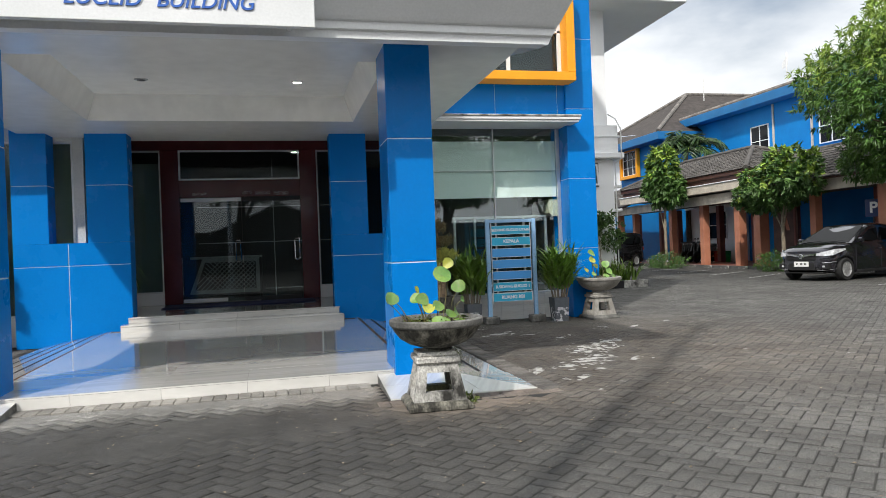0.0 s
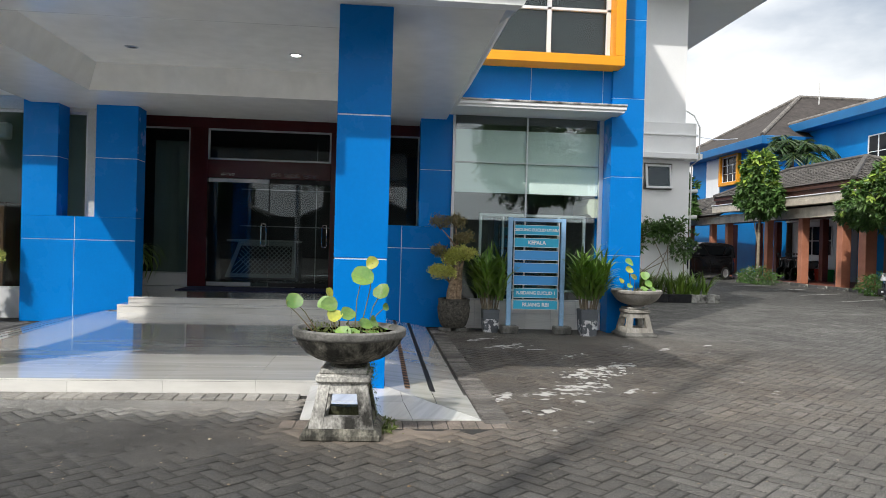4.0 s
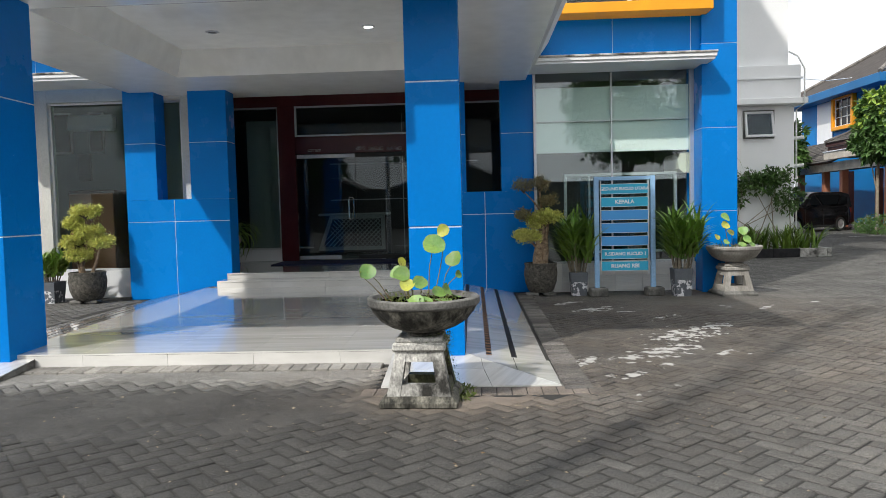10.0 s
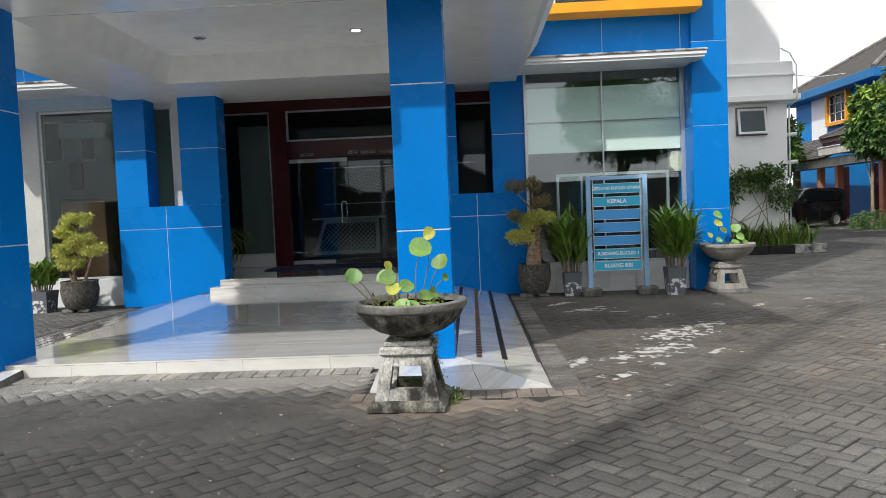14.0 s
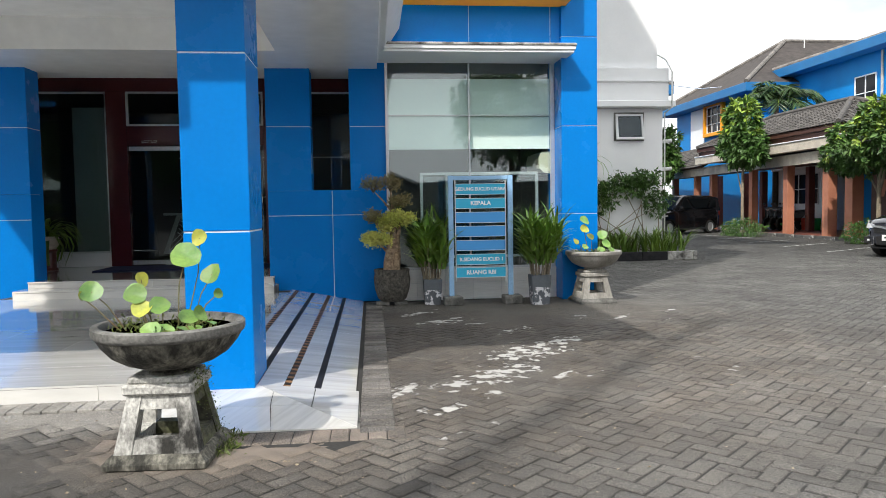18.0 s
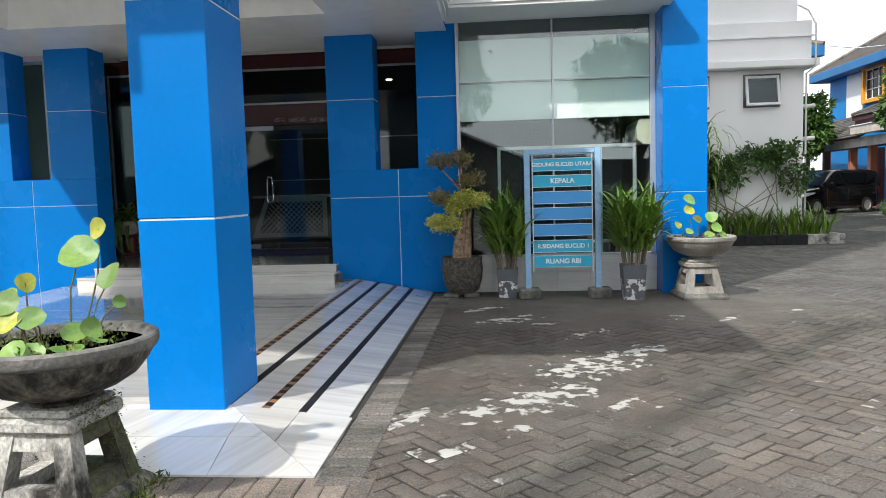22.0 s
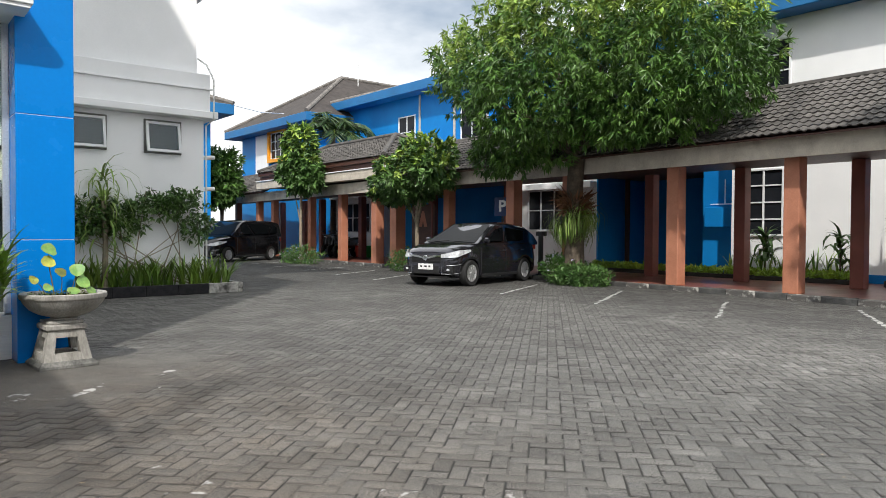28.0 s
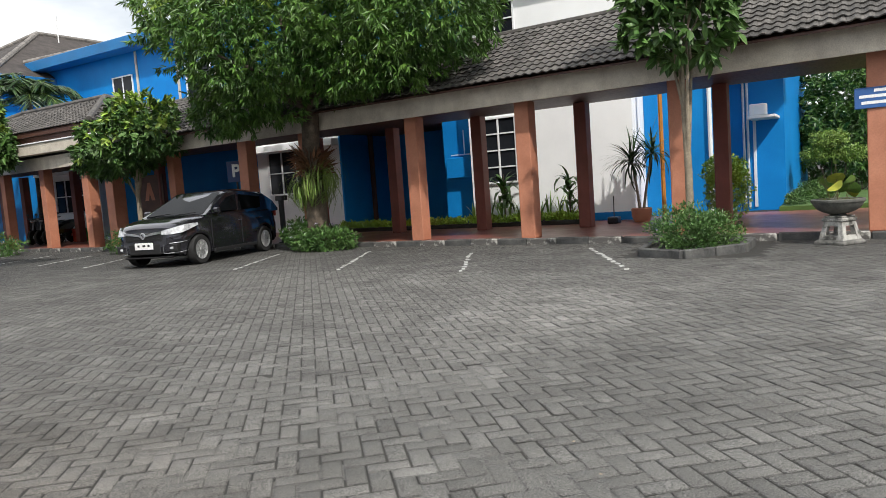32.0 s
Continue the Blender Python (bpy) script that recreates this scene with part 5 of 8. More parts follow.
def bonsai(at, label, pads, trunk, leaf, seed, rust=(), girth=1.0):
    t = thing("bonsai", label, "potted tree", at, group="bonsai")
    prof = [(r_ * girth, z_) for r_, z_ in [(0.0, 0.05), (0.17, 0.05), (0.21, 0.09), (0.25, 0.20), (0.265, 0.33), (0.25, 0.42), (0.255, 0.435), (0.258, 0.465), (0.23, 0.47), (0.22, 0.43), (0.0, 0.42)]]
    part("pot", MB().lathe(prof, 32), POTB, t, "rough black stone pot", True)
    for x in (-0.13, 0.11):
        part("stone", MB().box(x - 0.09, -0.15, 0, x + 0.09, 0.02, 0.052, 0.015), CONC, t)
    for i, tr in enumerate(trunk):
        part("trunk", MB().tube([p for p, _ in tr], [r for _, r in tr], 9), BARKR, t, smooth=True)
    r = random.Random(seed)
    for i, (c, rad) in enumerate(pads):
        open_ = i in rust
        m = LEAF_RUST if open_ else leaf
        # a pad is a cluster of small tufts on twigs; the rusty ones are open
        tufts = []
        for k in range(11 if open_ else 13):
            a = r.uniform(0, 2 * math.pi)
            q = math.sqrt(r.random())
            tufts.append((Vector(c) + Vector((rad[0] * 0.78 * q * math.cos(a), rad[1] * 0.78 * q * math.sin(a), rad[2] * r.uniform(-0.45, 0.5) * (1 - 0.4 * q))), r.uniform(0.055, 0.085)))
        foot = Vector(c) - Vector((0, 0, rad[2] * 0.8))
        st = MB()
        for p, _ in tufts:
            st.tube([foot, foot.lerp(p, 0.5) + Vector((0, 0, 0.01)), p], [0.007, 0.005, 0.002], 5)
        part("twigs", st, BARK, t)
        tips, dirs = blob_tips([(tuple(p), (w * 1.15, w * 1.15, w * 0.9)) for p, w in tufts], 180 if open_ else 700, seed + i, 0.2)
        part("foliage_pad", leaf_mesh("foliage_pad", *rosettes(tips, dirs, 4, 0.032 if open_ else 0.033, 0.023, -0.5, seed + i), m), m, t, kind="stuff")
    return t


bonsai((-6.86, 10.9, 0), "clipped yellow-green bonsai in a rough black stone pot", [((0.02, -0.02, 1.36), (0.20, 0.18, 0.13)), ((-0.22, 0, 1.17), (0.16, 0.14, 0.07)), ((0.05, 0, 1.08), (0.20, 0.16, 0.10)), ((-0.10, -0.02, 0.92), (0.27, 0.2, 0.11)), ((0.26, 0, 0.90), (0.16, 0.15, 0.08)), ((-0.06, -0.05, 0.72), (0.17, 0.14, 0.07))],
       [[((-0.03, 0, 0.38), 0.035), ((-0.08, 0, 0.55), 0.028), ((0.0, 0, 0.8), 0.02), ((0.02, 0, 1.25), 0.012)], [((0.05, 0, 0.38), 0.03), ((0.13, 0, 0.58), 0.022), ((0.22, 0, 0.85), 0.012)], [((-0.1, 0.03, 0.38), 0.025), ((-0.15, 0.02, 0.6), 0.02), ((-0.2, 0, 1.1), 0.01)]], LEAF_BONSAI, 11)
bonsai((-0.16, 10.82, 0), "tall bonsai with open rusty crown and yellow-green pads, stone pot",
       [((0.0, 0, 1.59), (0.13, 0.12, 0.13)), ((-0.22, 0.02, 1.57), (0.13, 0.12, 0.13)), ((0.12, 0, 1.36), (0.16, 0.14, 0.10)), ((-0.23, 0, 1.17), (0.12, 0.11, 0.08)), ((0.12, -0.02, 1.12), (0.20, 0.16, 0.11)), ((-0.02, 0.03, 1.05), (0.14, 0.12, 0.09)), ((-0.16, -0.05, 0.86), (0.20, 0.16, 0.085))],
       [[((-0.03, 0, 0.40), 0.085), ((-0.04, 0, 0.55), 0.07), ((0.0, 0, 0.78), 0.055), ((0.04, 0, 1.0), 0.034), ((0.03, 0, 1.25), 0.02), ((0.0, 0, 1.5), 0.012)], [((0.05, 0, 0.40), 0.055), ((0.07, 0, 0.62), 0.048), ((0.08, 0, 0.85), 0.035), ((0.12, 0, 1.04), 0.014)],
        [((0.0, 0, 0.80), 0.03), ((-0.1, 0, 0.95), 0.018), ((-0.21, 0, 1.1), 0.010)], [((0.03, 0, 1.2), 0.016), ((-0.1, 0, 1.36), 0.010), ((-0.2, 0, 1.47), 0.006)], [((-0.02, 0, 0.66), 0.03), ((-0.1, -0.02, 0.74), 0.018), ((-0.16, -0.05, 0.8), 0.010)]], LEAF_BONSAI, 31, rust=(0, 1, 2, 3), girth=0.9)


def pot_plant(at, label, L, per, seed, h=0.36, w=0.15):
    t = thing("potted_plant", label, "potted plant", at, group="square potted plants")
    part("pot", MB().taper((-w * .82, -w * .82, w * .82, w * .82), (-w, -w, w, w), 0.0, h).taper((-w * .86, -w * .86, w * .86, w * .86), (-w * .86, -w * .86, w * .86, w * .86), h, h + 0.001), POTG, t)
    part("paint_patch", MB().taper((-w * .84, -w * .826, w * .84, w * .5), (-w * .934, -w * .936, w * .934, w * .5), 0.004, h * 0.6), POTGW, t, "flaking white paint patch")
    rp = random.Random(seed)
    ps = []
    for i in range(14 if L > 0.5 else 6):
        p = Vector((rp.uniform(-.10, .10), rp.uniform(-.10, .10), h - 0.03))
        q = Vector((p.x * 1.9, p.y * 1.9, h + L * rp.uniform(0.32, 0.62)))
        part("stem", MB().tube([p, p.lerp(q, 0.5) + Vector((0, 0, 0.02)), q], [0.012, 0.010, 0.007], 6), BARKP, t)
        ps += [p.lerp(q, u) for u in (0.45, 0.65, 0.82, 1.0)]
    blades("leaves", ps, L * 0.47, 0.046, LEAF_BLADE, t, seed, 0.5, per, 0.22)
    return t


pot_plant((0.36, 10.72, 0), "arching green blade plant in a square grey pot", 0.95, 10, 3, 0.33, 0.12)
pot_plant((1.72, 10.45, 0), "bright green blade plant in a chipped square grey pot", 0.95, 11, 8, 0.38, 0.125)
pot_plant((-7.5, 11.0, 0), "low variegated blade plant in a square grey pot", 0.55, 7, 13, 0.32, 0.16)

# ---- directory sign ----
SIGNF = mat("light_blue_frame_paint", (0.30, 0.50, 0.72), (0.24, 0.43, 0.66), 4, 0.5, 0.05)
CYAN = mat("cyan_sign_panel", (0.03, 0.42, 0.66), (0.035, 0.46, 0.70), 1, 0.4, 0.0, fine=0.03)
SKYB = mat("blue_sign_panel", (0.06, 0.32, 0.72), (0.07, 0.35, 0.75), 1, 0.4, 0.0, fine=0.03)
WLET = mat("white_letters", (0.85, 0.87, 0.88), (0.8, 0.82, 0.83), 2, 0.5, 0.0)
sg = thing("directory_sign", "light blue framed room directory sign standing on stone blocks", "sign", (0.98, 10.55, 0))
for x in (-0.385, 0.385):
    part("leg", MB().box(x - 0.032, -0.025, 0.12, x + 0.032, 0.025, 1.66, 0.004), SIGNF, sg)
part("top_rail", MB().box(-0.352, -0.022, 1.605, 0.352, 0.022, 1.655, 0.004), SIGNF, sg)
for x in (-0.325, 0.325):
    part("inner_rod", MB().box(x - 0.006, -0.008, 0.3, x + 0.006, 0.008, 1.604, 0.002), WHITE, sg)
rowsz = [(1.416, 1.556), (1.239, 1.372), (1.055, 1.195), (0.878, 1.017), (0.70, 0.834), (0.517, 0.656), (0.352, 0.485)]
txt = ["GEDUNG EUCLID UTARA", "KEPALA", "", "", "", "R.SIDANG EUCLID 1", "RUANG RBI"]
wide = [0.058, 0.075, 0, 0, 0, 0.064, 0.075]
for (z0, z1), tx, sz in zip(rowsz, txt, wide):
    pn = part("name_plate", MB().box(-0.317, -0.014, z0, 0.317, 0.0, z1, 0.002), CYAN if tx else SKYB, sg)
    part("plate_edge", MB().box(-0.317, -0.0165, z1 - 0.006, 0.317, -0.0145, z1 - 0.001).box(-0.317, -0.0165, z0 + 0.001, 0.317, -0.0145, z0 + 0.006), WLET, pn)
    if tx:
        words("lettering", tx, sz, WLET, pn, pose(0, -0.0165, (z0 + z1) / 2, 90, 0, 0), "white capital letters", 0.002)
for x in (-0.37, 0.40):
    sb2 = thing("stone_block", "rough stone block under the sign leg", "stone", (0.98 + x, 10.55, 0), 5, "sign blocks")
    part("block", MB().box(-0.12, -0.09, 0, 0.12, 0.09, 0.12, 0.014), CONC, sb2)

# ---- entrance things ----
MATBLUE = mat("dark_blue_mat", (0.01, 0.016, 0.06), (0.014, 0.022, 0.08), 20, 0.95, 0.5, 200)
dm = thing("door_mat", "dark blue door mat before the entrance", "mat", (-3.3, 13.05, FZ - 0.003))
part("pad", MB().box(-1.3, -0.45, 0, 1.3, 0.45, 0.018, 0.006), MATBLUE, dm)
POTR = mat("red_brown_glazed_pot", (0.13, 0.03, 0.025), (0.09, 0.02, 0.018), 5, 0.3, 0.05)
CERAM = mat("cream_ceramic", (0.62, 0.56, 0.47), (0.44, 0.36, 0.29), 8, 0.35, 0.05)
pp = thing("porch_plant", "dark leafy plant in a ceramic pot on a red stand", "potted plant", (-5.42, 13.1, FZ))
part("stand", MB().lathe([(0.0, 0), (0.13, 0), (0.13, 0.02), (0.105, 0.05), (0.105, 0.28), (0.13, 0.31), (0.13, 0.33), (0, 0.33)], 20), POTR, pp, "red-brown glazed stand", True)
part("pot", MB().lathe([(0.0, 0.33), (0.10, 0.33), (0.15, 0.40), (0.155, 0.50), (0.13, 0.53), (0.12, 0.50), (0, 0.49)], 24), CERAM, pp, "cream ceramic pot", True)
blades("leaves", [(0.03 * i - 0.05, 0.02 * (i % 2), 0.50) for i in range(4)], 0.55, 0.075, LEAF_BLADE, pp, 5, 0.7, 13, 0.8)
pq = thing("porch_plant", "broad dark plant in a red glazed pot on the porch", "potted plant", (-5.85, 13.3, FZ))
part("pot", MB().lathe([(0.0, 0), (0.13, 0), (0.19, 0.12), (0.2, 0.28), (0.18, 0.31), (0.16, 0.28), (0, 0.27)], 24), POTR, pq, "red glazed pot", True)
blades("leaves", [(0.03 * i - 0.05, 0.02 * (i % 2), 0.28) for i in range(4)], 0.6, 0.075, LEAF_BLADE, pq, 9, 0.6, 11, 0.8)
# reception desk with lattice front
LATT = mat("pale_lattice", (0.78, 0.80, 0.78), (0.7, 0.73, 0.71), 3, 0.4, 0.02)
dk = thing("reception_desk", "reception desk with a pale lattice front in the lobby", "desk", (-3.75, 16.0, FZ))
part("body", MB().box(-0.9, 0.07, 0, 0.75, 0.75, 0.82, 0.01), INTDARK, dk)
part("top", MB().box(-0.75, -0.02, 0.82, 0.75, 0.8, 0.87, 0.008), LATT, dk)
fr = MB()
for q in ([(-0.78, 0.06), (-0.70, 0.06), (-0.42, 0.82), (-0.50, 0.82)], [(-0.70, 0.06), (0.70, 0.06), (0.70, 0.14), (-0.67, 0.14)], [(-0.45, 0.74), (0.70, 0.74), (0.70, 0.82), (-0.42, 0.82)], [(0.62, 0.14), (0.70, 0.14), (0.70, 0.74), (0.62, 0.74)]):
    fr.prism(q, 0.0, 0.05)
part("frame", fr, LATT, dk)
lt = MB()
for k in range(16):
    a = -0.75 + 0.1 * k
    for sgn in (1, -1):
        p, q = [], []
        for z in (0.14, 0.74):
            p.append((a + (z - 0.14) * sgn + (0 if sgn > 0 else 0.6), z))
        x0, x1 = p[0][0], p[1][0]
        zz0, zz1 = 0.14, 0.74
        lo = lambda z: -0.67 + (z - 0.14) * 0.40
        cl2 = []
        for u in np.linspace(0, 1, 25):
            x, z = x0 + (x1 - x0) * u, zz0 + (zz1 - zz0) * u
            if lo(z) <= x <= 0.62:
                cl2.append((x, z))
        if len(cl2) > 2:
            (xa, za), (xb, zb2) = cl2[0], cl2[-1]
            lt.add([(xa - 0.012, 0.02, za), (xa + 0.012, 0.02, za), (xb + 0.012, 0.02, zb2), (xb - 0.012, 0.02, zb2), (xa - 0.012, 0.035, za), (xa + 0.012, 0.035, za), (xb + 0.012, 0.035, zb2), (xb - 0.012, 0.035, zb2)],
                   [(0, 1, 2, 3), (7, 6, 5, 4), (0, 4, 5, 1), (2, 6, 7, 3), (1, 5, 6, 2), (0, 3, 7, 4)])
part("lattice", lt, LATT, dk, kind="stuff")
# things behind the bay window by the portico
cab = thing("cabinet", "brown wooden cabinet behind the bay glass", "cabinet", (-7.55, 12.6, 0.12))
part("body", MB().box(-0.4, -0.25, 0, 0.4, 0.25, 1.62, 0.01), BROWN, cab)
part("door", MB().box(-0.38, -0.27, 0.04, -0.005, -0.252, 1.56, 0.006), TERRA, cab)
part("door", MB().box(0.005, -0.27, 0.04, 0.38, -0.252, 1.56, 0.006), TERRA, cab)
acu = thing("air_conditioner", "white wall air conditioner behind the bay glass", "air conditioner", (-8.0, 13.2, 2.85))
part("body", MB().box(-0.42, 0, 0, 0.42, 0.19, 0.28, 0.03), WHITE, acu)
part("louvre", MB().box(-0.38, -0.012, 0.02, 0.38, -0.002, 0.07, 0.004), SEAL, acu)

# ---- annex planter ----
pl = struct("planter_bed", MB().box(2.7, 17.1, -0.02, 6.9, 17.6, 0.12), SOIL, "planting bed along the annex wall edged in black stone", "planter")
for i in range(7):
    part("edge_stone", MB().box(2.7 + i * 0.6, 17.0, 0, 2.7 + (i + 1) * 0.6 - 0.006, 17.098, 0.2, 0.008), STONEBLK if i < 6 else CONCW, pl)
part("edge_stone", MB().box(6.902, 17.0, 0, 7.0, 17.6, 0.2, 0.008), CONCW, pl)
sw = thing("sword_plants", "row of upright green sword-leaf plants in the annex bed", "plants", (0, 0, 0.12))
rr = random.Random(3)
blades("leaves", [(4.0 + 0.1 * i + rr.uniform(-.05, .05), 17.3 + rr.uniform(-.12, .15), 0) for i in range(29)], 0.74, 0.055, LEAF_BLADE, sw, 21, 0.22, 11, 0.3)
wl = [((4.1, 17.35, 1.35), (0.45, 0.22, 0.45)), ((4.75, 17.4, 1.35), (0.5, 0.2, 0.4)), ((5.5, 17.38, 1.65), (0.55, 0.24, 0.32)), ((6.2, 17.35, 1.3), (0.35, 0.22, 0.4)), ((3.4, 17.4, 1.2), (0.5, 0.2, 0.7)), ((5.9, 17.3, 1.75), (0.35, 0.25, 0.22))]
vw = thing("wall_shrub", "loose climbing shrub with bare lower stems against the annex wall", "shrub", (0, 0, 0.1))
tips, dirs = blob_tips(wl, 820, 77, 0.2)
tips[:, 1] = np.minimum(tips[:, 1], 17.56)
part("leaves", leaf_mesh("leaves", *rosettes(tips, dirs, 6, 0.11, 0.05, 0.1, 78), LEAF_TREE), LEAF_TREE, vw, kind="stuff")
for i in range(13):
    x0 = rr.uniform(4.2, 6.3)
    c = rr.choice(wl)[0]
    part("stem", MB().tube([(x0, 17.4, 0), (x0 + (c[0] - x0) * 0.4 + rr.uniform(-.1, .1), 17.45, 0.55), (c[0] + rr.uniform(-.3, .3), 17.42, c[2] + rr.uniform(-.1, .3))], [0.016, 0.011, 0.005], 6), BARKP, vw, smooth=True)
yc = thing("yucca", "spiky pale green yucca beside the annex wall", "plant", (4.45, 17.35, 0.1))
part("stem", MB().tube([(0, 0, 0), (0.03, 0, 0.8), (0.0, 0, 1.7)], [0.06, 0.05, 0.045], 8), BARKP, yc, smooth=True)
blades("leaves", [(0, 0, 1.0), (0, 0, 1.3), (0, 0, 1.6), (0, 0, 1.7), (0, 0, 2.1)], 0.75, 0.05, LEAF_FERN, yc, 4, 0.9, 20, 0.7)

# ---- blocks behind the arcade ----
def barred_window(name, y0, y1, z0, z1, x, cols, rows, label):
    w = tagged(new(name), label, "window", kind="structure")
    f = MB()
    t = 0.05
    for q in ((y0, y1, z0, z0 + t), (y0, y1, z1 - t, z1), (y0, y0 + t, z0 + t, z1 - t), (y1 - t, y1, z0 + t, z1 - t)):
        f.box(x - 0.06, q[0], q[2], x - 0.002, q[1], q[3], 0.005)
    part("window_frame", f, WHITE, w)
    for i in range(1, cols):
        y = y0 + (y1 - y0) * i / cols
        part("bar", MB().box(x - 0.05, y - 0.022, z0 + t, x - 0.012, y + 0.022, z1 - t, 0.003), WHITE, w)
    for j in range(1, rows):
        z = z0 + (z1 - z0) * j / rows
        part("bar", MB().box(x - 0.045, y0 + t, z - 0.018, x - 0.014, y1 - t, z + 0.018, 0.003), WHITE, w)
    part("pane", MB().box(x - 0.012, y0 + t, z0 + t, x - 0.006, y1 - t, z1 - t), DARKPANE, w)
    return w


DARKPANE = mat("dark_window_pane", (0.012, 0.014, 0.018), (0.02, 0.022, 0.026), 1, 0.08, 0.0, fine=0.02, spec=0.14)
WX = 19.0
struct("wall_block_white", MB().box(WX, 8.55, 0, 22, 12.95, 6.75), WALLW, "white rendered wall of the two-storey block", "wall")
# slabs added out of sight to block sky light from the blue walls
struct("shade_slab", MB().box(17.3, 14.14, 3.0, 21.49, 17.39, 3.1), BROWN, "unseen slab added to keep the blue recess dark", "ceiling")
struct("shade_slab_far", MB().box(17.4, 20.9, 3.0, 22, 30.0, 3.1), BROWN, "unseen slab added to keep the far blue wall dark", "ceiling")
struct("wall_block_blue", MB().box(21.5, 12.95, 0, 22, 17.4, 6.75), BLUEPAINT, "recessed blue wall of the two-storey block", "wall")
struct("wall_block_light", MB().box(19.6, 12.951, 0, 21.49, 14.13, 6.7), BLUEPAINT, "projecting blue fin of the two-storey block", "wall")
fin = bpy.data.objects["wall_block_light"]
part("duct_box", MB().box(19.36, 13.0, 1.42, 19.599, 13.95, 1.98, 0.01), BLUEPAINT, fin, "blue painted duct box")
part("panel_edge", MB().box(19.585, 13.02, 2.05, 19.599, 13.9, 2.08, 0.002).box(19.585, 13.45, 2.08, 19.599, 13.48, 2.75, 0.002), SEAL, fin, "pale panel joint")
struct("post_recess", MB().box(20.15, 17.10, 0.1, 20.27, 17.22, 3.0, 0.008), BROWN, "slim brown post before the recessed blue wall", "post")
struct("wall_block_return", MB().box(WX + 0.004, 17.40, 0, 21.49, 17.458, 3.3), BLUEPAINT, "blue painted return of the white wall", "wall")
struct("wall_block_white_far", MB().box(WX, 17.46, 0, 22, 20.9, 3.3), WALLW, "white ground floor wall with a window", "wall")
struct("wall_block_blue_far", MB().box(WX + 0.6, 20.9, 0, 22, 29.6, 4.2), BLUEPAINT, "blue ground floor wall behind the arcade", "wall")
struct("wall_block_upper", MB().box(21.9, 12.95, 3.3, 30, 37.2, 8.0), BLUEPAINT, "blue upper storey wall", "wall")
struct("wall_block_white_end", MB().box(WX, 29.6, 0, 22, 33.6, 4.2), WALLW, "white wall deep in the arcade", "wall")
struct("wall_block_end", MB().box(WX + 0.4, 33.6, 0, 22, 46, 4.2), BLUEPAINT, "blue wall at the far arcade end", "wall")
for k, y in enumerate((21.6, 23.4, 25.6, 27.8, 30.4)):
    part("pilaster", MB().box(21.84, y, 4.4, 21.9, y + 0.12, 7.9, 0.01), BEAM, bpy.data.objects["wall_block_upper"])
barred_window("window_6", 11.55, 12.6, 1.18, 2.92, WX, 2, 4, "tall dark window with white bars in the white block")
barred_window("window_7", 11.42, 12.58, 4.55, 6.2, WX, 2, 4, "upper dark window with white bars in the white block")
for y0, y1, z0, nm in ((17.47, 20.89, 2.69, "wall_block_white_far"), (29.61, 33.59, 2.80, "wall_block_white_end")):
    part("ledge", MB().box(WX - 0.32, y0, z0, WX - 0.002, y1, z0 + 0.2, 0.006), WALLW, bpy.data.objects[nm], "white rendered ledge")
barred_window("window_8", 18.6, 20.42, 1.30, 2.70, WX, 3, 2, "wide dark window with white bars behind the big tree")
barred_window("window_9", 30.4, 32.6, 1.2, 2.6, WX, 3, 2, "dark window with white bars deep in the arcade")
barred_window("window_10", 30.8, 32.2, 5.4, 7.0, 21.9, 2, 2, "small upper window in the blue wall")
barred_window("window_11", 18.6, 20.6, 5.2, 7.3, 21.9, 3, 2, "upper window with pale frame in the blue wall")
barred_window("window_12", 25.9, 27.4, 5.4, 7.0, 21.9, 2, 2, "small upper window in the blue wall")


def fascia_roof(name, x0, y0, x1, y1, ez, over, rise, label):
    """A hip roof with a blue fascia round its eaves."""
    ex0, ey0, ex1, ey1 = x0 - over, y0 - over, x1 + over, y1 + over
    t = tagged(new(name), label, "roof", kind="structure")
    part("fascia", MB().box(ex0, ey0, ez - 0.08, ex1, ey1, ez + 0.38, 0.02), BLUETRIM, t, "blue painted eaves board")
    h = (ex1 - ex0) / 2
    cx = (ex0 + ex1) / 2
    a, b = ey0 + h, ey1 - h
    wide = ex1 - ex0 > 1.6 * (ey1 - ey0)
    if a > b:
        a = b = (ey0 + ey1) / 2
    z0, z1 = ez + 0.381, ez + 0.38 + rise
    e = [(ex0 + .03, ey0 + .03, z0), (ex1 - .03, ey0 + .03, z0), (ex1 - .03, ey1 - .03, z0), (ex0 + .03, ey1 - .03, z0), (cx, a, z1), (cx, b, z1)]
    if wide:
        k = (ey1 - ey0) / 2
        e[4:] = [(ex0 + k, a, z1), (ex1 - k, a, z1)]
    part("deck", MB().add(e, [(3, 0, 4), (0, 1, 5, 4), (1, 2, 5), (2, 3, 4, 5), (3, 2, 1, 0)] if wide else [(0, 1, 4), (1, 2, 5, 4), (2, 3, 5), (3, 0, 4, 5), (3, 2, 1, 0)]), TILED, t)
    for p, q in ((0, 4), (3 if wide else 1, 4), (2, 5), (1 if wide else 3, 5), (4, 5)):
        if (Vector(e[p]) - Vector(e[q])).length > 0.3:
            part("ridge", MB().tube([Vector(e[p]) + Vector((0, 0, .04)), Vector(e[q]) + Vector((0, 0, .05))], 0.12, 8), RIDGEM, t, smooth=True)
    return t


RIDGEM = mat("pale_ridge_mortar", (0.22, 0.20, 0.18), (0.09, 0.085, 0.08), 4, 0.85, 0.2)


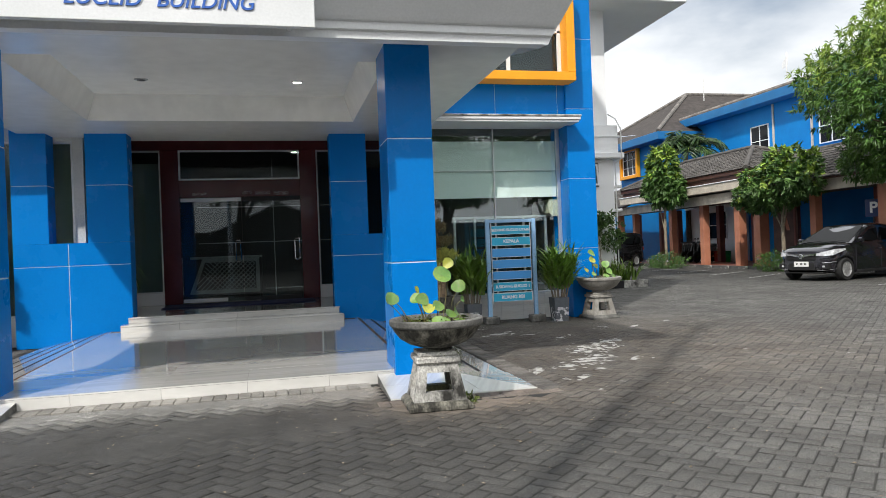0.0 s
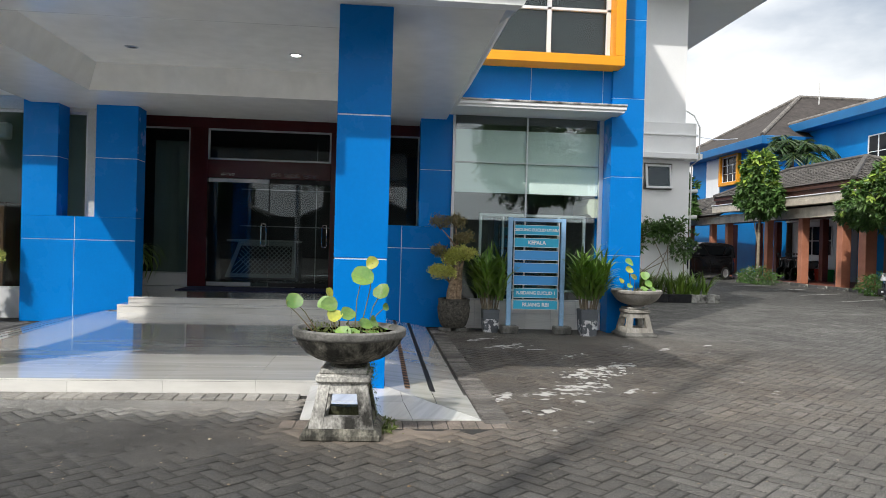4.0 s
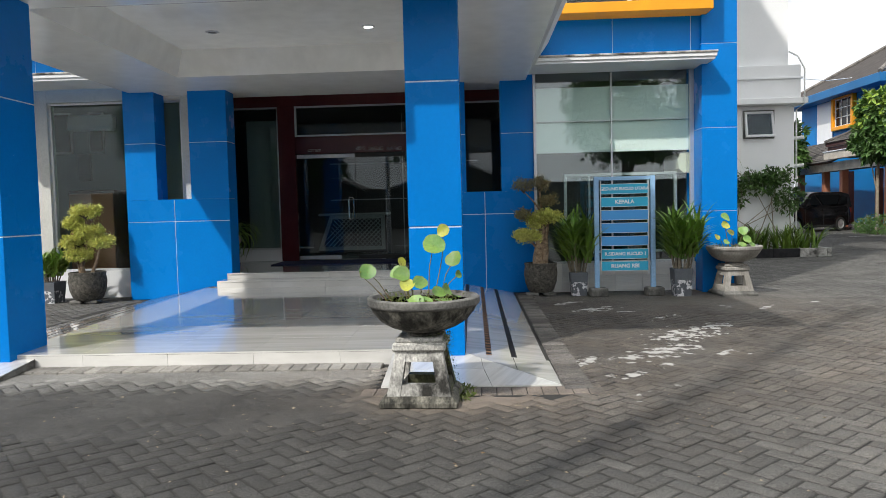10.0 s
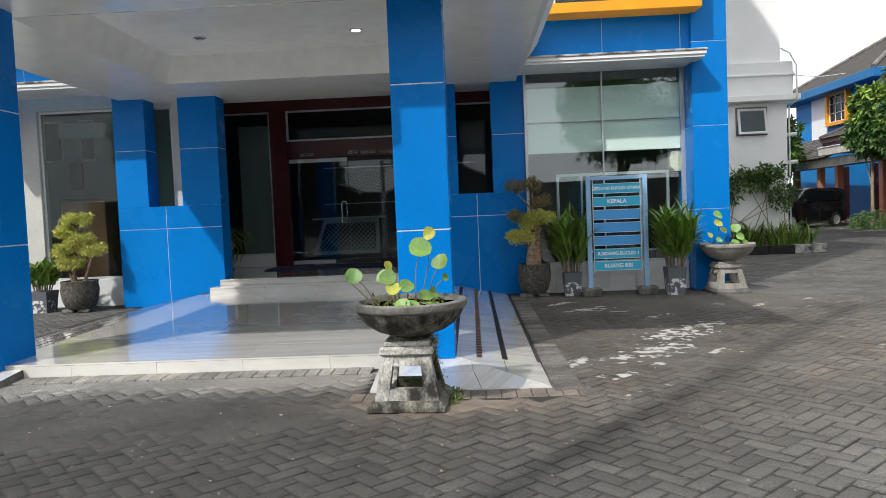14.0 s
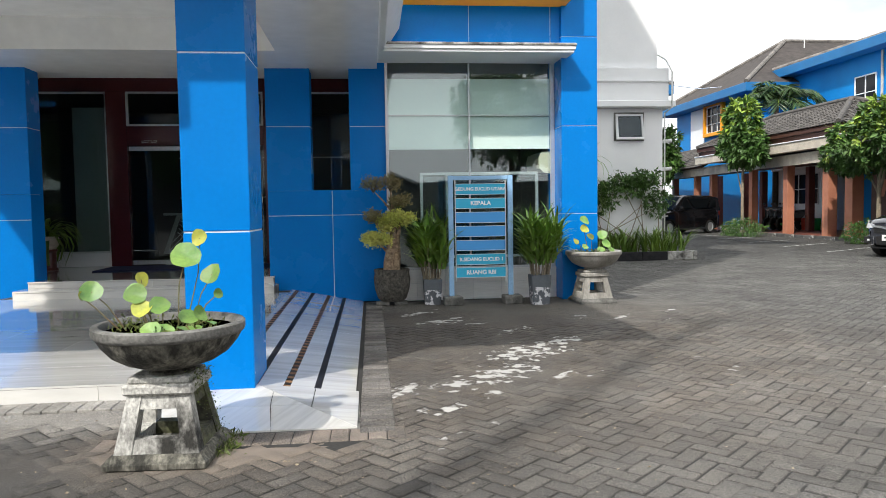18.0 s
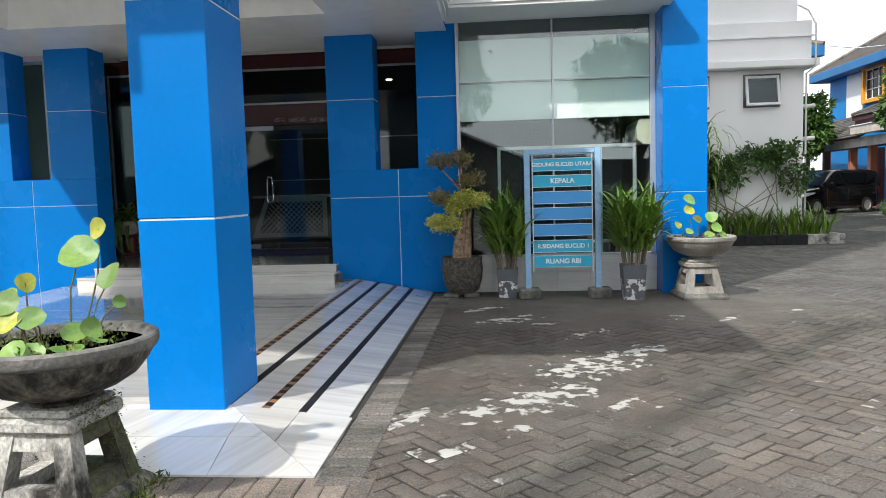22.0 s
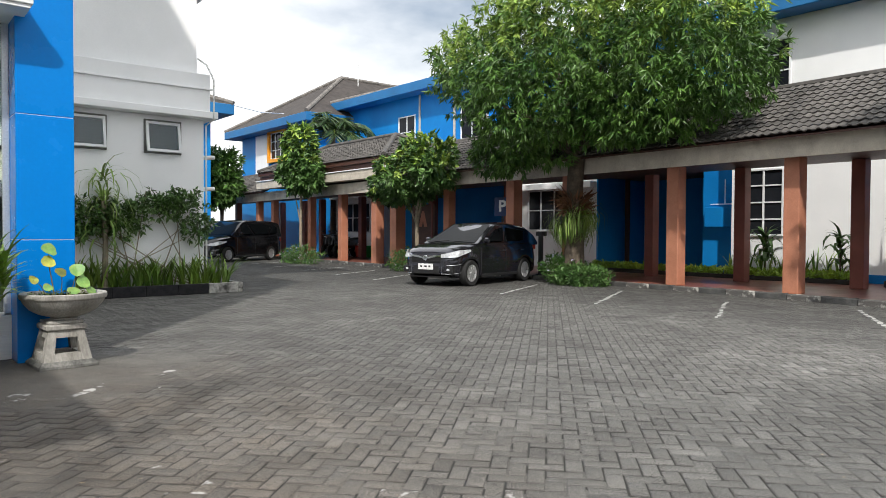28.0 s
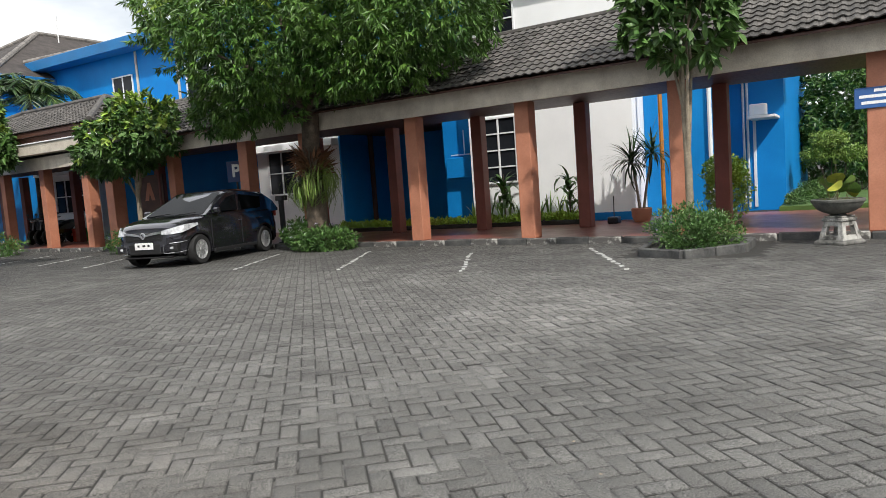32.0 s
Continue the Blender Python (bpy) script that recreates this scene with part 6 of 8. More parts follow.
def tiled(name):
    m = mat(name, (0.062, 0.052, 0.047), (0.034, 0.029, 0.027), 2.5, 0.85, 0.2, 40, fine=0.2)
    N, L = m.node_tree.nodes, m.node_tree.links
    w = N.new("ShaderNodeTexWave")
    w.wave_type, w.bands_direction, w.wave_profile = "BANDS", "Z", "SAW"
    w.inputs["Scale"].default_value, w.inputs["Distortion"].default_value = 1.7, 0.3
    tc = N.new("ShaderNodeTexCoord")
    L.new(tc.outputs["Object"], w.inputs["Vector"])
    bp = N.new("ShaderNodeBump")
    bp.inputs["Strength"].default_value, bp.inputs["Distance"].default_value = 0.9, 0.06
    L.new(w.outputs["Fac"], bp.inputs["Height"])
    L.new(bp.outputs["Normal"], N["Principled BSDF"].inputs["Normal"])
    return m


TILED = tiled("far_roof_tiles")
fascia_roof("roof_block", 21.9, 13.0, 33, 37.0, 8.0, 0.75, 1.9, "hip roof of grey tiles with blue eaves")
fascia_roof("roof_white_block", WX, 8.55, 26, 12.9, 6.76, 0.7, 1.6, "grey hip roof with blue eaves over the white block")
# far house with the yellow framed window
hs = struct("wall_far_house", MB().box(19.8, 37.3, 0, 30, 46.5, 7.2), BLUEPAINT, "blue far house wall", "wall")
part("white_bay", MB().box(19.74, 42.6, 4.2, 19.799, 44.4, 7.1, 0.01), WALLW, hs, "white painted wall bay")
fascia_roof("roof_far_house", 19.8, 37.3, 45, 46.5, 7.2, 0.85, 3.35, "far grey hip roof with blue eaves")
yw = barred_window("window_13", 40.3, 42.2, 5.5, 7.05, 19.75, 3, 3, "far window with white bars in a thick yellow frame")
f = MB()
for q in ((40.1, 42.4, 5.3, 5.5), (40.1, 42.4, 7.05, 7.19), (40.1, 40.3, 5.5, 7.05), (42.2, 42.4, 5.5, 7.05)):
    f.box(19.55, q[0], q[2], 19.79, q[1], q[3], 0.01)
part("surround", f, YELLOW, yw, "yellow surround")
# eaves seen past the annex, cable
struct("wall_rear_block", MB().box(6.8, 34.8, 0, 13.2, 46, 6.6), BLUEPAINT, "blue rear block beyond the annex", "wall")
fascia_roof("roof_rear_block", 6.8, 34.8, 13.2, 46, 6.6, 0.8, 1.6, "rear hip roof with blue eaves")
cb = thing("cable", "thin pale overhead cable between the roofs", "cable")
part("wire", MB().tube([(14.0, 34.05, 6.95), Vector((14.0, 34.05, 6.95)).lerp(Vector((18.95, 39, 7.75)), 0.5) - Vector((0, 0, 0.12)), (18.95, 39, 7.75)], 0.022, 5), SEAL, cb)
fl = thing("roof_flag", "small pale flag on a thin pole at the roof ridge", "flag", (27.0, 35.5, 10.0))
part("pole", MB().tube([(0, 0, 0), (0.05, 0.08, 2.1)], 0.03, 6), DOWN, fl)
part("cloth", MB().prism([(0.0, 1.35), (0.0, 1.95), (0.22, 1.75), (0.45, 1.6), (0.5, 1.2), (0.25, 1.25)], 0.06, 0.07, "x"), WHITE, fl)
ma = thing("roof_mast", "thin grey aerial mast on the far roof", "aerial", (24.0, 39.35, 10.0))
part("mast", MB().tube([(0, 0, 0), (0, 0, 1.4)], 0.028, 6), DOWN, ma)

# hip roofed porch of the arcade
hp = tagged(new("roof_porch"), "projecting hip roof of grey-brown clay tiles over the arcade porch", "roof", kind="structure")
e0, e1, ya, yb, hz = 14.75, 20.2, 23.2, 33.2, 3.86
rg = (17.1, 25.8, 30.9, 5.0)
E = [Vector((e0, ya, hz)), Vector((e1, ya, hz)), Vector((e1, yb, hz)), Vector((e0, yb, hz)), Vector((rg[0], rg[1], rg[3])), Vector((rg[0], rg[2], rg[3]))]
part("deck", MB().add([v - Vector((0, 0, 0.03)) for v in E], [(0, 1, 4), (1, 2, 5, 4), (2, 3, 5), (3, 0, 4, 5), (3, 2, 1, 0)]), BROWN, hp)


def hip_tiles(a, b, c, d, seed):
    """Tiles over the quad a b (eave) c d (head)."""
    r = random.Random(seed)
    ux, up, nn = slope_frame(b - a, (d - a) - (b - a).normalized() * (d - a).dot((b - a).normalized()))
    H = (d - a).dot(up)
    mb = MB()
    W = (b - a).length
    l1, r1 = (d - a).dot(ux), (c - a).dot(ux)
    for j in range(int(H / TL) + 1):
        v = j * TL
        u, hi_ = l1 * v / H, W + (r1 - W) * v / H
        while u < hi_ - 0.08:
            mb.add(*tile_faces(a + ux * u + up * v + nn * r.uniform(-0.004, 0.006), ux, up, nn, 0, min(TL, H - v)))
            u += TW
    return mb


part("tiles", hip_tiles(E[3], E[0], E[4], E[5], 7), TILE, hp, kind="stuff")
part("tiles", hip_tiles(E[0], E[1], E[4], E[4], 8), TILE, hp, kind="stuff")
for p, q in ((0, 4), (3, 5), (4, 5), (1, 4)):
    part("ridge", MB().tube([E[p] + Vector((0, 0, .05)), E[q] + Vector((0, 0, .06))], 0.09, 8), TILE, hp, smooth=True)
part("eaves_board", MB().box(e0 + 0.02, ya + 0.02, hz - 0.16, e0 + 0.09, yb, hz - 0.03, 0.006).box(e0 + 0.09, ya + 0.02, hz - 0.16, e1, ya + 0.09, hz - 0.03, 0.006), BROWN, hp, "dark timber eaves board")
part("eaves_board", MB().box(e0 + 0.12, ya + 0.12, 3.5, e0 + 0.19, yb, hz - 0.161, 0.006).box(e0 + 0.19, ya + 0.12, 3.5, e1, ya + 0.19, hz - 0.161, 0.006), BROWN, hp, "dark timber eaves board")
part("ring_beam", MB().box(e0 - 0.02, ya - 0.12, 3.13, e0 + 0.3, yb + 0.1, 3.46, 0.01).box(e0 + 0.3, ya - 0.12, 3.13, e1, ya + 0.2, 3.46, 0.01), BEAM, hp, "pale weathered concrete ring beam")
part("white_edge", MB().box(e0 - 0.06, ya - 0.16, 3.461, e0 + 0.11, yb + 0.12, 3.50, 0.008), WHITE, hp, "white painted top edge")
part("porch_soffit", MB().box(e0 + 0.3, ya + 0.2, 3.2, e1, yb, 3.24), BROWN, hp)

# ---- parking bay lines (worn paint in short dashes) ----
rl = random.Random(41)
PAINT = mat("worn_white_line", (0.52, 0.52, 0.50), (0.20, 0.20, 0.19), 14, 0.85, 0.2, lo=0.48, hi=0.62)
for (xa, ya_, xb, yb_) in ((10.87, 6.39, 13.6, 7.85), (10.66, 8.68, 13.1, 9.85), (10.8, 11.02, 13.6, 12.5), (10.89, 13.44, 13.4, 14.8), (11.15, 18.4, 13.3, 19.7), (11.5, 20.9, 13.7, 22.1), (11.8, 23.4, 14.0, 24.5), (12.1, 26.0, 14.2, 27.0), (12.4, 28.6, 14.4, 29.5)):
    ln = tagged(new("parking_line"), "worn dashed white parking bay line on the pavers", "road marking", kind="structure")
    n = 11
    for i in range(n):
        u0, u1 = (i + rl.uniform(0, 0.16)) / n, (i + rl.uniform(0.46, 0.80)) / n
        p, q = Vector((xa, ya_, 0)).lerp(Vector((xb, yb_, 0)), u0), Vector((xa, ya_, 0)).lerp(Vector((xb, yb_, 0)), u1)
        s = (q - p).normalized().cross(Vector((0, 0, 1)))
        p, q = p + s * rl.uniform(-.022, .022), q + s * rl.uniform(-.022, .022)
        s *= rl.uniform(0.022, 0.040)
        u = Vector((0, 0, 0.006))
        w = Vector((0, 0, 0.002))
        part("dash", MB().add([p - s + w, p + s + w, q + s + w, q - s + w, p - s + u, p + s + u, q + s + u, q - s + u], [(3, 2, 1, 0), (4, 5, 6, 7), (0, 1, 5, 4), (1, 2, 6, 5), (2, 3, 7, 6), (3, 0, 4, 7)]), PAINT, ln)

# ---- trees along the arcade ----
ML = [((0, 0, 5.3), (2.9, 3.3, 2.3)), ((-0.5, 2.6, 5.4), (2.0, 2.0, 1.6)), ((-0.4, -2.4, 4.7), (1.9, 2.1, 1.3)), ((-1.6, 0.6, 4.3), (1.5, 1.8, 1.1)), ((0.4, 0.8, 6.9), (2.2, 2.5, 1.5)), ((-0.8, 1.5, 3.5), (0.9, 1.0, 0.75)), ((-0.9, -1.2, 3.9), (1.2, 1.5, 0.8)), ((0.6, -1.4, 6.2), (2.0, 2.2, 1.4)), ((-0.3, 4.2, 5.9), (1.2, 1.1, 0.9)), ((-0.7, -2.0, 3.7), (1.2, 1.5, 0.7)), ((-0.9, 0.6, 3.35), (1.0, 1.2, 0.6)), ((-0.6, -3.2, 4.3), (1.1, 1.2, 0.8)), ((-0.9, 1.9, 3.15), (0.55, 0.75, 0.5)), ((-0.95, 1.3, 2.85), (0.4, 0.5, 0.35))]
ML = [((c[0], c[1] - (0.0 if c[1] > 0.5 and c[2] < 3.6 else 0.7), c[2]), r_) for c, r_ in ML]
mango = tree("mango_tree", "large mango tree with a dense drooping crown and fern-clad trunk", (14.4, 14.5, 0.05),
             [((0, 0, 0), 0.36), ((0.0, 0, 0.5), 0.25), ((0.03, 0.02, 1.4), 0.21), ((0.0, 0.0, 2.3), 0.20), ((-0.05, -0.1, 3.1), 0.19), ((-0.05, -0.1, 3.7), 0.17)], 10, ML, 6400, 11, 0.21, 0.05, 0.7, LEAF_MANGO, BARK, 41, LEAF_YOUNG, 0.34)
fn = thing("tree_fern", "fern with hanging green straps and dry brown crown on the trunk", "fern", (14.4, 14.5, 0.05))
r5 = np.random.default_rng(5)
ring5 = [(0.24 * math.cos(k * 0.7), 0.27 * math.sin(k * 0.7), 1.22 + 0.055 * k % 0.5) for k in range(30)]
blades("fronds", ring5, 0.66, 0.036, LEAF_FERN, fn, 5, 1.0, 13, 1.0)
n6 = 260
an6 = r5.uniform(0, 2 * math.pi, n6)
b6 = np.stack([0.2 * np.cos(an6), 0.2 * np.sin(an6), r5.uniform(1.65, 2.05, n6)], 1)
h6 = np.stack([np.cos(an6), np.sin(an6), r5.normal(0.45, .5, n6)], 1)
part("dry_fronds", leaf_mesh("dry_fronds", b6, h6, r5.uniform(0.2, 0.5, n6), r5.uniform(0.03, 0.07, n6), LEAF_DRY), LEAF_DRY, fn, kind="stuff")
tree("small_tree", "slender young tree with a narrow leafy crown at the kerb", (14.15, 28.0, 0), [((0, 0, 0), 0.07), ((0, 0, 1.5), 0.06), ((0.02, 0, 3.0), 0.05)], 5,
     [((0, 0, 3.6), (0.8, 0.95, 0.9)), ((0, 0.1, 4.6), (0.65, 0.75, 0.8)), ((0.1, -0.5, 3.2), (0.5, 0.6, 0.4))], 480, 9, 0.30, 0.11, 0.5, LEAF_TREE, BARKP, 51, LEAF_YOUNG, 0.15)
tree("small_tree", "young tree with a wide light green crown beside the parking bays", (14.6, 21.1, 0), [((0, 0, 0), 0.08), ((0, 0, 1.45), 0.062), ((0.0, 0, 1.95), 0.055)], 6,
     [((0, 0, 3.05), (1.4, 1.5, 0.75)), ((0, -0.5, 3.7), (0.9, 0.9, 0.6)), ((-0.2, -1.3, 3.1), (0.8, 0.8, 0.55)), ((0, 1.3, 2.7), (0.8, 0.75, 0.5)), ((-0.2, 0.2, 2.5), (0.7, 0.6, 0.4))], 900, 9, 0.23, 0.095, 0.45, LEAF_TREE, BARKP, 61, LEAF_YOUNG, 0.18)
tree("small_tree", "slim forked tree with large drooping leaves in a planted island", (13.2, 6.1, 0.1), [((0, 0, 0), 0.062), ((0.0, 0, 1.1), 0.055), ((0, 0.02, 1.95), 0.05)], 6,
     [((0, 0, 3.3), (0.75, 0.85, 0.75)), ((0, 0.25, 4.1), (0.8, 0.85, 0.8)), ((0, -0.35, 3.9), (0.7, 0.75, 0.7)), ((0, -0.1, 4.9), (0.6, 0.6, 0.6))], 420, 7, 0.24, 0.11, 0.5, LEAF_TREE, BARKP, 71, LEAF_YOUNG, 0.12)
tree("small_tree", "leafy tree beyond the annex corner", (14.2, 36.0, 0), [((0, 0, 0), 0.1), ((0, 0, 1.3), 0.08), ((0, 0, 2.4), 0.07)], 5, [((0, 0, 3.5), (0.9, 1.0, 1.0)), ((0.1, 0, 4.4), (0.8, 0.8, 0.8)), ((-0.4, 0, 3.0), (0.7, 0.7, 0.6))], 420, 9, 0.34, 0.13, 0.35, LEAF_DARK, BARK, 81)
pm = thing("palm", "feathery palm in front of the blue upper storey", "palm", (18.9, 33.6, 0))
part("trunk", MB().tube([(0, 0, 0), (0, 0, 3), (0, 0, 6.0)], [0.16, 0.13, 0.11], 10), BARK, pm, smooth=True)
pr = random.Random(8)
for i in range(27):
    a, L = i * 2.4, pr.uniform(2.3, 3.2)
    d = Vector((math.cos(a), math.sin(a), 0))
    el = pr.uniform(0.2, 1.3)
    spine = [Vector((0, 0, 6.0)) + d * (L * u * math.cos(el) * (1 - 0.15 * u)) + Vector((0, 0, L * (u * math.sin(el) - 0.62 * u * u))) for u in np.linspace(0, 1, 9)]
    fr = part("frond", MB().tube(spine, [0.02, .018, .016, .014, .012, .01, .008, .006, .004], 5), LEAF_BLADE, pm)
    bs, hs_ = [], []
    for k in range(1, 9):
        for s in (-1, 1):
            for q in (0, .33, .66):
                p = spine[k - 1].lerp(spine[k], q)
                tdir = (spine[k] - spine[k - 1]).normalized()
                bs.append(p)
                hs_.append(tdir.cross(Vector((0, 0, 1))) * s + tdir * 0.6 + Vector((0, 0, -0.35)))
    part("leaf_comb", leaf_mesh("leaf_comb", np.array(bs), np.array(hs_), np.full(len(bs), 0.8), np.full(len(bs), 0.078), LEAF_PALM), LEAF_PALM, fr, kind="stuff")

DARKM = mat("black_painted_metal", (0.012, 0.012, 0.013), (0.02, 0.02, 0.021), 6, 0.5, 0.1)

# ---- shrubs, beds, lawn ----
FLW = mat("pale_violet_flowers", (0.4, 0.36, 0.55), (0.5, 0.45, 0.6), 3, 0.6, 0)
shrub("flower_shrub", "low shrub with pale violet flowers at the kerb", (14.0, 27.6, 0), [((0, 0, 0.3), (0.6, 1.1, 0.42)), ((0, 0.9, 0.25), (0.5, 0.6, 0.35))], 520, 6, 0.10, 0.035, LEAF_DARK, 91, flowers=(FLW, 60), group="kerb shrubs")
shrub("flower_shrub", "low dark shrub under the young tree", (14.3, 21.3, 0), [((0, 0, 0.3), (0.5, 0.7, 0.4))], 300, 6, 0.10, 0.035, LEAF_DARK, 92, flowers=(FLW, 30), group="kerb shrubs")
shrub("flower_shrub", "low flowering shrub round the mango trunk", (14.3, 14.95, 0.05), [((0, 0, 0.3), (0.42, 0.5, 0.38)), ((0.1, -0.4, 0.28), (0.45, 0.4, 0.32))], 420, 6, 0.11, 0.04, LEAF_DARK, 93, flowers=(FLW, 60), group="kerb shrubs")
shrub("ground_cover", "bright green ground cover at the foot of the mango tree", (14.05, 14.0, 0.05), [((0, 0, 0.15), (0.55, 0.8, 0.28))], 420, 6, 0.11, 0.05, LEAF_TREE, 94, group="kerb shrubs")
isl = struct("planted_island", MB().prism([(11.95, 5.96), (12.3, 6.62), (13.5, 6.7), (13.6, 5.3), (12.7, 5.3)], -0.02, 0.06, "z"), SOIL, "small kerbed planting island at the bay end", "planter")
edge = [(11.95, 5.96), (12.3, 6.62), (13.5, 6.7), (13.6, 5.3), (12.7, 5.3)]
for a, b in zip(edge, edge[1:] + edge[:1]):
    L = math.dist(a, b)
    n = max(1, round(L / 0.5))
    for i in range(n):
        p = Vector((*a, 0)).lerp(Vector((*b, 0)), i / n)
        o = part("kerbstone", MB().box(0.004, -0.05, -0.05, L / n - 0.004, 0.05, 0.12, 0.014), KERBD, isl)
        o.matrix_basis = pose(p.x, p.y, 0, 0, 0, math.degrees(math.atan2(b[1] - a[1], b[0] - a[0])))
shrub("island_shrub", "dense low green shrub filling the planting island", (12.8, 5.98, 0.06), [((-0.35, 0, 0.24), (0.45, 0.45, 0.32)), ((0.2, 0.15, 0.28), (0.5, 0.55, 0.36)), ((0.1, -0.3, 0.22), (0.5, 0.4, 0.3))], 1100, 6, 0.07, 0.024, LEAF_TREE, 95, up=0.6)
shrub("clipped_shrub", "upright clipped yellow-green shrub behind the arcade", (18.3, 6.36, 0.1), [((0, 0, 0.6), (0.45, 0.46, 0.6)), ((0, 0.05, 1.0), (0.42, 0.44, 0.38))], 1100, 6, 0.07, 0.04, LEAF_CROTON, 96)
bed = struct("planting_bed", MB().box(18.0, 9.6, 0.08, 18.98, 17.3, 0.2), SOIL, "narrow planting bed along the block wall", "planter")
gc = thing("bed_plants", "low green hedge and blade plants along the block wall", "plants", (0, 0, 0.2))
tp = np.stack([r5.uniform(18.1, 18.6, 900), r5.uniform(9.65, 17.0, 900), r5.uniform(-0.02, 0.12, 900)], 1)
part("leaves", leaf_mesh("leaves", *rosettes(tp, np.tile((0., 0, 1.), (900, 1)), 5, 0.12, 0.06, 0, 97), LEAF_CROTON), LEAF_CROTON, gc, kind="stuff")
blades("leaf_clump", [(18.6 + 0.02 * (i % 3), 9.8 + 0.27 * i, 0) for i in range(12)], 0.75, 0.05, LEAF_BLADE, gc, 98, 0.2, 6, 0.2)
for (x, y, z, s) in ((18.45, 11.75, 0.2, 1.35), (18.45, 10.0, 0.2, 1.15)):
    cp = thing("broad_leaf_plant", "dark broad-leaved plant in the bed by the white wall", "plant", (x, y, z), group="bed plants")
    part("stem", MB().tube([(0, 0, 0), (0, 0, 0.9 * s)], 0.02, 6), BARK, cp)
    blades("leaves", [(0, 0, 0.35 + 0.12 * k) for k in range(6)], 0.5 * s, 0.13, LEAF_DARK, cp, int(y * 10), 0.7, 5, 0.5)
dc = thing("dracaena", "spiky dark dracaena in a clay pot under the arcade", "potted plant", (18.2, 8.2, 0.1))
part("pot", MB().lathe([(0, 0), (0.17, 0), (0.22, 0.12), (0.23, 0.29), (0.21, 0.31), (0.19, 0.28), (0, 0.27)], 24), TERRA, dc, "clay pot", True)
for dy, h in ((0.13, 1.42), (-0.19, 1.58)):
    part("stem", MB().tube([(0, dy * 0.25, 0.26), (0, dy * 0.7, 0.8), (0.03, dy * 1.5, h)], [0.036, 0.028, 0.024], 8), BARKP, dc, smooth=True)
blades("leaves", [(0.03, 0.2, 1.42), (0.03, -0.28, 1.58), (0.03, -0.28, 1.5), (0.03, 0.2, 1.34)], 0.80, 0.055, LEAF_PALM, dc, 99, 1.25, 40, 0.16)
bc = thing("dust_pan", "upright dark dust pan beside the bed", "dust pan", (17.9, 8.75, 0.1))
part("pan", MB().box(-0.14, -0.12, 0, 0.14, 0.12, 0.15, 0.02), DARK, bc)
part("handle", MB().tube([(0, 0, 0.15), (0.02, 0, 0.62)], 0.012, 6), DARK, bc)
# garden beyond the arcade
struct("lawn", MB().box(20.01, -8, 0.0, 45, 5.55, 0.2), LAWN, "small lawn beyond the arcade", "lawn")
struct("wall_garden_blue", MB().box(20.0, 7.0, 0, 22, 8.54, 6.0), BLUEPAINT, "blue wall of the garden side block", "wall")
gw = bpy.data.objects["wall_garden_blue"]
part("gable", MB().prism([(6.999, 4.35), (6.999, 7.55), (6.32, 6.7), (5.45, 5.6), (4.5, 4.4)], 20.1, 21.9, "x"), BLUEPAINT, gw)
part("bargeboard", MB().prism([(6.999, 7.552), (6.999, 7.85), (4.3, 4.45), (4.5, 4.402)], 19.85, 22.0, "x"), BLUETRIM, gw, "light blue sloping bargeboard")
struct("wall_garden_far", MB().box(22.3, 5.6, 0, 30, 6.99, 6.0), BLUEPAINT, "blue far wall of the garden side block", "wall")
struct("door_canopy", MB().box(21.3, 5.7, 2.33, 22.29, 6.35, 2.4, 0.01), WHITE, "small white door canopy on the garden wall", "canopy")
ac2 = thing("air_conditioner", "white outdoor air conditioning unit above the door canopy", "air conditioner", (21.6, 6.12, 2.4))
part("body", MB().box(-0.12, -0.2, 0, 0.12, 0.2, 0.3, 0.02), WHITE, ac2)
part("grille", MB().box(-0.135, -0.15, 0.04, -0.121, 0.08, 0.26, 0.004), SEAL, ac2)
ORANGE = mat("orange_pipe_paint", (0.50, 0.20, 0.03), (0.40, 0.15, 0.02), 3, 0.5, 0.05)
for x, y in ((18.9, 7.85), (20.0, 6.98)):
    pv = struct("pipe_orange" if x < 19 else "pipe_white", MB().tube([(x - 0.06, y, 0.1), (x - 0.06, y, 5.2)], 0.05, 8), ORANGE if x < 19 else WHITE, "vertical rainwater pipe on the block wall", "pipe", True)
shrub("garden_tree", "dark bushy conifer in the garden beyond", (27.5, 4.0, 0.07), [((0, 0, 2.6), (1.4, 1.6, 2.2)), ((0.5, 2.0, 2.3), (1.2, 1.4, 2.0)), ((0, -2.4, 2.8), (1.5, 1.8, 2.4))], 2400, 8, 0.26, 0.07, LEAF_DARK, 101, "tree")
shrub("garden_tree", "tall dark garden trees beyond the lawn", (32, -1.0, 0.07), [((0, 0, 3.4), (2.0, 3.0, 3.0)), ((0, 4, 3.0), (2.0, 2.5, 2.6)), ((0, -5, 3.0), (2.0, 3.5, 2.8))], 2600, 8, 0.36, 0.10, LEAF_DARK, 102, "tree")
shrub("clipped_ball", "round clipped green bush in the garden", (23.2, 4.55, 0.2), [((0, 0.38, 1.15), (0.42, 0.42, 0.2)), ((0, -0.38, 1.12), (0.42, 0.42, 0.2)), ((0, 0.1, 1.52), (0.42, 0.46, 0.22))], 1000, 6, 0.07, 0.04, LEAF_FERN, 103)
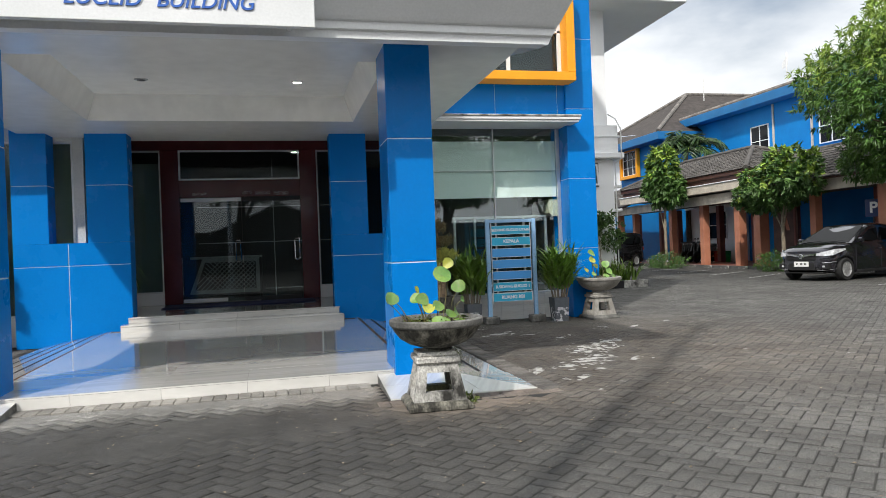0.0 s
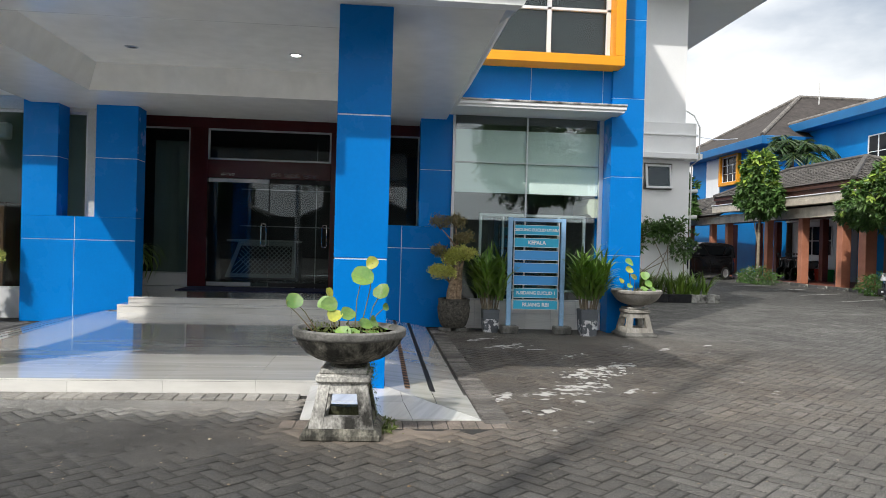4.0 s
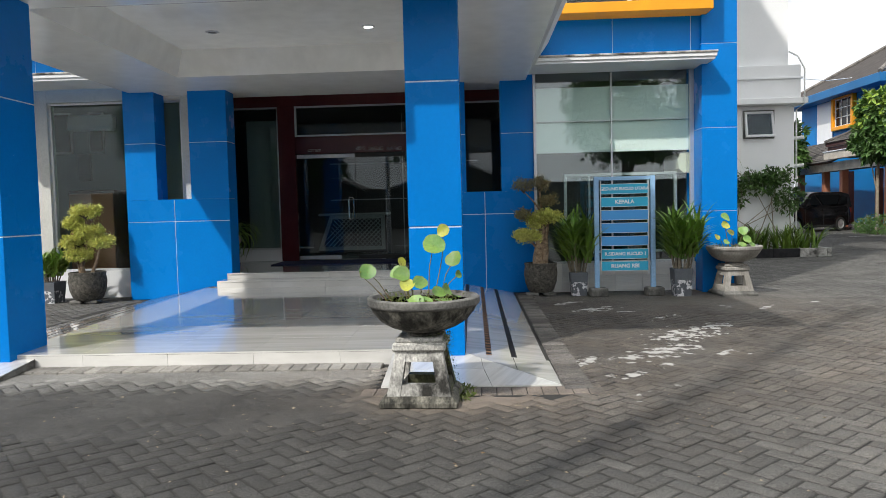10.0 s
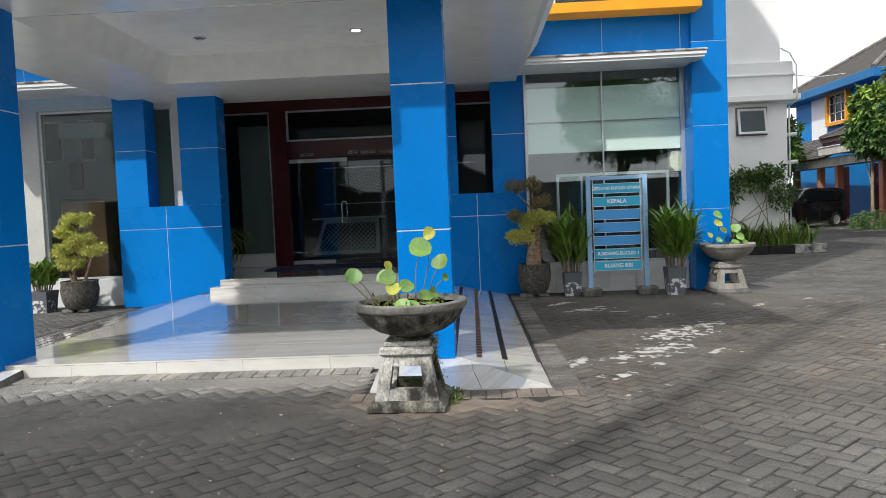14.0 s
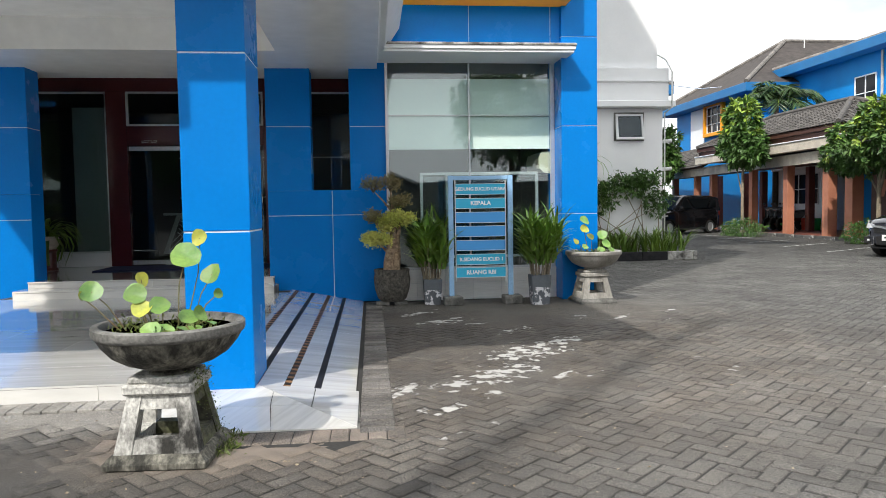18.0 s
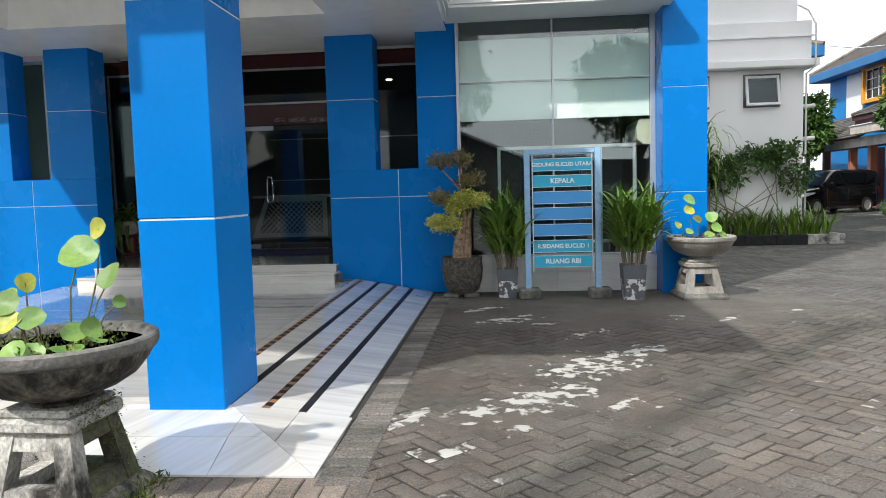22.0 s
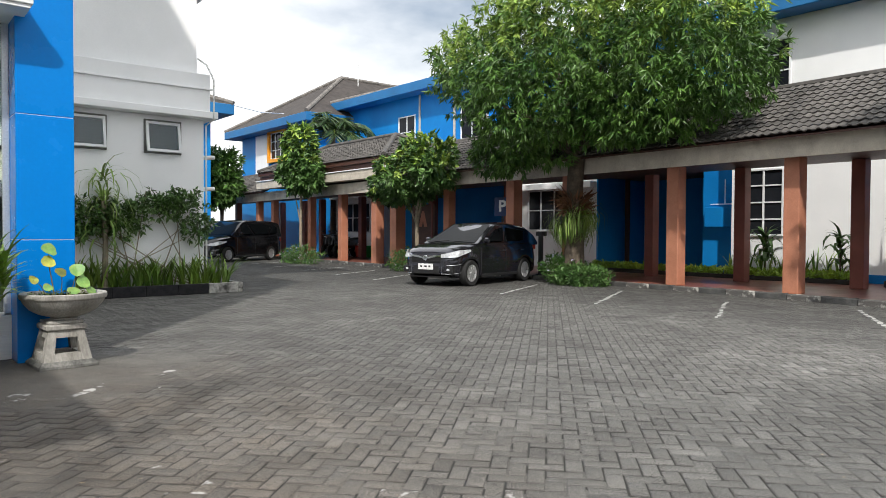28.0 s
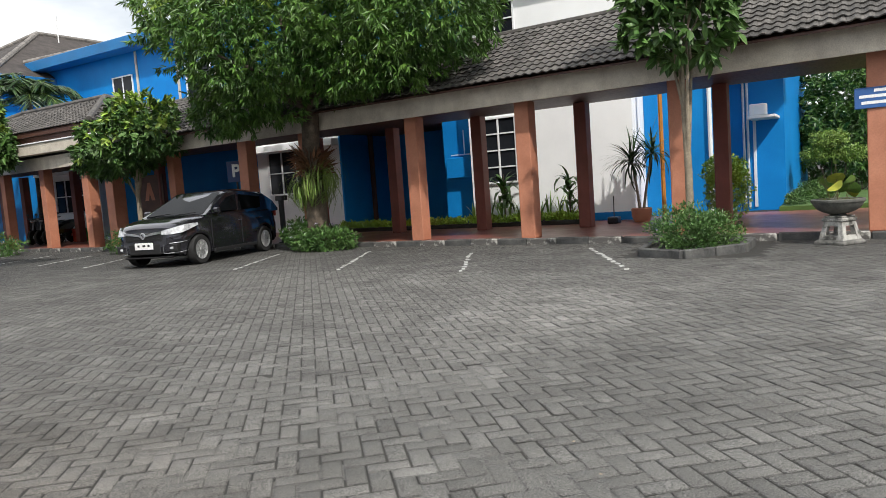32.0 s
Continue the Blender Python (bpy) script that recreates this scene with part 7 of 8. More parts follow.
shrub("garden_backing_hedge", "tall dark hedge that closes the garden", (34.5, 0, 0.07), [((0, 0, 1.3), (1.4, 9, 1.6)), ((0, 5, 1.6), (1.4, 4, 1.8))], 1600, 8, 0.34, 0.07, LEAF_DARK, 105)
shrub("garden_hedge", "low clipped hedge along the lawn", (21.6, 5.25, 0.18), [((0, 0, 0.12), (1.5, 0.3, 0.2)), ((1.2, -0.3, 0.22), (0.6, 0.5, 0.3))], 700, 6, 0.07, 0.04, LEAF_TREE, 104)

gb = thing("garden_bollard", "slim black post with a small box head beside the mango tree", "bollard", (15.05, 16.2, 0.1))
part("post", MB().box(-0.05, -0.05, 0, 0.05, 0.05, 1.05, 0.006), DARKM, gb)
part("head", MB().box(-0.10, -0.13, 1.05, 0.10, 0.10, 1.17, 0.012), DARKM, gb)
part("foot", MB().box(-0.10, -0.10, 0, 0.10, 0.10, 0.03, 0.006), DARKM, gb)

# ---- signs and bin ----
NAVY = mat("navy_sign", (0.012, 0.03, 0.12), (0.016, 0.04, 0.15), 2, 0.4, 0.0)
ps = thing("parking_sign", "square navy parking sign with white letter on a post", "sign", (15.45, 18.1, 0.1), -62)
part("post", MB().tube([(0, 0.02, 0), (0, 0.02, 2.15)], 0.028, 8), DARK, ps)
part("plate", MB().box(-0.24, -0.012, 1.62, 0.24, 0.0, 2.17, 0.004), NAVY, ps)
words("lettering", "P", 0.46, WLET, ps, pose(0, -0.0145, 1.9, 90, 0, 0), "white capital letter", 0.002)
SIGNB = mat("dark_blue_sign_panel", (0.03, 0.10, 0.30), (0.035, 0.12, 0.34), 1, 0.4, 0.0, fine=0.03)
ds = thing("direction_sign", "dark blue direction plate with white lettering fixed to the arcade column", "sign", (14.333, 3.7, 2.04), -90)
part("plate", MB().box(-0.26, -0.03, -0.15, 0.5, -0.015, 0.15, 0.004), SIGNB, ds)
for z, w in ((0.10, 0.16), (0.02, 0.42), (-0.07, 0.38)):
    part("line", MB().box(0.1 - w / 1.4, -0.0335, z - 0.022, 0.1 + w / 1.4, -0.031, z + 0.022), WLET, ds)
BG, BY = mat("green_plastic", (0.02, 0.28, 0.05), (0.025, 0.32, 0.06), 2, 0.4, 0), mat("yellow_plastic", (0.7, 0.5, 0.02), (0.65, 0.45, 0.02), 2, 0.4, 0)
BR = mat("red_plastic", (0.5, 0.05, 0.02), (0.45, 0.04, 0.02), 2, 0.4, 0)
bn = thing("waste_bins", "row of green, yellow and red waste bins in the arcade", "bin", (18.3, 29.92, 0.1))
for i, m_ in enumerate((BG, BY, BR)):
    part("bin", MB().taper((-.14, -.43 + i * .30, .14, -.17 + i * .30), (-.17, -.44 + i * .30, .17, -.16 + i * .30), 0.0, 0.52), m_, bn)

nb = thing("display_board", "brown display board with an orange emblem under the porch", "board", (17.5, 24.5, 0.1), -75)
part("panel", MB().box(-0.55, -0.03, 0.15, 0.55, 0.03, 2.2, 0.01), BROWN, nb)
part("emblem", MB().prism([(-0.2, 1.35), (-0.06, 1.35), (0.0, 1.6), (0.06, 1.35), (0.2, 1.35), (0.05, 1.95), (-0.05, 1.95)], -0.036, -0.031), TERRA, nb, "plain orange emblem")
for sx in (-0.5, 0.46):
    part("post", MB().box(sx, -0.025, 0, sx + 0.04, 0.025, 0.15), DARK, nb)


def motorbike(at, turn, paint):
    t = thing("motorbike", "small dark motor scooter parked under the porch", "motorbike", at, turn, "parked motorbikes")
    for x in (-0.6, 0.62):
        w = part("wheel", MB().lathe([(0.2, -0.04), (0.26, -0.045), (0.285, 0.0), (0.26, 0.045), (0.2, 0.04), (0.2, -0.04)], 24), TYRE0, t, smooth=True)
        w.matrix_basis = pose(x, 0, 0.285, 90, 0, 0)
        part("hub", MB().lathe([(0, -0.05), (0.06, -0.05), (0.06, 0.05), (0, 0.05)], 12), CHROME, w, smooth=True)
    part("body", MB().prism([(-0.75, 0.62), (-0.35, 0.42), (0.2, 0.36), (0.38, 0.5), (0.15, 0.6), (-0.2, 0.72), (-0.8, 0.8)], -0.13, 0.13), paint, t)
    part("seat", MB().prism([(-0.8, 0.8), (-0.2, 0.72), (0.0, 0.76), (-0.15, 0.83), (-0.78, 0.89)], -0.12, 0.12), DARK, t)
    part("leg_shield", MB().prism([(0.36, 0.4), (0.45, 0.45), (0.42, 0.95), (0.34, 1.0)], -0.17, 0.17), paint, t)
    part("fork", MB().tube([(0.62, 0, 0.285), (0.5, 0, 0.6), (0.38, 0, 0.98)], 0.035, 8), DARK, t, smooth=True)
    part("handlebar", MB().tube([(0.25, -0.34, 1.02), (0.36, -0.15, 1.0), (0.36, 0.15, 1.0), (0.25, 0.34, 1.02)], 0.018, 8), DARK, t, smooth=True)
    for s_ in (-1, 1):
        part("mirror", MB().box(0.3, s_ * 0.27 - 0.06, 1.12, 0.32, s_ * 0.27 + 0.06, 1.2, 0.01).tube([(0.33, s_ * 0.25, 1.0), (0.31, s_ * 0.27, 1.12)], 0.008, 6), DARK, t)
    part("headlight", MB().box(0.42, -0.1, 0.86, 0.48, 0.1, 0.96, 0.02), CHROME, t)
    part("exhaust", MB().tube([(0.0, -0.14, 0.28), (-0.4, -0.16, 0.3), (-0.85, -0.17, 0.4)], [0.03, 0.05, 0.05], 8), CHROME, t, smooth=True)
    part("stand", MB().tube([(-0.1, 0.08, 0.36), (-0.05, 0.2, 0.0)], 0.015, 6), DARK, t)


TYRE0 = mat("scooter_tyre", (0.012, 0.012, 0.012), (0.02, 0.02, 0.02), 9, 0.85, 0.2)
BIKEP = mat("black_scooter_paint", (0.01, 0.01, 0.012), (0.014, 0.014, 0.016), 2, 0.2, 0.0, coat=0.8)
for k, (x, y) in enumerate(((17.6, 30.3), (17.7, 31.1), (17.8, 31.9))):
    motorbike((x, y, 0.1), 200 + 5 * k, BIKEP)

part("skirting", MB().box(18.985, 8.56, 0.1, 18.999, 9.6, 0.3), BLUEPAINT, bpy.data.objects["wall_block_white"], "blue painted skirting")
gf = bpy.data.objects["wall_garden_far"]
part("door_jamb", MB().box(22.26, 6.27, 0.1, 22.299, 6.34, 2.33, 0.004), WHITE, gf, "white door jamb")
for yy in (6.46, 6.56):
    part("wall_pipe", MB().tube([(22.25, yy, 0.1), (22.25, yy, 5.6)], 0.03, 8), DOWN, gf, "grey wall pipe", True)

# ---- cars ----
CARG = mat("grey_metallic_paint", (0.040, 0.040, 0.050), (0.052, 0.052, 0.064), 2, 0.16, 0.0, 200, metal=0.7, coat=1.0, fine=0.04)
CARB = mat("black_car_paint", (0.006, 0.006, 0.007), (0.009, 0.009, 0.010), 2, 0.15, 0.0, metal=0.0, coat=0.5, spec=0.3)
CARS = mat("silver_car_paint", (0.4, 0.41, 0.42), (0.36, 0.37, 0.38), 2, 0.25, 0.0, metal=0.6, coat=1.0)
CGLASS = mat("car_glass", (0.004, 0.005, 0.006), (0.006, 0.007, 0.008), 1, 0.03, 0.0, fine=0.02, spec=0.05, rvar=0.01)
TYRE = mat("tyre_rubber", (0.012, 0.012, 0.012), (0.02, 0.02, 0.02), 9, 0.85, 0.2)
RIM = mat("alloy_rim", (0.62, 0.62, 0.63), (0.52, 0.52, 0.53), 5, 0.3, 0.0, metal=0.7)
LAMP = mat("headlight_lens", (0.66, 0.68, 0.7), (0.30, 0.31, 0.33), 14, 0.08, 0.0, coat=1.0)
TRIM = mat("black_plastic", (0.015, 0.015, 0.016), (0.022, 0.022, 0.023), 6, 0.5, 0.1)
PLATE = mat("number_plate", (0.85, 0.85, 0.84), (0.8, 0.8, 0.79), 3, 0.5, 0.0)


def lerp_table(tab, x):
    for (a, va), (b, vb) in zip(tab, tab[1:]):
        if x <= b:
            u = 0 if b == a else max(0, (x - a) / (b - a))
            u = u * u * (3 - 2 * u) * 0.5 + u * 0.5
            return va + (vb - va) * u
    return tab[-1][1]


def car(name, label, at, turn, paint, L=3.80, W=1.68, H=1.49, base=2.40, van=False):
    """A five-door car that points along +x, its middle at the origin."""
    t = thing(name, label, "car", at, turn)
    h, hw = L / 2, W / 2
    fx, rx, wr = base / 2 + 0.02, -base / 2 + 0.02, 0.30
    sh = H - 1.49
    belt = [(-h, 0.72), (-h + .06, 0.90 + sh * .4), (-h + .25, 1.02 + sh * .5), (0.2, 0.985 + sh * .5), (0.90, 0.985 + sh * .4), (1.35, 0.94 + sh * .3), (h - .2, 0.86 + sh * .3), (h - .05, 0.77), (h, 0.62)]
    half = [(-h, hw * .72), (-h + .1, hw * .90), (-h + .4, hw * .985), (0, hw), (h - .7, hw * .985), (h - .3, hw * .90), (h - .08, hw * .76), (h, hw * .62)]
    arch = lambda x: max([0.0] + [math.sqrt(max(0, (wr + .055) ** 2 - (x - c) ** 2)) + 0.28 for c in (fx, rx) if abs(x - c) < wr + .055])
    xs = sorted(set([-h, -h + .03, -h + .08] + list(np.linspace(-h + .15, h - .15, 56)) + [h - .08, h - .03, h]))
    rings = []
    for x in xs:
        b, w = lerp_table(belt, x), lerp_table(half, x)
        lo = 0.20 if abs(x) < h - .3 else 0.20 + 0.12 * (abs(x) - h + .3) / .3
        s = max(lo + .03, arch(x))
        s = min(s, b - .2)
        prof = [(0, lo), (w * .84, lo), (w * (.84 if s > lo + .04 else .95), s - .002), (w * .975, s), (w * .995, max(s + .02, .46)), (w, max(s + .04, .60)), (w * .975, max(s + .06, b - .16)), (w * .93, b - .04), (w * .82, b), (w * .45, b + .025), (0, b + .03)]
        rings.append([(x, y, z) for y, z in prof] + [(x, -y, z) for y, z in prof[-2:0:-1]])
    n = len(rings[0])
    mb = MB()
    mb.add([p for r in rings for p in r], [(i * n + j, i * n + (j + 1) % n, (i + 1) * n + (j + 1) % n, (i + 1) * n + j) for i in range(len(rings) - 1) for j in range(n)] + [tuple(range(n))[::-1], tuple((len(rings) - 1) * n + j for j in range(n))])
    body = part("body", mb, paint, t, smooth=True)
    # cabin
    bz = 0.975 + sh * .45
    if van:
        st = [(-h + .10, 0.90, .80, bz - .02), (-h + .22, 0.9, .74, H - .10), (-h + .55, .9, .66, H - .02), (0.0, .9, .66, H), (0.35, .9, .64, H - .04), (1.12, .9, .60, bz)]
    else:
        st = [(-h + .03, .9, .74, bz - .02), (-h + .20, .9, .69, H - .29), (-h + .50, .9, .65, H - .10), (-0.50, .9, .66, H), (0.02, .9, .64, H - .045), (0.97, .9, .60, bz)]
    cab = MB()
    crs = []
    for x, wl, wt, z in st:
        yb, yt = hw * 0.93, hw * wt * 1.18
        zt = max(z, bz + .005)
        f_ = (zt - bz) / (H - bz)
        yt = yb + (yt - yb) * max(f_, 0.02)
        crs.append([(x, yb, bz - .05), (x, yt + .012, zt - .05 * f_), (x, yt - .06, zt), (x, yt * .5, zt + .015 * f_), (x, 0, zt + .02 * f_), (x, -yt * .5, zt + .015 * f_), (x, -yt + .06, zt), (x, -yt - .012, zt - .05 * f_), (x, -yb, bz - .05)])
    m = len(crs[0])
    fine = []
    for a, b in zip(crs, crs[1:]):
        for k in range(4):
            u = k / 4
            fine.append([tuple(Vector(p).lerp(Vector(q), u)) for p, q in zip(a, b)])
    fine.append(crs[-1])
    cab.add([p for r in fine for p in r], [(i * m + j, i * m + j + 1, (i + 1) * m + j + 1, (i + 1) * m + j) for i in range(len(fine) - 1) for j in range(m - 1)])
    cab.add(fine[0], [tuple(range(m))])
    part("cabin", cab, paint, t, smooth=True)
    out = lambda p, n_: Vector(p) + Vector(n_) * 0.008

    def pane(nm, quad, parent=t):
        q = [Vector(p) for p in quad]
        nrm = (q[1] - q[0]).cross(q[3] - q[0]).normalized()
        c = sum(q, Vector()) / 4
        if nrm.dot(c - Vector((0, 0, 0.8))) < 0:
            nrm = -nrm
        q = [c + (p - c) * 0.93 for p in q]
        return part(nm, MB().add([p + nrm * 0.004 for p in q] + [p + nrm * 0.010 for p in q], [(3, 2, 1, 0), (4, 5, 6, 7), (0, 1, 5, 4), (1, 2, 6, 5), (2, 3, 7, 6), (3, 0, 4, 7)]), CGLASS, parent)

    A, B = crs[-1], crs[-2]
    pane("windscreen", [Vector(A[1]).lerp(Vector(A[2]), .6), Vector(A[7]).lerp(Vector(A[6]), .6), B[6], B[2]])
    for s in (1, -1):
        i0, i1 = (0, 1) if s > 0 else (8, 7)
        mid = lambda k, u: Vector(crs[k][i0]).lerp(Vector(crs[k][i1]), u)
        C, D = 3, 4
        xm = lambda p, x: Vector((x, p.y, p.z))
        fr_lo = mid(5, 1.0)
        pane("side_window", [Vector((0.66, fr_lo.y * 1.0, bz + .04)), Vector((-0.18, fr_lo.y, bz + .04)), mid(3, .88) + Vector((0.2, 0, 0)), mid(4, .86)])
        pane("side_window", [Vector((-0.26, fr_lo.y, bz + .04)), Vector((-1.12, fr_lo.y, bz + .06)), mid(2, .86) + Vector((.12, 0, 0)), mid(3, .88) + Vector((0.1, 0, 0))])
        if van:
            pane("side_window", [Vector((-1.2, fr_lo.y, bz + .06)), Vector((-h + .35, fr_lo.y * .97, bz + .08)), mid(1, .8) + Vector((.15, 0, 0)), mid(2, .86) + Vector((.02, 0, 0))])
        mr = part("mirror", MB().box(0.62, s * hw * 1.04 - .07, bz + .02, 0.74, s * hw * 1.04 + .07, bz + .14, 0.03), paint, t)
        part("mirror_arm", MB().box(0.66, min(s * hw * .92, s * hw * 1.0), bz + .02, 0.71, max(s * hw * .92, s * hw * 1.0), bz + .05, 0.005), TRIM, mr)
        for x in (-0.22, -1.05):
            part("door_handle", MB().box(x, s * (hw + .012) - .012, 0.80 + sh * .4, x + .16, s * (hw + .012) + .012, 0.825 + sh * .4, 0.008), CHROME if not van else paint, t)
        part("sill", MB().box(rx + .40, s * hw * .97 - .02, 0.20, fx - .40, s * hw * .97 + .02, 0.27, 0.01), TRIM, t)
        # door seams
        for x in (0.86, -0.22):
            part("seam", MB().box(x - .004, s * (hw * 0.997) - .008, 0.30, x + .004, s * (hw * 0.997) + .008, bz - .08), TRIM, t)
        lo_ = [(h - .005, .50, .665), (h - .05, .74, .66), (h - .20, .90, .68), (h - .62, .985, .80)]
        hi_ = [(h - .62, .97, .845), (h - .28, .90, .835), (h - .10, .74, .785), (h - .02, .50, .735)]
        ring = [(x_, s * hw * y_, z_) for x_, y_, z_ in lo_ + hi_]
        k_ = len(ring)
        part("headlight", MB().add(ring + [(x_ + .022, y_ * 1.025, z_) for x_, y_, z_ in ring],
                                   [(k_, k_ + 1, k_ + 6, k_ + 7), (k_ + 1, k_ + 2, k_ + 5, k_ + 6), (k_ + 2, k_ + 3, k_ + 4, k_ + 5)] + [(i, (i + 1) % k_, k_ + (i + 1) % k_, k_ + i) for i in range(k_)]), LAMP, t)
        fb = MB()
        for z_ in (.485, .295):
            fb.tube([(h - .005, s * hw * .52, z_), (h - .05, s * hw * .72, z_), (h - .17, s * hw * .86, z_ + .01), (h - .30, s * hw * .93, z_ + .03)], [.008, .010, .009, .005], 6)
        fb.tube([(h - .005, s * hw * .52, .295), (h - .005, s * hw * .52, .485)], .007, 6)
        part("fog_bezel", fb, CARS, t, "pale silver fog lamp surround", True)
        part("fog_lamp", MB().box(h - .14, s * hw * .70 - .05, .36, h - .035, s * hw * .70 + .05, .42, .015), LAMP, t)
        part("fog_recess", MB().box(h - .16, s * hw * .70 - .13, .315, h - .045, s * hw * .70 + .13, .465, .01), TRIM, t)
        part("tail_light", MB().box(-h - .01, s * hw * .76 - .08, .80, -h + .07, s * hw * .76 + .08, .97, .02), BR, t)
    pane("rear_window", [crs[0][1], crs[0][7], crs[1][6], crs[1][2]])
    part("grille", MB().box(h - .03, -hw * .52, .535, h + .010, hw * .52, .715, .02), TRIM, t)
    for s in (1, -1):
        part("grille_wing", MB().add([(h + d_, s * hw * y_, z_) for d_ in (.008, .030) for y_, z_ in ((.08, .635), (.30, .668), (.53, .685), (.53, .730), (.30, .715), (.08, .675))],
                                     [(0, 1, 4, 5), (1, 2, 3, 4), (6, 7, 10, 11), (7, 8, 9, 10)] + [(i, (i + 1) % 6, 6 + (i + 1) % 6, 6 + i) for i in range(6)]), CHROME, t, "chrome wing of the grille")
    part("grille_slat", MB().box(h + .006, -hw * .46, .585, h + .018, hw * .46, .597, .003), TRIM, t)
    part("badge", MB().lathe([(0.034, 0), (0.062, 0), (0.066, 0.010), (0.060, 0.018), (0.038, 0.018), (0.034, 0.010), (0.034, 0)], 20, (0, 0, 0)), CHROME, t, "chrome ring badge").matrix_basis = pose(h + .02, 0, .655, 0, 90, 0)
    part("intake", MB().box(h - .05, -hw * .46, .28, h + .006, hw * .46, .50, .02), TRIM, t)
    pl_ = part("number_plate", MB().box(h + .012, -.215, .385, h + .024, .215, .52, .004), PLATE, t)
    for i, w in enumerate((0.05, 0.07, 0.05)):
        part("plate_mark", MB().box(h + .0245, -.15 + i * .12, .44, h + .026, -.15 + i * .12 + w, .48), TRIM, pl_)
    part("bumper_lip", MB().box(h - .22, -hw * .66, .20, h - .045, hw * .66, .24, .015), TRIM, t)
    for s in (-1, 1):
        part("wiper", MB().tube([(0.93, s * .3 - .2, bz + .045), (0.86, s * .3 + .2, bz + .07)], .008, 5), TRIM, t)
    for cx in (fx, rx):
        for s in (1, -1):
            wh = part("wheel", MB().lathe([(wr * .66, -.09), (wr * .93, -.095), (wr, -.06), (wr, .06), (wr * .93, .095), (wr * .66, .09), (wr * .64, .05), (wr * .64, -.05), (wr * .66, -.09)], 32), TYRE, t, smooth=True)
            wh.matrix_basis = pose(cx, s * (hw - .115), wr, -90 * s, 0, 0)
            part("rim", MB().lathe([(wr * .66, .055), (wr * .665, .088), (wr * .62, .086), (wr * .58, .05), (wr * .58, .03)], 32), RIM, wh, smooth=True)
            part("hub", MB().lathe([(0, .08), (.035, .078), (.045, .06), (.045, .03), (0.0, .02)], 16), RIM, wh, smooth=True)
            part("brake_disc", MB().lathe([(0.0, .02), (wr * .58, .022), (wr * .58, .0), (0, 0)], 24), TRIM, wh)
            for k in range(10):
                a = math.radians(36 * k)
                c, sn = math.cos(a), math.sin(a)
                q = [(.04, -.018), (wr * .6, -.022), (wr * .6, .022), (.04, .018)]
                part("spoke", MB().add([(u * c - v * sn, u * sn + v * c, z) for z in (.045, .072) for u, v in q], [(3, 2, 1, 0), (4, 5, 6, 7), (0, 1, 5, 4), (1, 2, 6, 5), (2, 3, 7, 6), (3, 0, 4, 7)]), RIM, wh)
    return t


CARA = math.degrees(math.atan2(-0.57, -2.33))
car("hatchback_car", "dark grey metallic five-door hatchback parked nose-out in a bay", (12.80, 16.42, 0), CARA, CARG)
car("van_car", "black people carrier parked beyond the flower shrub", (13.06, 31.67, 0), 206, CARB, 4.2, 1.70, 1.69, 2.66, True)
car("silver_car", "silver people carrier half hidden beyond the black one", (12.76, 34.77, 0), 202, CARS, 4.3, 1.72, 1.7, 2.7, True)

# ---- what stands behind the walker and shows in the glass ----
# unseen wall added behind the court, dark so the glass reflects less
struct("wall_added_rear", MB().box(-30, -30, 0, 30, -29.6, 3.2), CONC, "unseen rear wall added in dark grey to dim glass reflections", "wall")
for k, (x, y, s) in enumerate(((-22, -26, 1.2), (-14, -27, 1.0), (-5.2, -25, 1.62), (9, -26, 1.3), (17, -27, 1.4), (25, -25, 1.1), (31, -14, 1.3))):
    tree("court_tree", "leafy tree along the rear edge of the court", (x, y, 0), [((0, 0, 0), 0.25 * s), ((0, 0, 2 * s), 0.2 * s), ((0.1, 0, 3.2 * s), 0.16 * s)], 4,
         [((0, 0, 5.5 * s), (2.8 * s, 2.8 * s, 2.4 * s)), ((1.2 * s, 0, 4.6 * s), (2 * s, 2 * s, 1.5 * s)), ((-1.3 * s, 0.5, 6.4 * s), (1.8 * s, 1.8 * s, 1.6 * s))], 2200, 8, 0.34, 0.10, 0.3, LEAF_DARK, BARK, 200 + k)

for x in (-15.0, -2.4):
    # grey concrete puts the shade of the house walls into their colour
    hb = struct("wall_rear_house", MB().prism([(x - 4.6, 0), (x + 4.6, 0), (x + 4.6, 3.3), (x, 5.2), (x - 4.6, 3.3)], -38.0, -29.2), CONC, "gabled house that closes the court, walls greyed to look shaded", "wall")
    for sg_ in (-1, 1):
        part("roof", MB().prism([(x, 5.22), (x, 5.36), (x + sg_ * 5.3, 3.16), (x + sg_ * 5.3, 3.02)], -38.3, -28.7), TILE, hb, "dark tiled roof slope")
        part("bargeboard", MB().prism([(x, 5.20), (x, 5.40), (x + sg_ * 5.3, 3.20), (x + sg_ * 5.3, 3.0)], -28.699, -28.6), WHITE, hb, "white bargeboard")
    part("window", MB().box(x - 1.2, -29.199, 1.0, x + 1.2, -29.16, 2.4, 0.01), INTDARK, hb, "dark window")
lp = thing("court_lamp_post", "tall slim grey lamp post at the edge of the court", "street lamp", (-4.4, -0.36, 0))
part("base_plate", MB().box(-0.2, -0.2, 0, 0.2, 0.2, 0.03, 0.006), CONC, lp)
part("pole", MB().tube([(0, 0, 0.02), (0, 0, 6.0), (0, 0, 12.1)], [0.095, 0.085, 0.075], 14), ALU, lp, smooth=True)
part("lamp_head", MB().box(-0.12, -0.16, 12.1, 0.2, 0.16, 12.24, 0.03), ALU, lp)

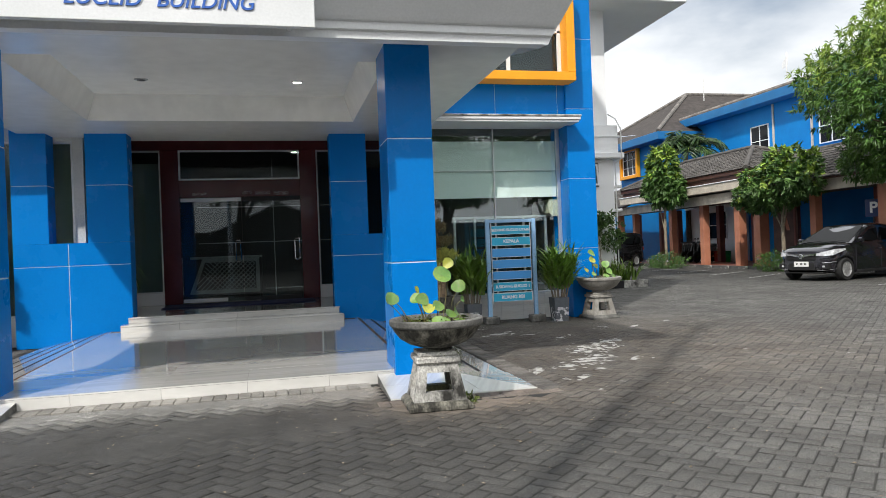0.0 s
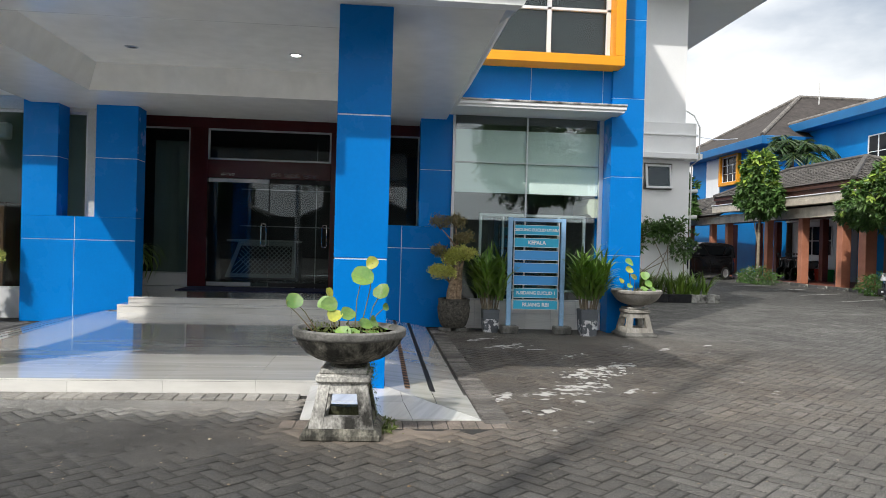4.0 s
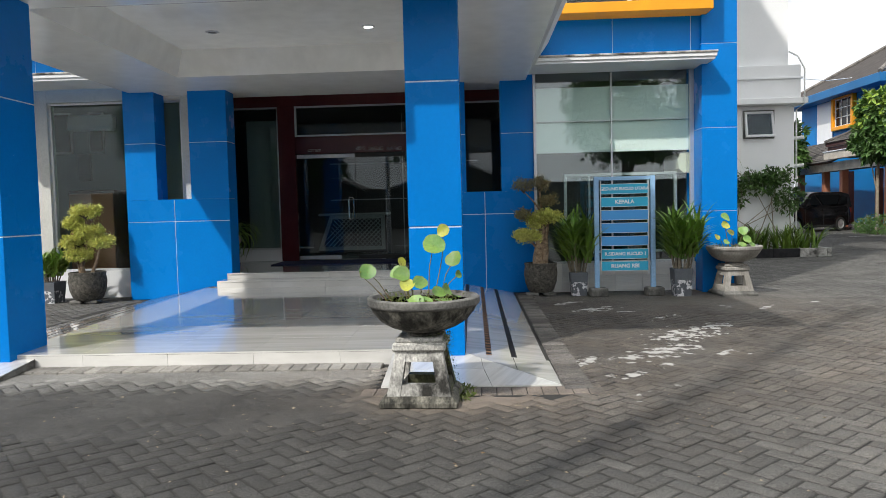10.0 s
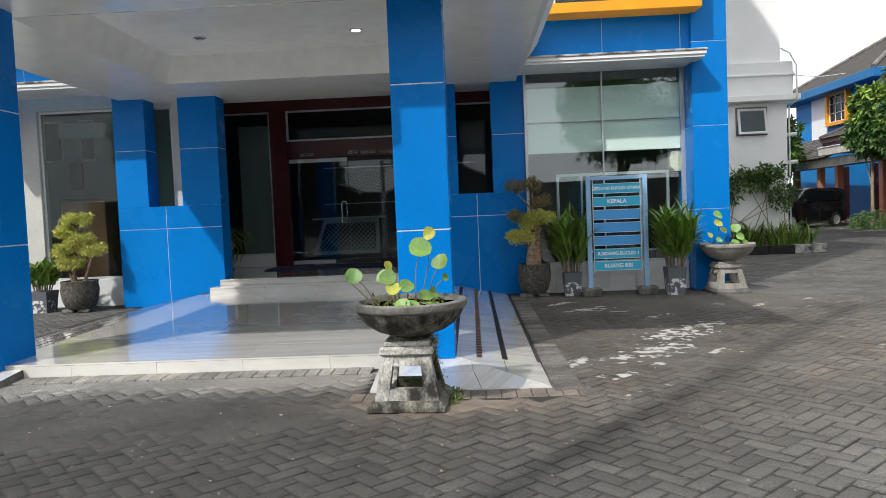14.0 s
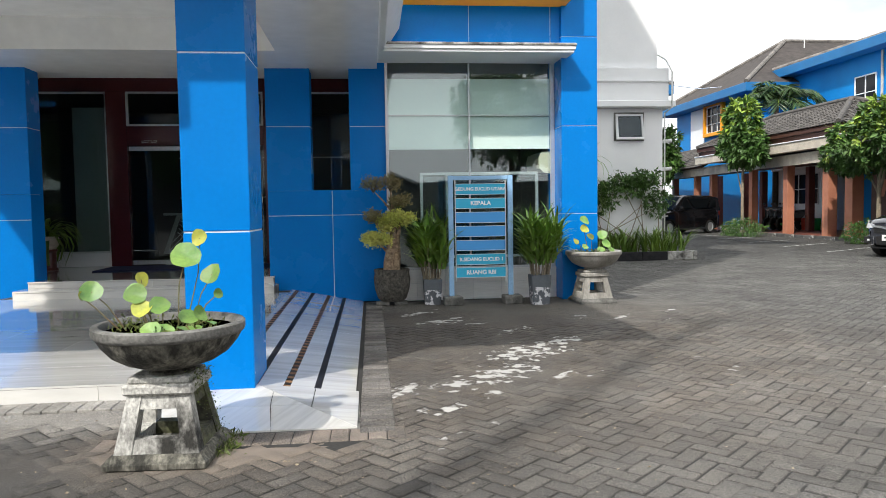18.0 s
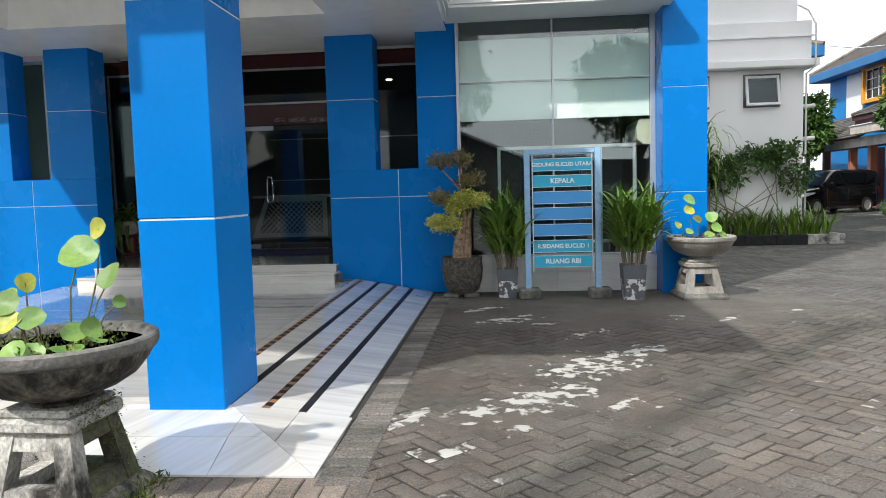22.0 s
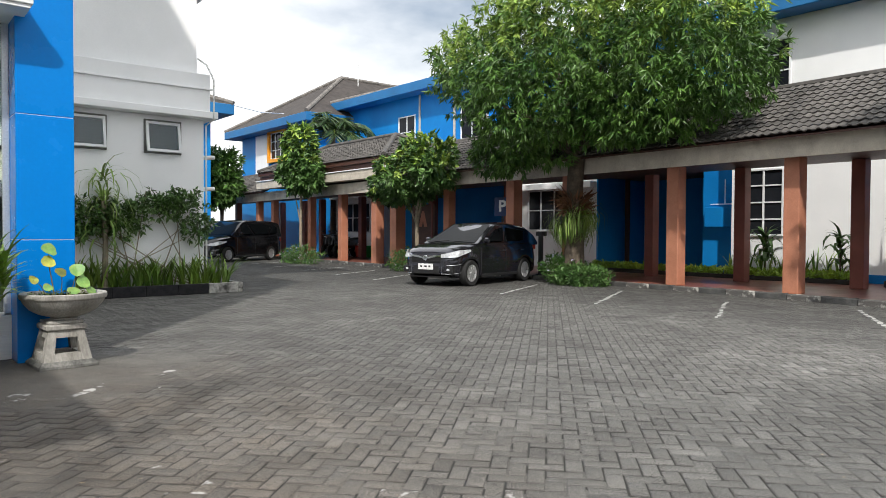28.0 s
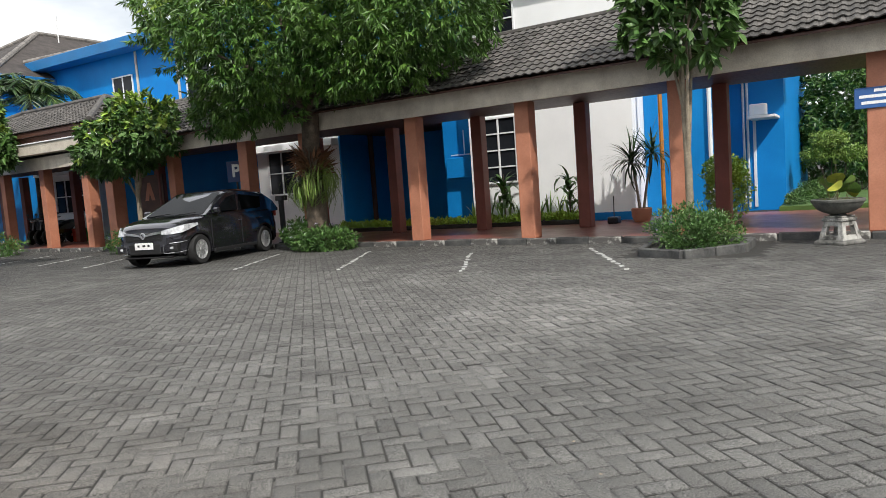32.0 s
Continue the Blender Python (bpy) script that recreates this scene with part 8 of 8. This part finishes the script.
# ---- pavers ----
PAVER = mat("concrete_pavers", (0.182, 0.178, 0.166), (0.099, 0.096, 0.089), 1.6, 0.92, 1.0, 190, rand=0.0, fine=0.74, lo=0.3, hi=0.72)


def paver_material():
    m = PAVER
    N, L = m.node_tree.nodes, m.node_tree.links
    b = N["Principled BSDF"]
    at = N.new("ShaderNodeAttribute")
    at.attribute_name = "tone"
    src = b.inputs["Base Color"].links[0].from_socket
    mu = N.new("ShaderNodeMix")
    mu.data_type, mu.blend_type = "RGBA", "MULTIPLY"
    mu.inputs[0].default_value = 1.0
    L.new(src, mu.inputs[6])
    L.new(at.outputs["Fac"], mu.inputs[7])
    tc = N.new("ShaderNodeTexCoord")
    # pale and dark grit
    gn = N.new("ShaderNodeTexNoise")
    gn.inputs["Scale"].default_value, gn.inputs["Detail"].default_value, gn.inputs["Roughness"].default_value = 95, 6, 0.8
    L.new(tc.outputs["Object"], gn.inputs["Vector"])
    gm = N.new("ShaderNodeMapRange")
    gm.inputs[1].default_value, gm.inputs[2].default_value, gm.inputs[3].default_value, gm.inputs[4].default_value = 0.36, 0.66, 0.54, 1.52
    L.new(gn.outputs["Fac"], gm.inputs[0])
    gx = N.new("ShaderNodeMix")
    gx.data_type, gx.blend_type = "RGBA", "MULTIPLY"
    gx.inputs[0].default_value = 1.0
    L.new(mu.outputs[2], gx.inputs[6])
    L.new(gm.outputs[0], gx.inputs[7])
    # brown silt
    a3 = N.new("ShaderNodeAttribute")
    a3.attribute_name = "dirt"
    dn = N.new("ShaderNodeTexNoise")
    dn.inputs["Scale"].default_value, dn.inputs["Detail"].default_value = 2.2, 8
    L.new(tc.outputs["Object"], dn.inputs["Vector"])
    dm = N.new("ShaderNodeMath")
    dm.operation = "MULTIPLY"
    L.new(a3.outputs["Fac"], dm.inputs[0])
    L.new(dn.outputs["Fac"], dm.inputs[1])
    dx = N.new("ShaderNodeMix")
    dx.data_type, dx.blend_type = "RGBA", "MULTIPLY"
    dx.inputs[7].default_value = (1.0, 0.87, 0.76, 1)
    L.new(dm.outputs[0], dx.inputs[0])
    L.new(gx.outputs[2], dx.inputs[6])
    mu = dx
    # pale silt washed over the stones
    a4 = N.new("ShaderNodeAttribute")
    a4.attribute_name = "silt"
    sn = N.new("ShaderNodeTexNoise")
    sn.inputs["Scale"].default_value, sn.inputs["Detail"].default_value = 5.0, 9
    L.new(tc.outputs["Object"], sn.inputs["Vector"])
    sm = N.new("ShaderNodeMath")
    sm.operation, sm.use_clamp = "MULTIPLY", True
    L.new(a4.outputs["Fac"], sm.inputs[0])
    L.new(sn.outputs["Fac"], sm.inputs[1])
    sx = N.new("ShaderNodeMix")
    sx.data_type = "RGBA"
    sx.inputs[7].default_value = (0.25, 0.205, 0.165, 1)
    L.new(sm.outputs[0], sx.inputs[0])
    L.new(mu.outputs[2], sx.inputs[6])
    mu = sx
    # cement splashes
    a2 = N.new("ShaderNodeAttribute")
    a2.attribute_name = "stain"
    n = N.new("ShaderNodeTexNoise")
    n.inputs["Scale"].default_value, n.inputs["Detail"].default_value, n.inputs["Roughness"].default_value = 9, 8, 0.56
    L.new(tc.outputs["Object"], n.inputs["Vector"])
    sc = N.new("ShaderNodeMath")
    sc.operation = "MULTIPLY_ADD"
    sc.inputs[1].default_value, sc.inputs[2].default_value = 0.32, -0.20
    L.new(a2.outputs["Fac"], sc.inputs[0])
    ad = N.new("ShaderNodeMath")
    ad.operation = "ADD"
    L.new(n.outputs["Fac"], ad.inputs[0])
    L.new(sc.outputs[0], ad.inputs[1])
    rp = N.new("ShaderNodeValToRGB")
    rp.color_ramp.elements[0].position, rp.color_ramp.elements[1].position = 0.60, 0.66
    L.new(ad.outputs[0], rp.inputs["Fac"])
    mx = N.new("ShaderNodeMix")
    mx.data_type = "RGBA"
    mx.inputs[7].default_value = (0.49, 0.48, 0.455, 1)
    L.new(rp.outputs["Color"], mx.inputs[0])
    L.new(mu.outputs[2], mx.inputs[6])
    L.new(mx.outputs[2], b.inputs["Base Color"])


paver_material()
STAINS = [(0.94, 7.55, .55, .28), (0.52, 6.72, .42, .22), (-0.18, 6.42, .24, .12), (0.36, 9.3, .35, .16), (1.95, 9.31, .22, .1), (0.99, 6.61, .2, .1), (0.02, 5.93, .2, .1), (0.1, 9.9, .4, .1), (2.3, 9.2, .25, .08), (2.8, 9.0, .12, .05),
          (0.75, 7.1, .2, .1), (0.2, 6.55, .25, .12), (1.3, 7.95, .3, .15), (1.0, 8.6, .25, .08), (2.35, 6.7, .16, .05), (1.9, 6.55, .2, .05), (2.2, 7.1, .1, .05), (0.35, 5.7, .12, .06), (3.1, 9.6, .2, .08), (0.7, 9.05, .15, .08), (-0.05, 5.3, .14, .08), (3.3, 5.6, .14, .07), (3.0, 6.0, .08, .05),
          (-0.21, 6.43, .16, .1), (0.16, 6.36, .16, .07), (0.03, 5.94, .2, .09), (0.1, 5.46, .1, .05), (0.53, 5.67, .1, .05), (0.72, 5.61, .09, .05), (0.6, 5.4, .08, .05), (0.32, 6.2, .14, .07), (1.12, 6.62, .12, .07), (0.66, 6.95, .3, .12)]


PTURN = radians(42.0)                        # lay of the herringbone against the portico
PC, PS = math.cos(PTURN), math.sin(PTURN)


def paver_field(x0, y0, x1, y1, blocked):
    """Herringbone pavers laid askew: centres, along-axis flags."""
    w = 0.098
    out = []
    us = [PC * x + PS * y for x in (x0, x1) for y in (y0, y1)]
    vs = [PC * y - PS * x for x in (x0, x1) for y in (y0, y1)]
    for i in range(int(min(us) / w) - 2, int(max(us) / w) + 3):
        for j in range(int(min(vs) / w) - 2, int(max(vs) / w) + 3):
            k = (i - j) % 4
            if k == 0:
                u, v, lng = (i + 1) * w, (j + .5) * w, 0
            elif k == 3:
                u, v, lng = (i + .5) * w, (j + 1) * w, 1
            else:
                continue
            x, y = PC * u - PS * v, PS * u + PC * v
            if x0 <= x <= x1 and y0 <= y <= y1 and not blocked(x, y):
                out.append((x, y, lng))
    return out


def blocked(x, y):
    if x > ax(y) - 0.14:
        return True
    if y > 11.12 and x < 2.7:
        return True
    if y > 6.19 and -6.13 < x < -0.38:
        return True
    if y > 5.56 and (-1.86 < x < -0.42 or 2 * CX + 0.42 < x < 2 * CX + 1.86):
        return True
    if 5.33 < y < 5.6 and -1.9 < x < -0.25:
        return True
    if 6.26 < y < 6.4 and 2 * CX + 0.4 < x < -0.4:
        return True
    if y > 17.0 and 2.6 < x < 7.0:
        return True
    if y > 17.5 and x < 6.5:
        return True
    if 12.1 < x < 14.3 and 5.0 < y < 6.9:
        return True
    return False


def wear(P):
    """Tone, dirt, silt and cement splashes of the court at points of the plan."""
    x, y = P[:, 0], P[:, 1]
    big = np.array([noise.noise(Vector((p[0] * 0.35, p[1] * 0.35, 0))) + 0.5 * noise.noise(Vector((p[0] * 1.1, p[1] * 1.1, 3))) for p in P])
    tone = 1 + 0.20 * big
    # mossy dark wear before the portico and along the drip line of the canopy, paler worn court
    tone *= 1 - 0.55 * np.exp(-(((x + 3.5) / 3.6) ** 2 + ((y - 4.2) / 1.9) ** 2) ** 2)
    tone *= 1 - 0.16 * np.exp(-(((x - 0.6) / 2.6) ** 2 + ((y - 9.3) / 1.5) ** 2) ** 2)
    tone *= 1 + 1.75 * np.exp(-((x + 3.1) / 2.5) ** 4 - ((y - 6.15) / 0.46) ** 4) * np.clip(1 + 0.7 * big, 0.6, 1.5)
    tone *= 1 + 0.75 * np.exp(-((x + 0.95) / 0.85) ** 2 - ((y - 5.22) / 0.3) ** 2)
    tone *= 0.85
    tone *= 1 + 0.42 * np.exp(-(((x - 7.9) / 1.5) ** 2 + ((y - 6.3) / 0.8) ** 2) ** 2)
    # far bays and the strip along the kerb toned darker
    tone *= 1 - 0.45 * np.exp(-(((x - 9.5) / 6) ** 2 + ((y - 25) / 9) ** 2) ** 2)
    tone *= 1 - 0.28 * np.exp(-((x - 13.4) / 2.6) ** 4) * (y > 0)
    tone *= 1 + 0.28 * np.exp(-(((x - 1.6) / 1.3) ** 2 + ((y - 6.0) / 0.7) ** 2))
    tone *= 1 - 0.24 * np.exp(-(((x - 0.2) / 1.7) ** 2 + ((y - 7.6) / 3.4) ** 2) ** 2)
    dirt = 1.5 * np.exp(-(((x - 0.8) / 3.4) ** 2 + ((y - 7.8) / 3.4) ** 2) ** 2) + 1.3 * np.exp(-((x + 1.2) / 1.2) ** 2 - ((y - 5.2) / 0.7) ** 2)
    silt = 1.7 * np.exp(-(((x + 1.25) / 0.62) ** 2 + ((y - 5.36) / 0.30) ** 2) ** 2) + 0.8 * np.exp(-((x + 0.75) / 0.4) ** 2 - ((y - 5.45) / 0.16) ** 2)
    stain = np.zeros(len(P))
    for sx, sy, ra, rb in STAINS:
        d = ((x - sx) * .8 + (y - sy) * .6) ** 2 / ra ** 2 + (-(x - sx) * .6 + (y - sy) * .8) ** 2 / rb ** 2
        stain = np.maximum(stain, min(1.2, 0.72 + 1.9 * ra) * np.exp(-d * 0.5))
    return tone, dirt, silt, stain


JOINT = np.array([0.30] * 4 + [0.68] * 4 + [1.0])      # joint darkening put into the tone: flanks most, chamfers less


def build_pavers(cells, name, parent=None, single=False):
    r = np.random.default_rng(12)
    n = len(cells)
    P = np.array([(x, y) for x, y, _ in cells])
    lng = np.array([l for *_, l in cells])
    U = np.where(lng[:, None] == 0, [[PC, PS]], [[-PS, PC]])
    V = np.stack([-U[:, 1], U[:, 0]], 1)
    a, b = 0.0939, 0.0451
    dz = r.normal(0, 0.0012, n)
    tx, ty = r.normal(0, 0.008, n), r.normal(0, 0.008, n)
    vs = []
    for ins, z in ((0.0, -0.024), (0.0, -0.0045), (0.0045, 0.0)):
        for su, sv in ((-1, -1), (1, -1), (1, 1), (-1, 1)):
            q = P + U * (su * (a - ins)) + V * (sv * (b - ins))
            zz = z + dz + tx * su * a + ty * sv * b
            vs.append(np.concatenate([q, zz[:, None]], 1))
    vs = np.stack(vs, 1).reshape(-1, 3)
    f = []
    for k in range(2):
        for i in range(4):
            j = (i + 1) % 4
            f.append((4 * k + i, 4 * k + j, 4 * k + 4 + j, 4 * k + 4 + i))
    f.append((8, 9, 10, 11))
    F = (np.arange(n)[:, None, None] * 12 + np.array(f)[None]).reshape(-1, 4)
    me = bpy.data.meshes.new(name)
    me.vertices.add(len(vs))
    me.vertices.foreach_set("co", vs.ravel())
    me.loops.add(F.size)
    me.loops.foreach_set("vertex_index", F.ravel().astype(np.int32))
    me.polygons.add(len(F))
    me.polygons.foreach_set("loop_start", np.arange(0, F.size, 4, dtype=np.int32))
    me.polygons.foreach_set("loop_total", np.full(len(F), 4, dtype=np.int32))
    me.update(calc_edges=True)
    me.materials.append(PAVER)
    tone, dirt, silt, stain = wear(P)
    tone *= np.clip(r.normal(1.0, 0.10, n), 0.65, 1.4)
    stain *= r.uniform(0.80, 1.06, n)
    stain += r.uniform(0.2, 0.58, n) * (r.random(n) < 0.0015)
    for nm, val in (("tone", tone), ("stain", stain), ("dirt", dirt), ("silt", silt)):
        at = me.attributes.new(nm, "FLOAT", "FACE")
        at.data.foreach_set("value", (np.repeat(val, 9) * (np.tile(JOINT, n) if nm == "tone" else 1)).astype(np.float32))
    ob = new(name, me)
    return ob


pv = tagged(new("pavement"), "court of grey herringbone concrete pavers with worn and stained patches", "pavement", kind="structure")
cells = paver_field(-9, -4, 18, 46, blocked)
near = [q for q in cells if 0.2 < q[0] < 3.0 and 4.6 < q[1] < 7.0][:290]
far = [q for q in cells if q not in set(near)]
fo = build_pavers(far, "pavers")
fo.parent = pv
tagged(fo, kind="stuff")
whole = build_pavers(near, "paver_patch")
src_me = whole.data
co = np.empty(len(src_me.vertices) * 3)
src_me.vertices.foreach_get("co", co)
co = co.reshape(-1, 12, 3)
tn = np.empty(len(src_me.polygons), np.float32)
src_me.attributes["tone"].data.foreach_get("value", tn)
sn_ = np.empty(len(src_me.polygons), np.float32)
src_me.attributes["stain"].data.foreach_get("value", sn_)
dt_ = np.empty(len(src_me.polygons), np.float32)
src_me.attributes["dirt"].data.foreach_get("value", dt_)
sl_ = np.empty(len(src_me.polygons), np.float32)
src_me.attributes["silt"].data.foreach_get("value", sl_)
quads = [(4 * k + i, 4 * k + (i + 1) % 4, 4 * k + 4 + (i + 1) % 4, 4 * k + 4 + i) for k in range(2) for i in range(4)] + [(8, 9, 10, 11)]
for i in range(len(co)):
    me = bpy.data.meshes.new("paver")
    me.from_pydata(co[i].tolist(), [], quads)
    me.materials.append(PAVER)
    for nm, arr in (("tone", tn), ("stain", sn_), ("dirt", dt_), ("silt", sl_)):
        me.attributes.new(nm, "FLOAT", "FACE").data.foreach_set("value", arr[i * 9:i * 9 + 9])
    o = new("paver", me)
    o.parent = pv
bpy.data.objects.remove(whole)


def dirt_film(name, label, x0, y0, x1, y1, cover, tint, step=0.045):
    """Packed dirt that fills the joints: a rough sheet that dips under the stones where it thins out."""
    gx, gy = np.meshgrid(np.arange(x0, x1, step), np.arange(y0, y1, step))
    P = np.stack([gx.ravel(), gy.ravel()], 1)
    nz = np.array([noise.noise(Vector((p[0] * 2.6, p[1] * 2.6, 9))) + 0.7 * noise.noise(Vector((p[0] * 9, p[1] * 9, 4))) for p in P])
    h = np.clip(-0.016 + 0.018 * cover(P[:, 0], P[:, 1]) + 0.0045 * nz, -0.02, 0.0045)
    w = gx.shape[1]
    idx = np.arange(len(P)).reshape(gx.shape)
    f = np.stack([idx[:-1, :-1], idx[:-1, 1:], idx[1:, 1:], idx[1:, :-1]], -1).reshape(-1, 4)
    f = f[(h[f] > -0.019).any(1)]
    me = bpy.data.meshes.new(name)
    me.from_pydata(np.concatenate([P, h[:, None]], 1).tolist(), [], f.tolist())
    me.materials.append(PAVER)
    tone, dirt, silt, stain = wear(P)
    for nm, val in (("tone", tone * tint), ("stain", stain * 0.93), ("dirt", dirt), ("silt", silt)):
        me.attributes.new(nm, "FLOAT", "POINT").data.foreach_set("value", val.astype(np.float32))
    return tagged(new(name, me), label, "dirt", kind="structure")


dirt_film("dirt_by_glass", "packed brown dirt over the pavers before the glass bay", -0.28, 5.4, 5.6, 11.1, lambda x, y: np.maximum(1.15 * np.exp(-(((x - 1.3) / 2.9) ** 2 + ((y - 10.2) / 1.8) ** 2) ** 2), 0.82 * np.exp(-(((x - 0.5) / 1.6) ** 2 + ((y - 7.2) / 1.9) ** 2) ** 2)), 0.98)
dirt_film("dirt_by_steps", "pale silt washed over the pavers along the portico edge", 2 * CX + 0.45, 5.3, -1.92, 6.17, lambda x, y: 1.05 * np.exp(-((6.25 - y) / 0.48) ** 4), 0.85)
dirt_film("dirt_by_bowl", "brown silt round the foot of the stone bowl", -2.6, 4.6, -0.25, 5.36, lambda x, y: 1.1 * np.exp(-(((x + 1.4) / 0.85) ** 2 + ((y - 5.4) / 0.42) ** 2) ** 2), 1.0)
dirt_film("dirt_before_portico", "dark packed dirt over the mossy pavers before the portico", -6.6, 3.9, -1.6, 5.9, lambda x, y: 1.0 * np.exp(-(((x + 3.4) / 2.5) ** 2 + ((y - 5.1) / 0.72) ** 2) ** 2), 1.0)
dirt_film("dirt_in_joints", "thin dirt in the joints of the open court", -2.2, 2.6, 9.0, 8.6, lambda x, y: 0.59 * np.exp(-(((x - 3.4) / 5.2) ** 2 + ((y - 5.5) / 2.9) ** 2) ** 4), 0.9, 0.06)
# soldier course along the portico edge
EDGE = mat("edge_paver_concrete", (0.165, 0.152, 0.138), (0.085, 0.078, 0.07), 2.2, 0.9, 1.2, 100, rand=0.34, fine=0.6)
EDGEB = mat("silted_brown_edge_paver", (0.27, 0.22, 0.18), (0.12, 0.108, 0.094), 3.0, 0.9, 1.0, 130, rand=0.2, fine=0.5)
r7 = random.Random(17)
EDGEF = mat("silted_edge_paver", (0.34, 0.325, 0.295), (0.18, 0.17, 0.155), 2.6, 0.9, 1.0, 100, rand=0.2, fine=0.4)
x = 2 * CX + 0.42
while x < -1.9:
    o = part("edge_paver", MB().box(x, 6.18, -0.02, x + 0.100, 6.385, 0.016 + r7.uniform(-.001, .001), 0.006), EDGEF, pv)
    x += 0.1045
y = 5.50
while y < 11.0:
    o = part("edge_paver", MB().box(-0.503, y + r7.uniform(0, .003), -0.02, -0.30, y + 0.094, 0.007 + r7.uniform(-.004, .004), 0.008), EDGE, pv)
    y += 0.1045
x = -1.90
while x < -0.33:
    part("edge_paver", MB().box(x, 5.385, -0.02, x + 0.099, 5.585, 0.002 + r7.uniform(-.002, .002), 0.006), EDGEB, pv)
    x += 0.1035

# fallen bits on the court
LITTER = mat("dry_leaf_litter", (0.42, 0.36, 0.26), (0.16, 0.10, 0.05), 40, 0.85, 0.0, rand=0.0, fine=0.2)
g8 = np.random.default_rng(88)
n8 = 420
p8 = np.stack([g8.normal(-1.2, 2.2, n8), g8.normal(5.0, 1.3, n8), np.full(n8, 0.010)], 1)
p8 = p8[(p8[:, 1] < 5.45) | (p8[:, 0] > -0.25) | ((p8[:, 1] < 6.1) & (p8[:, 0] < -2.0) & (p8[:, 0] > -5.0))]
p8 = p8[np.hypot(p8[:, 0] + 1.46, p8[:, 1] - 5.31) > 0.4]
h8 = np.stack([g8.normal(size=len(p8)), g8.normal(size=len(p8)), np.full(len(p8), 0.05)], 1)
tagged(new("leaf_litter", leaf_mesh("leaf_litter", p8, h8, g8.uniform(0.008, 0.028, len(p8)), g8.uniform(0.006, 0.014, len(p8)), LITTER)), "dry leaf scraps and grit scattered over the pavers", "litter", kind="stuff")
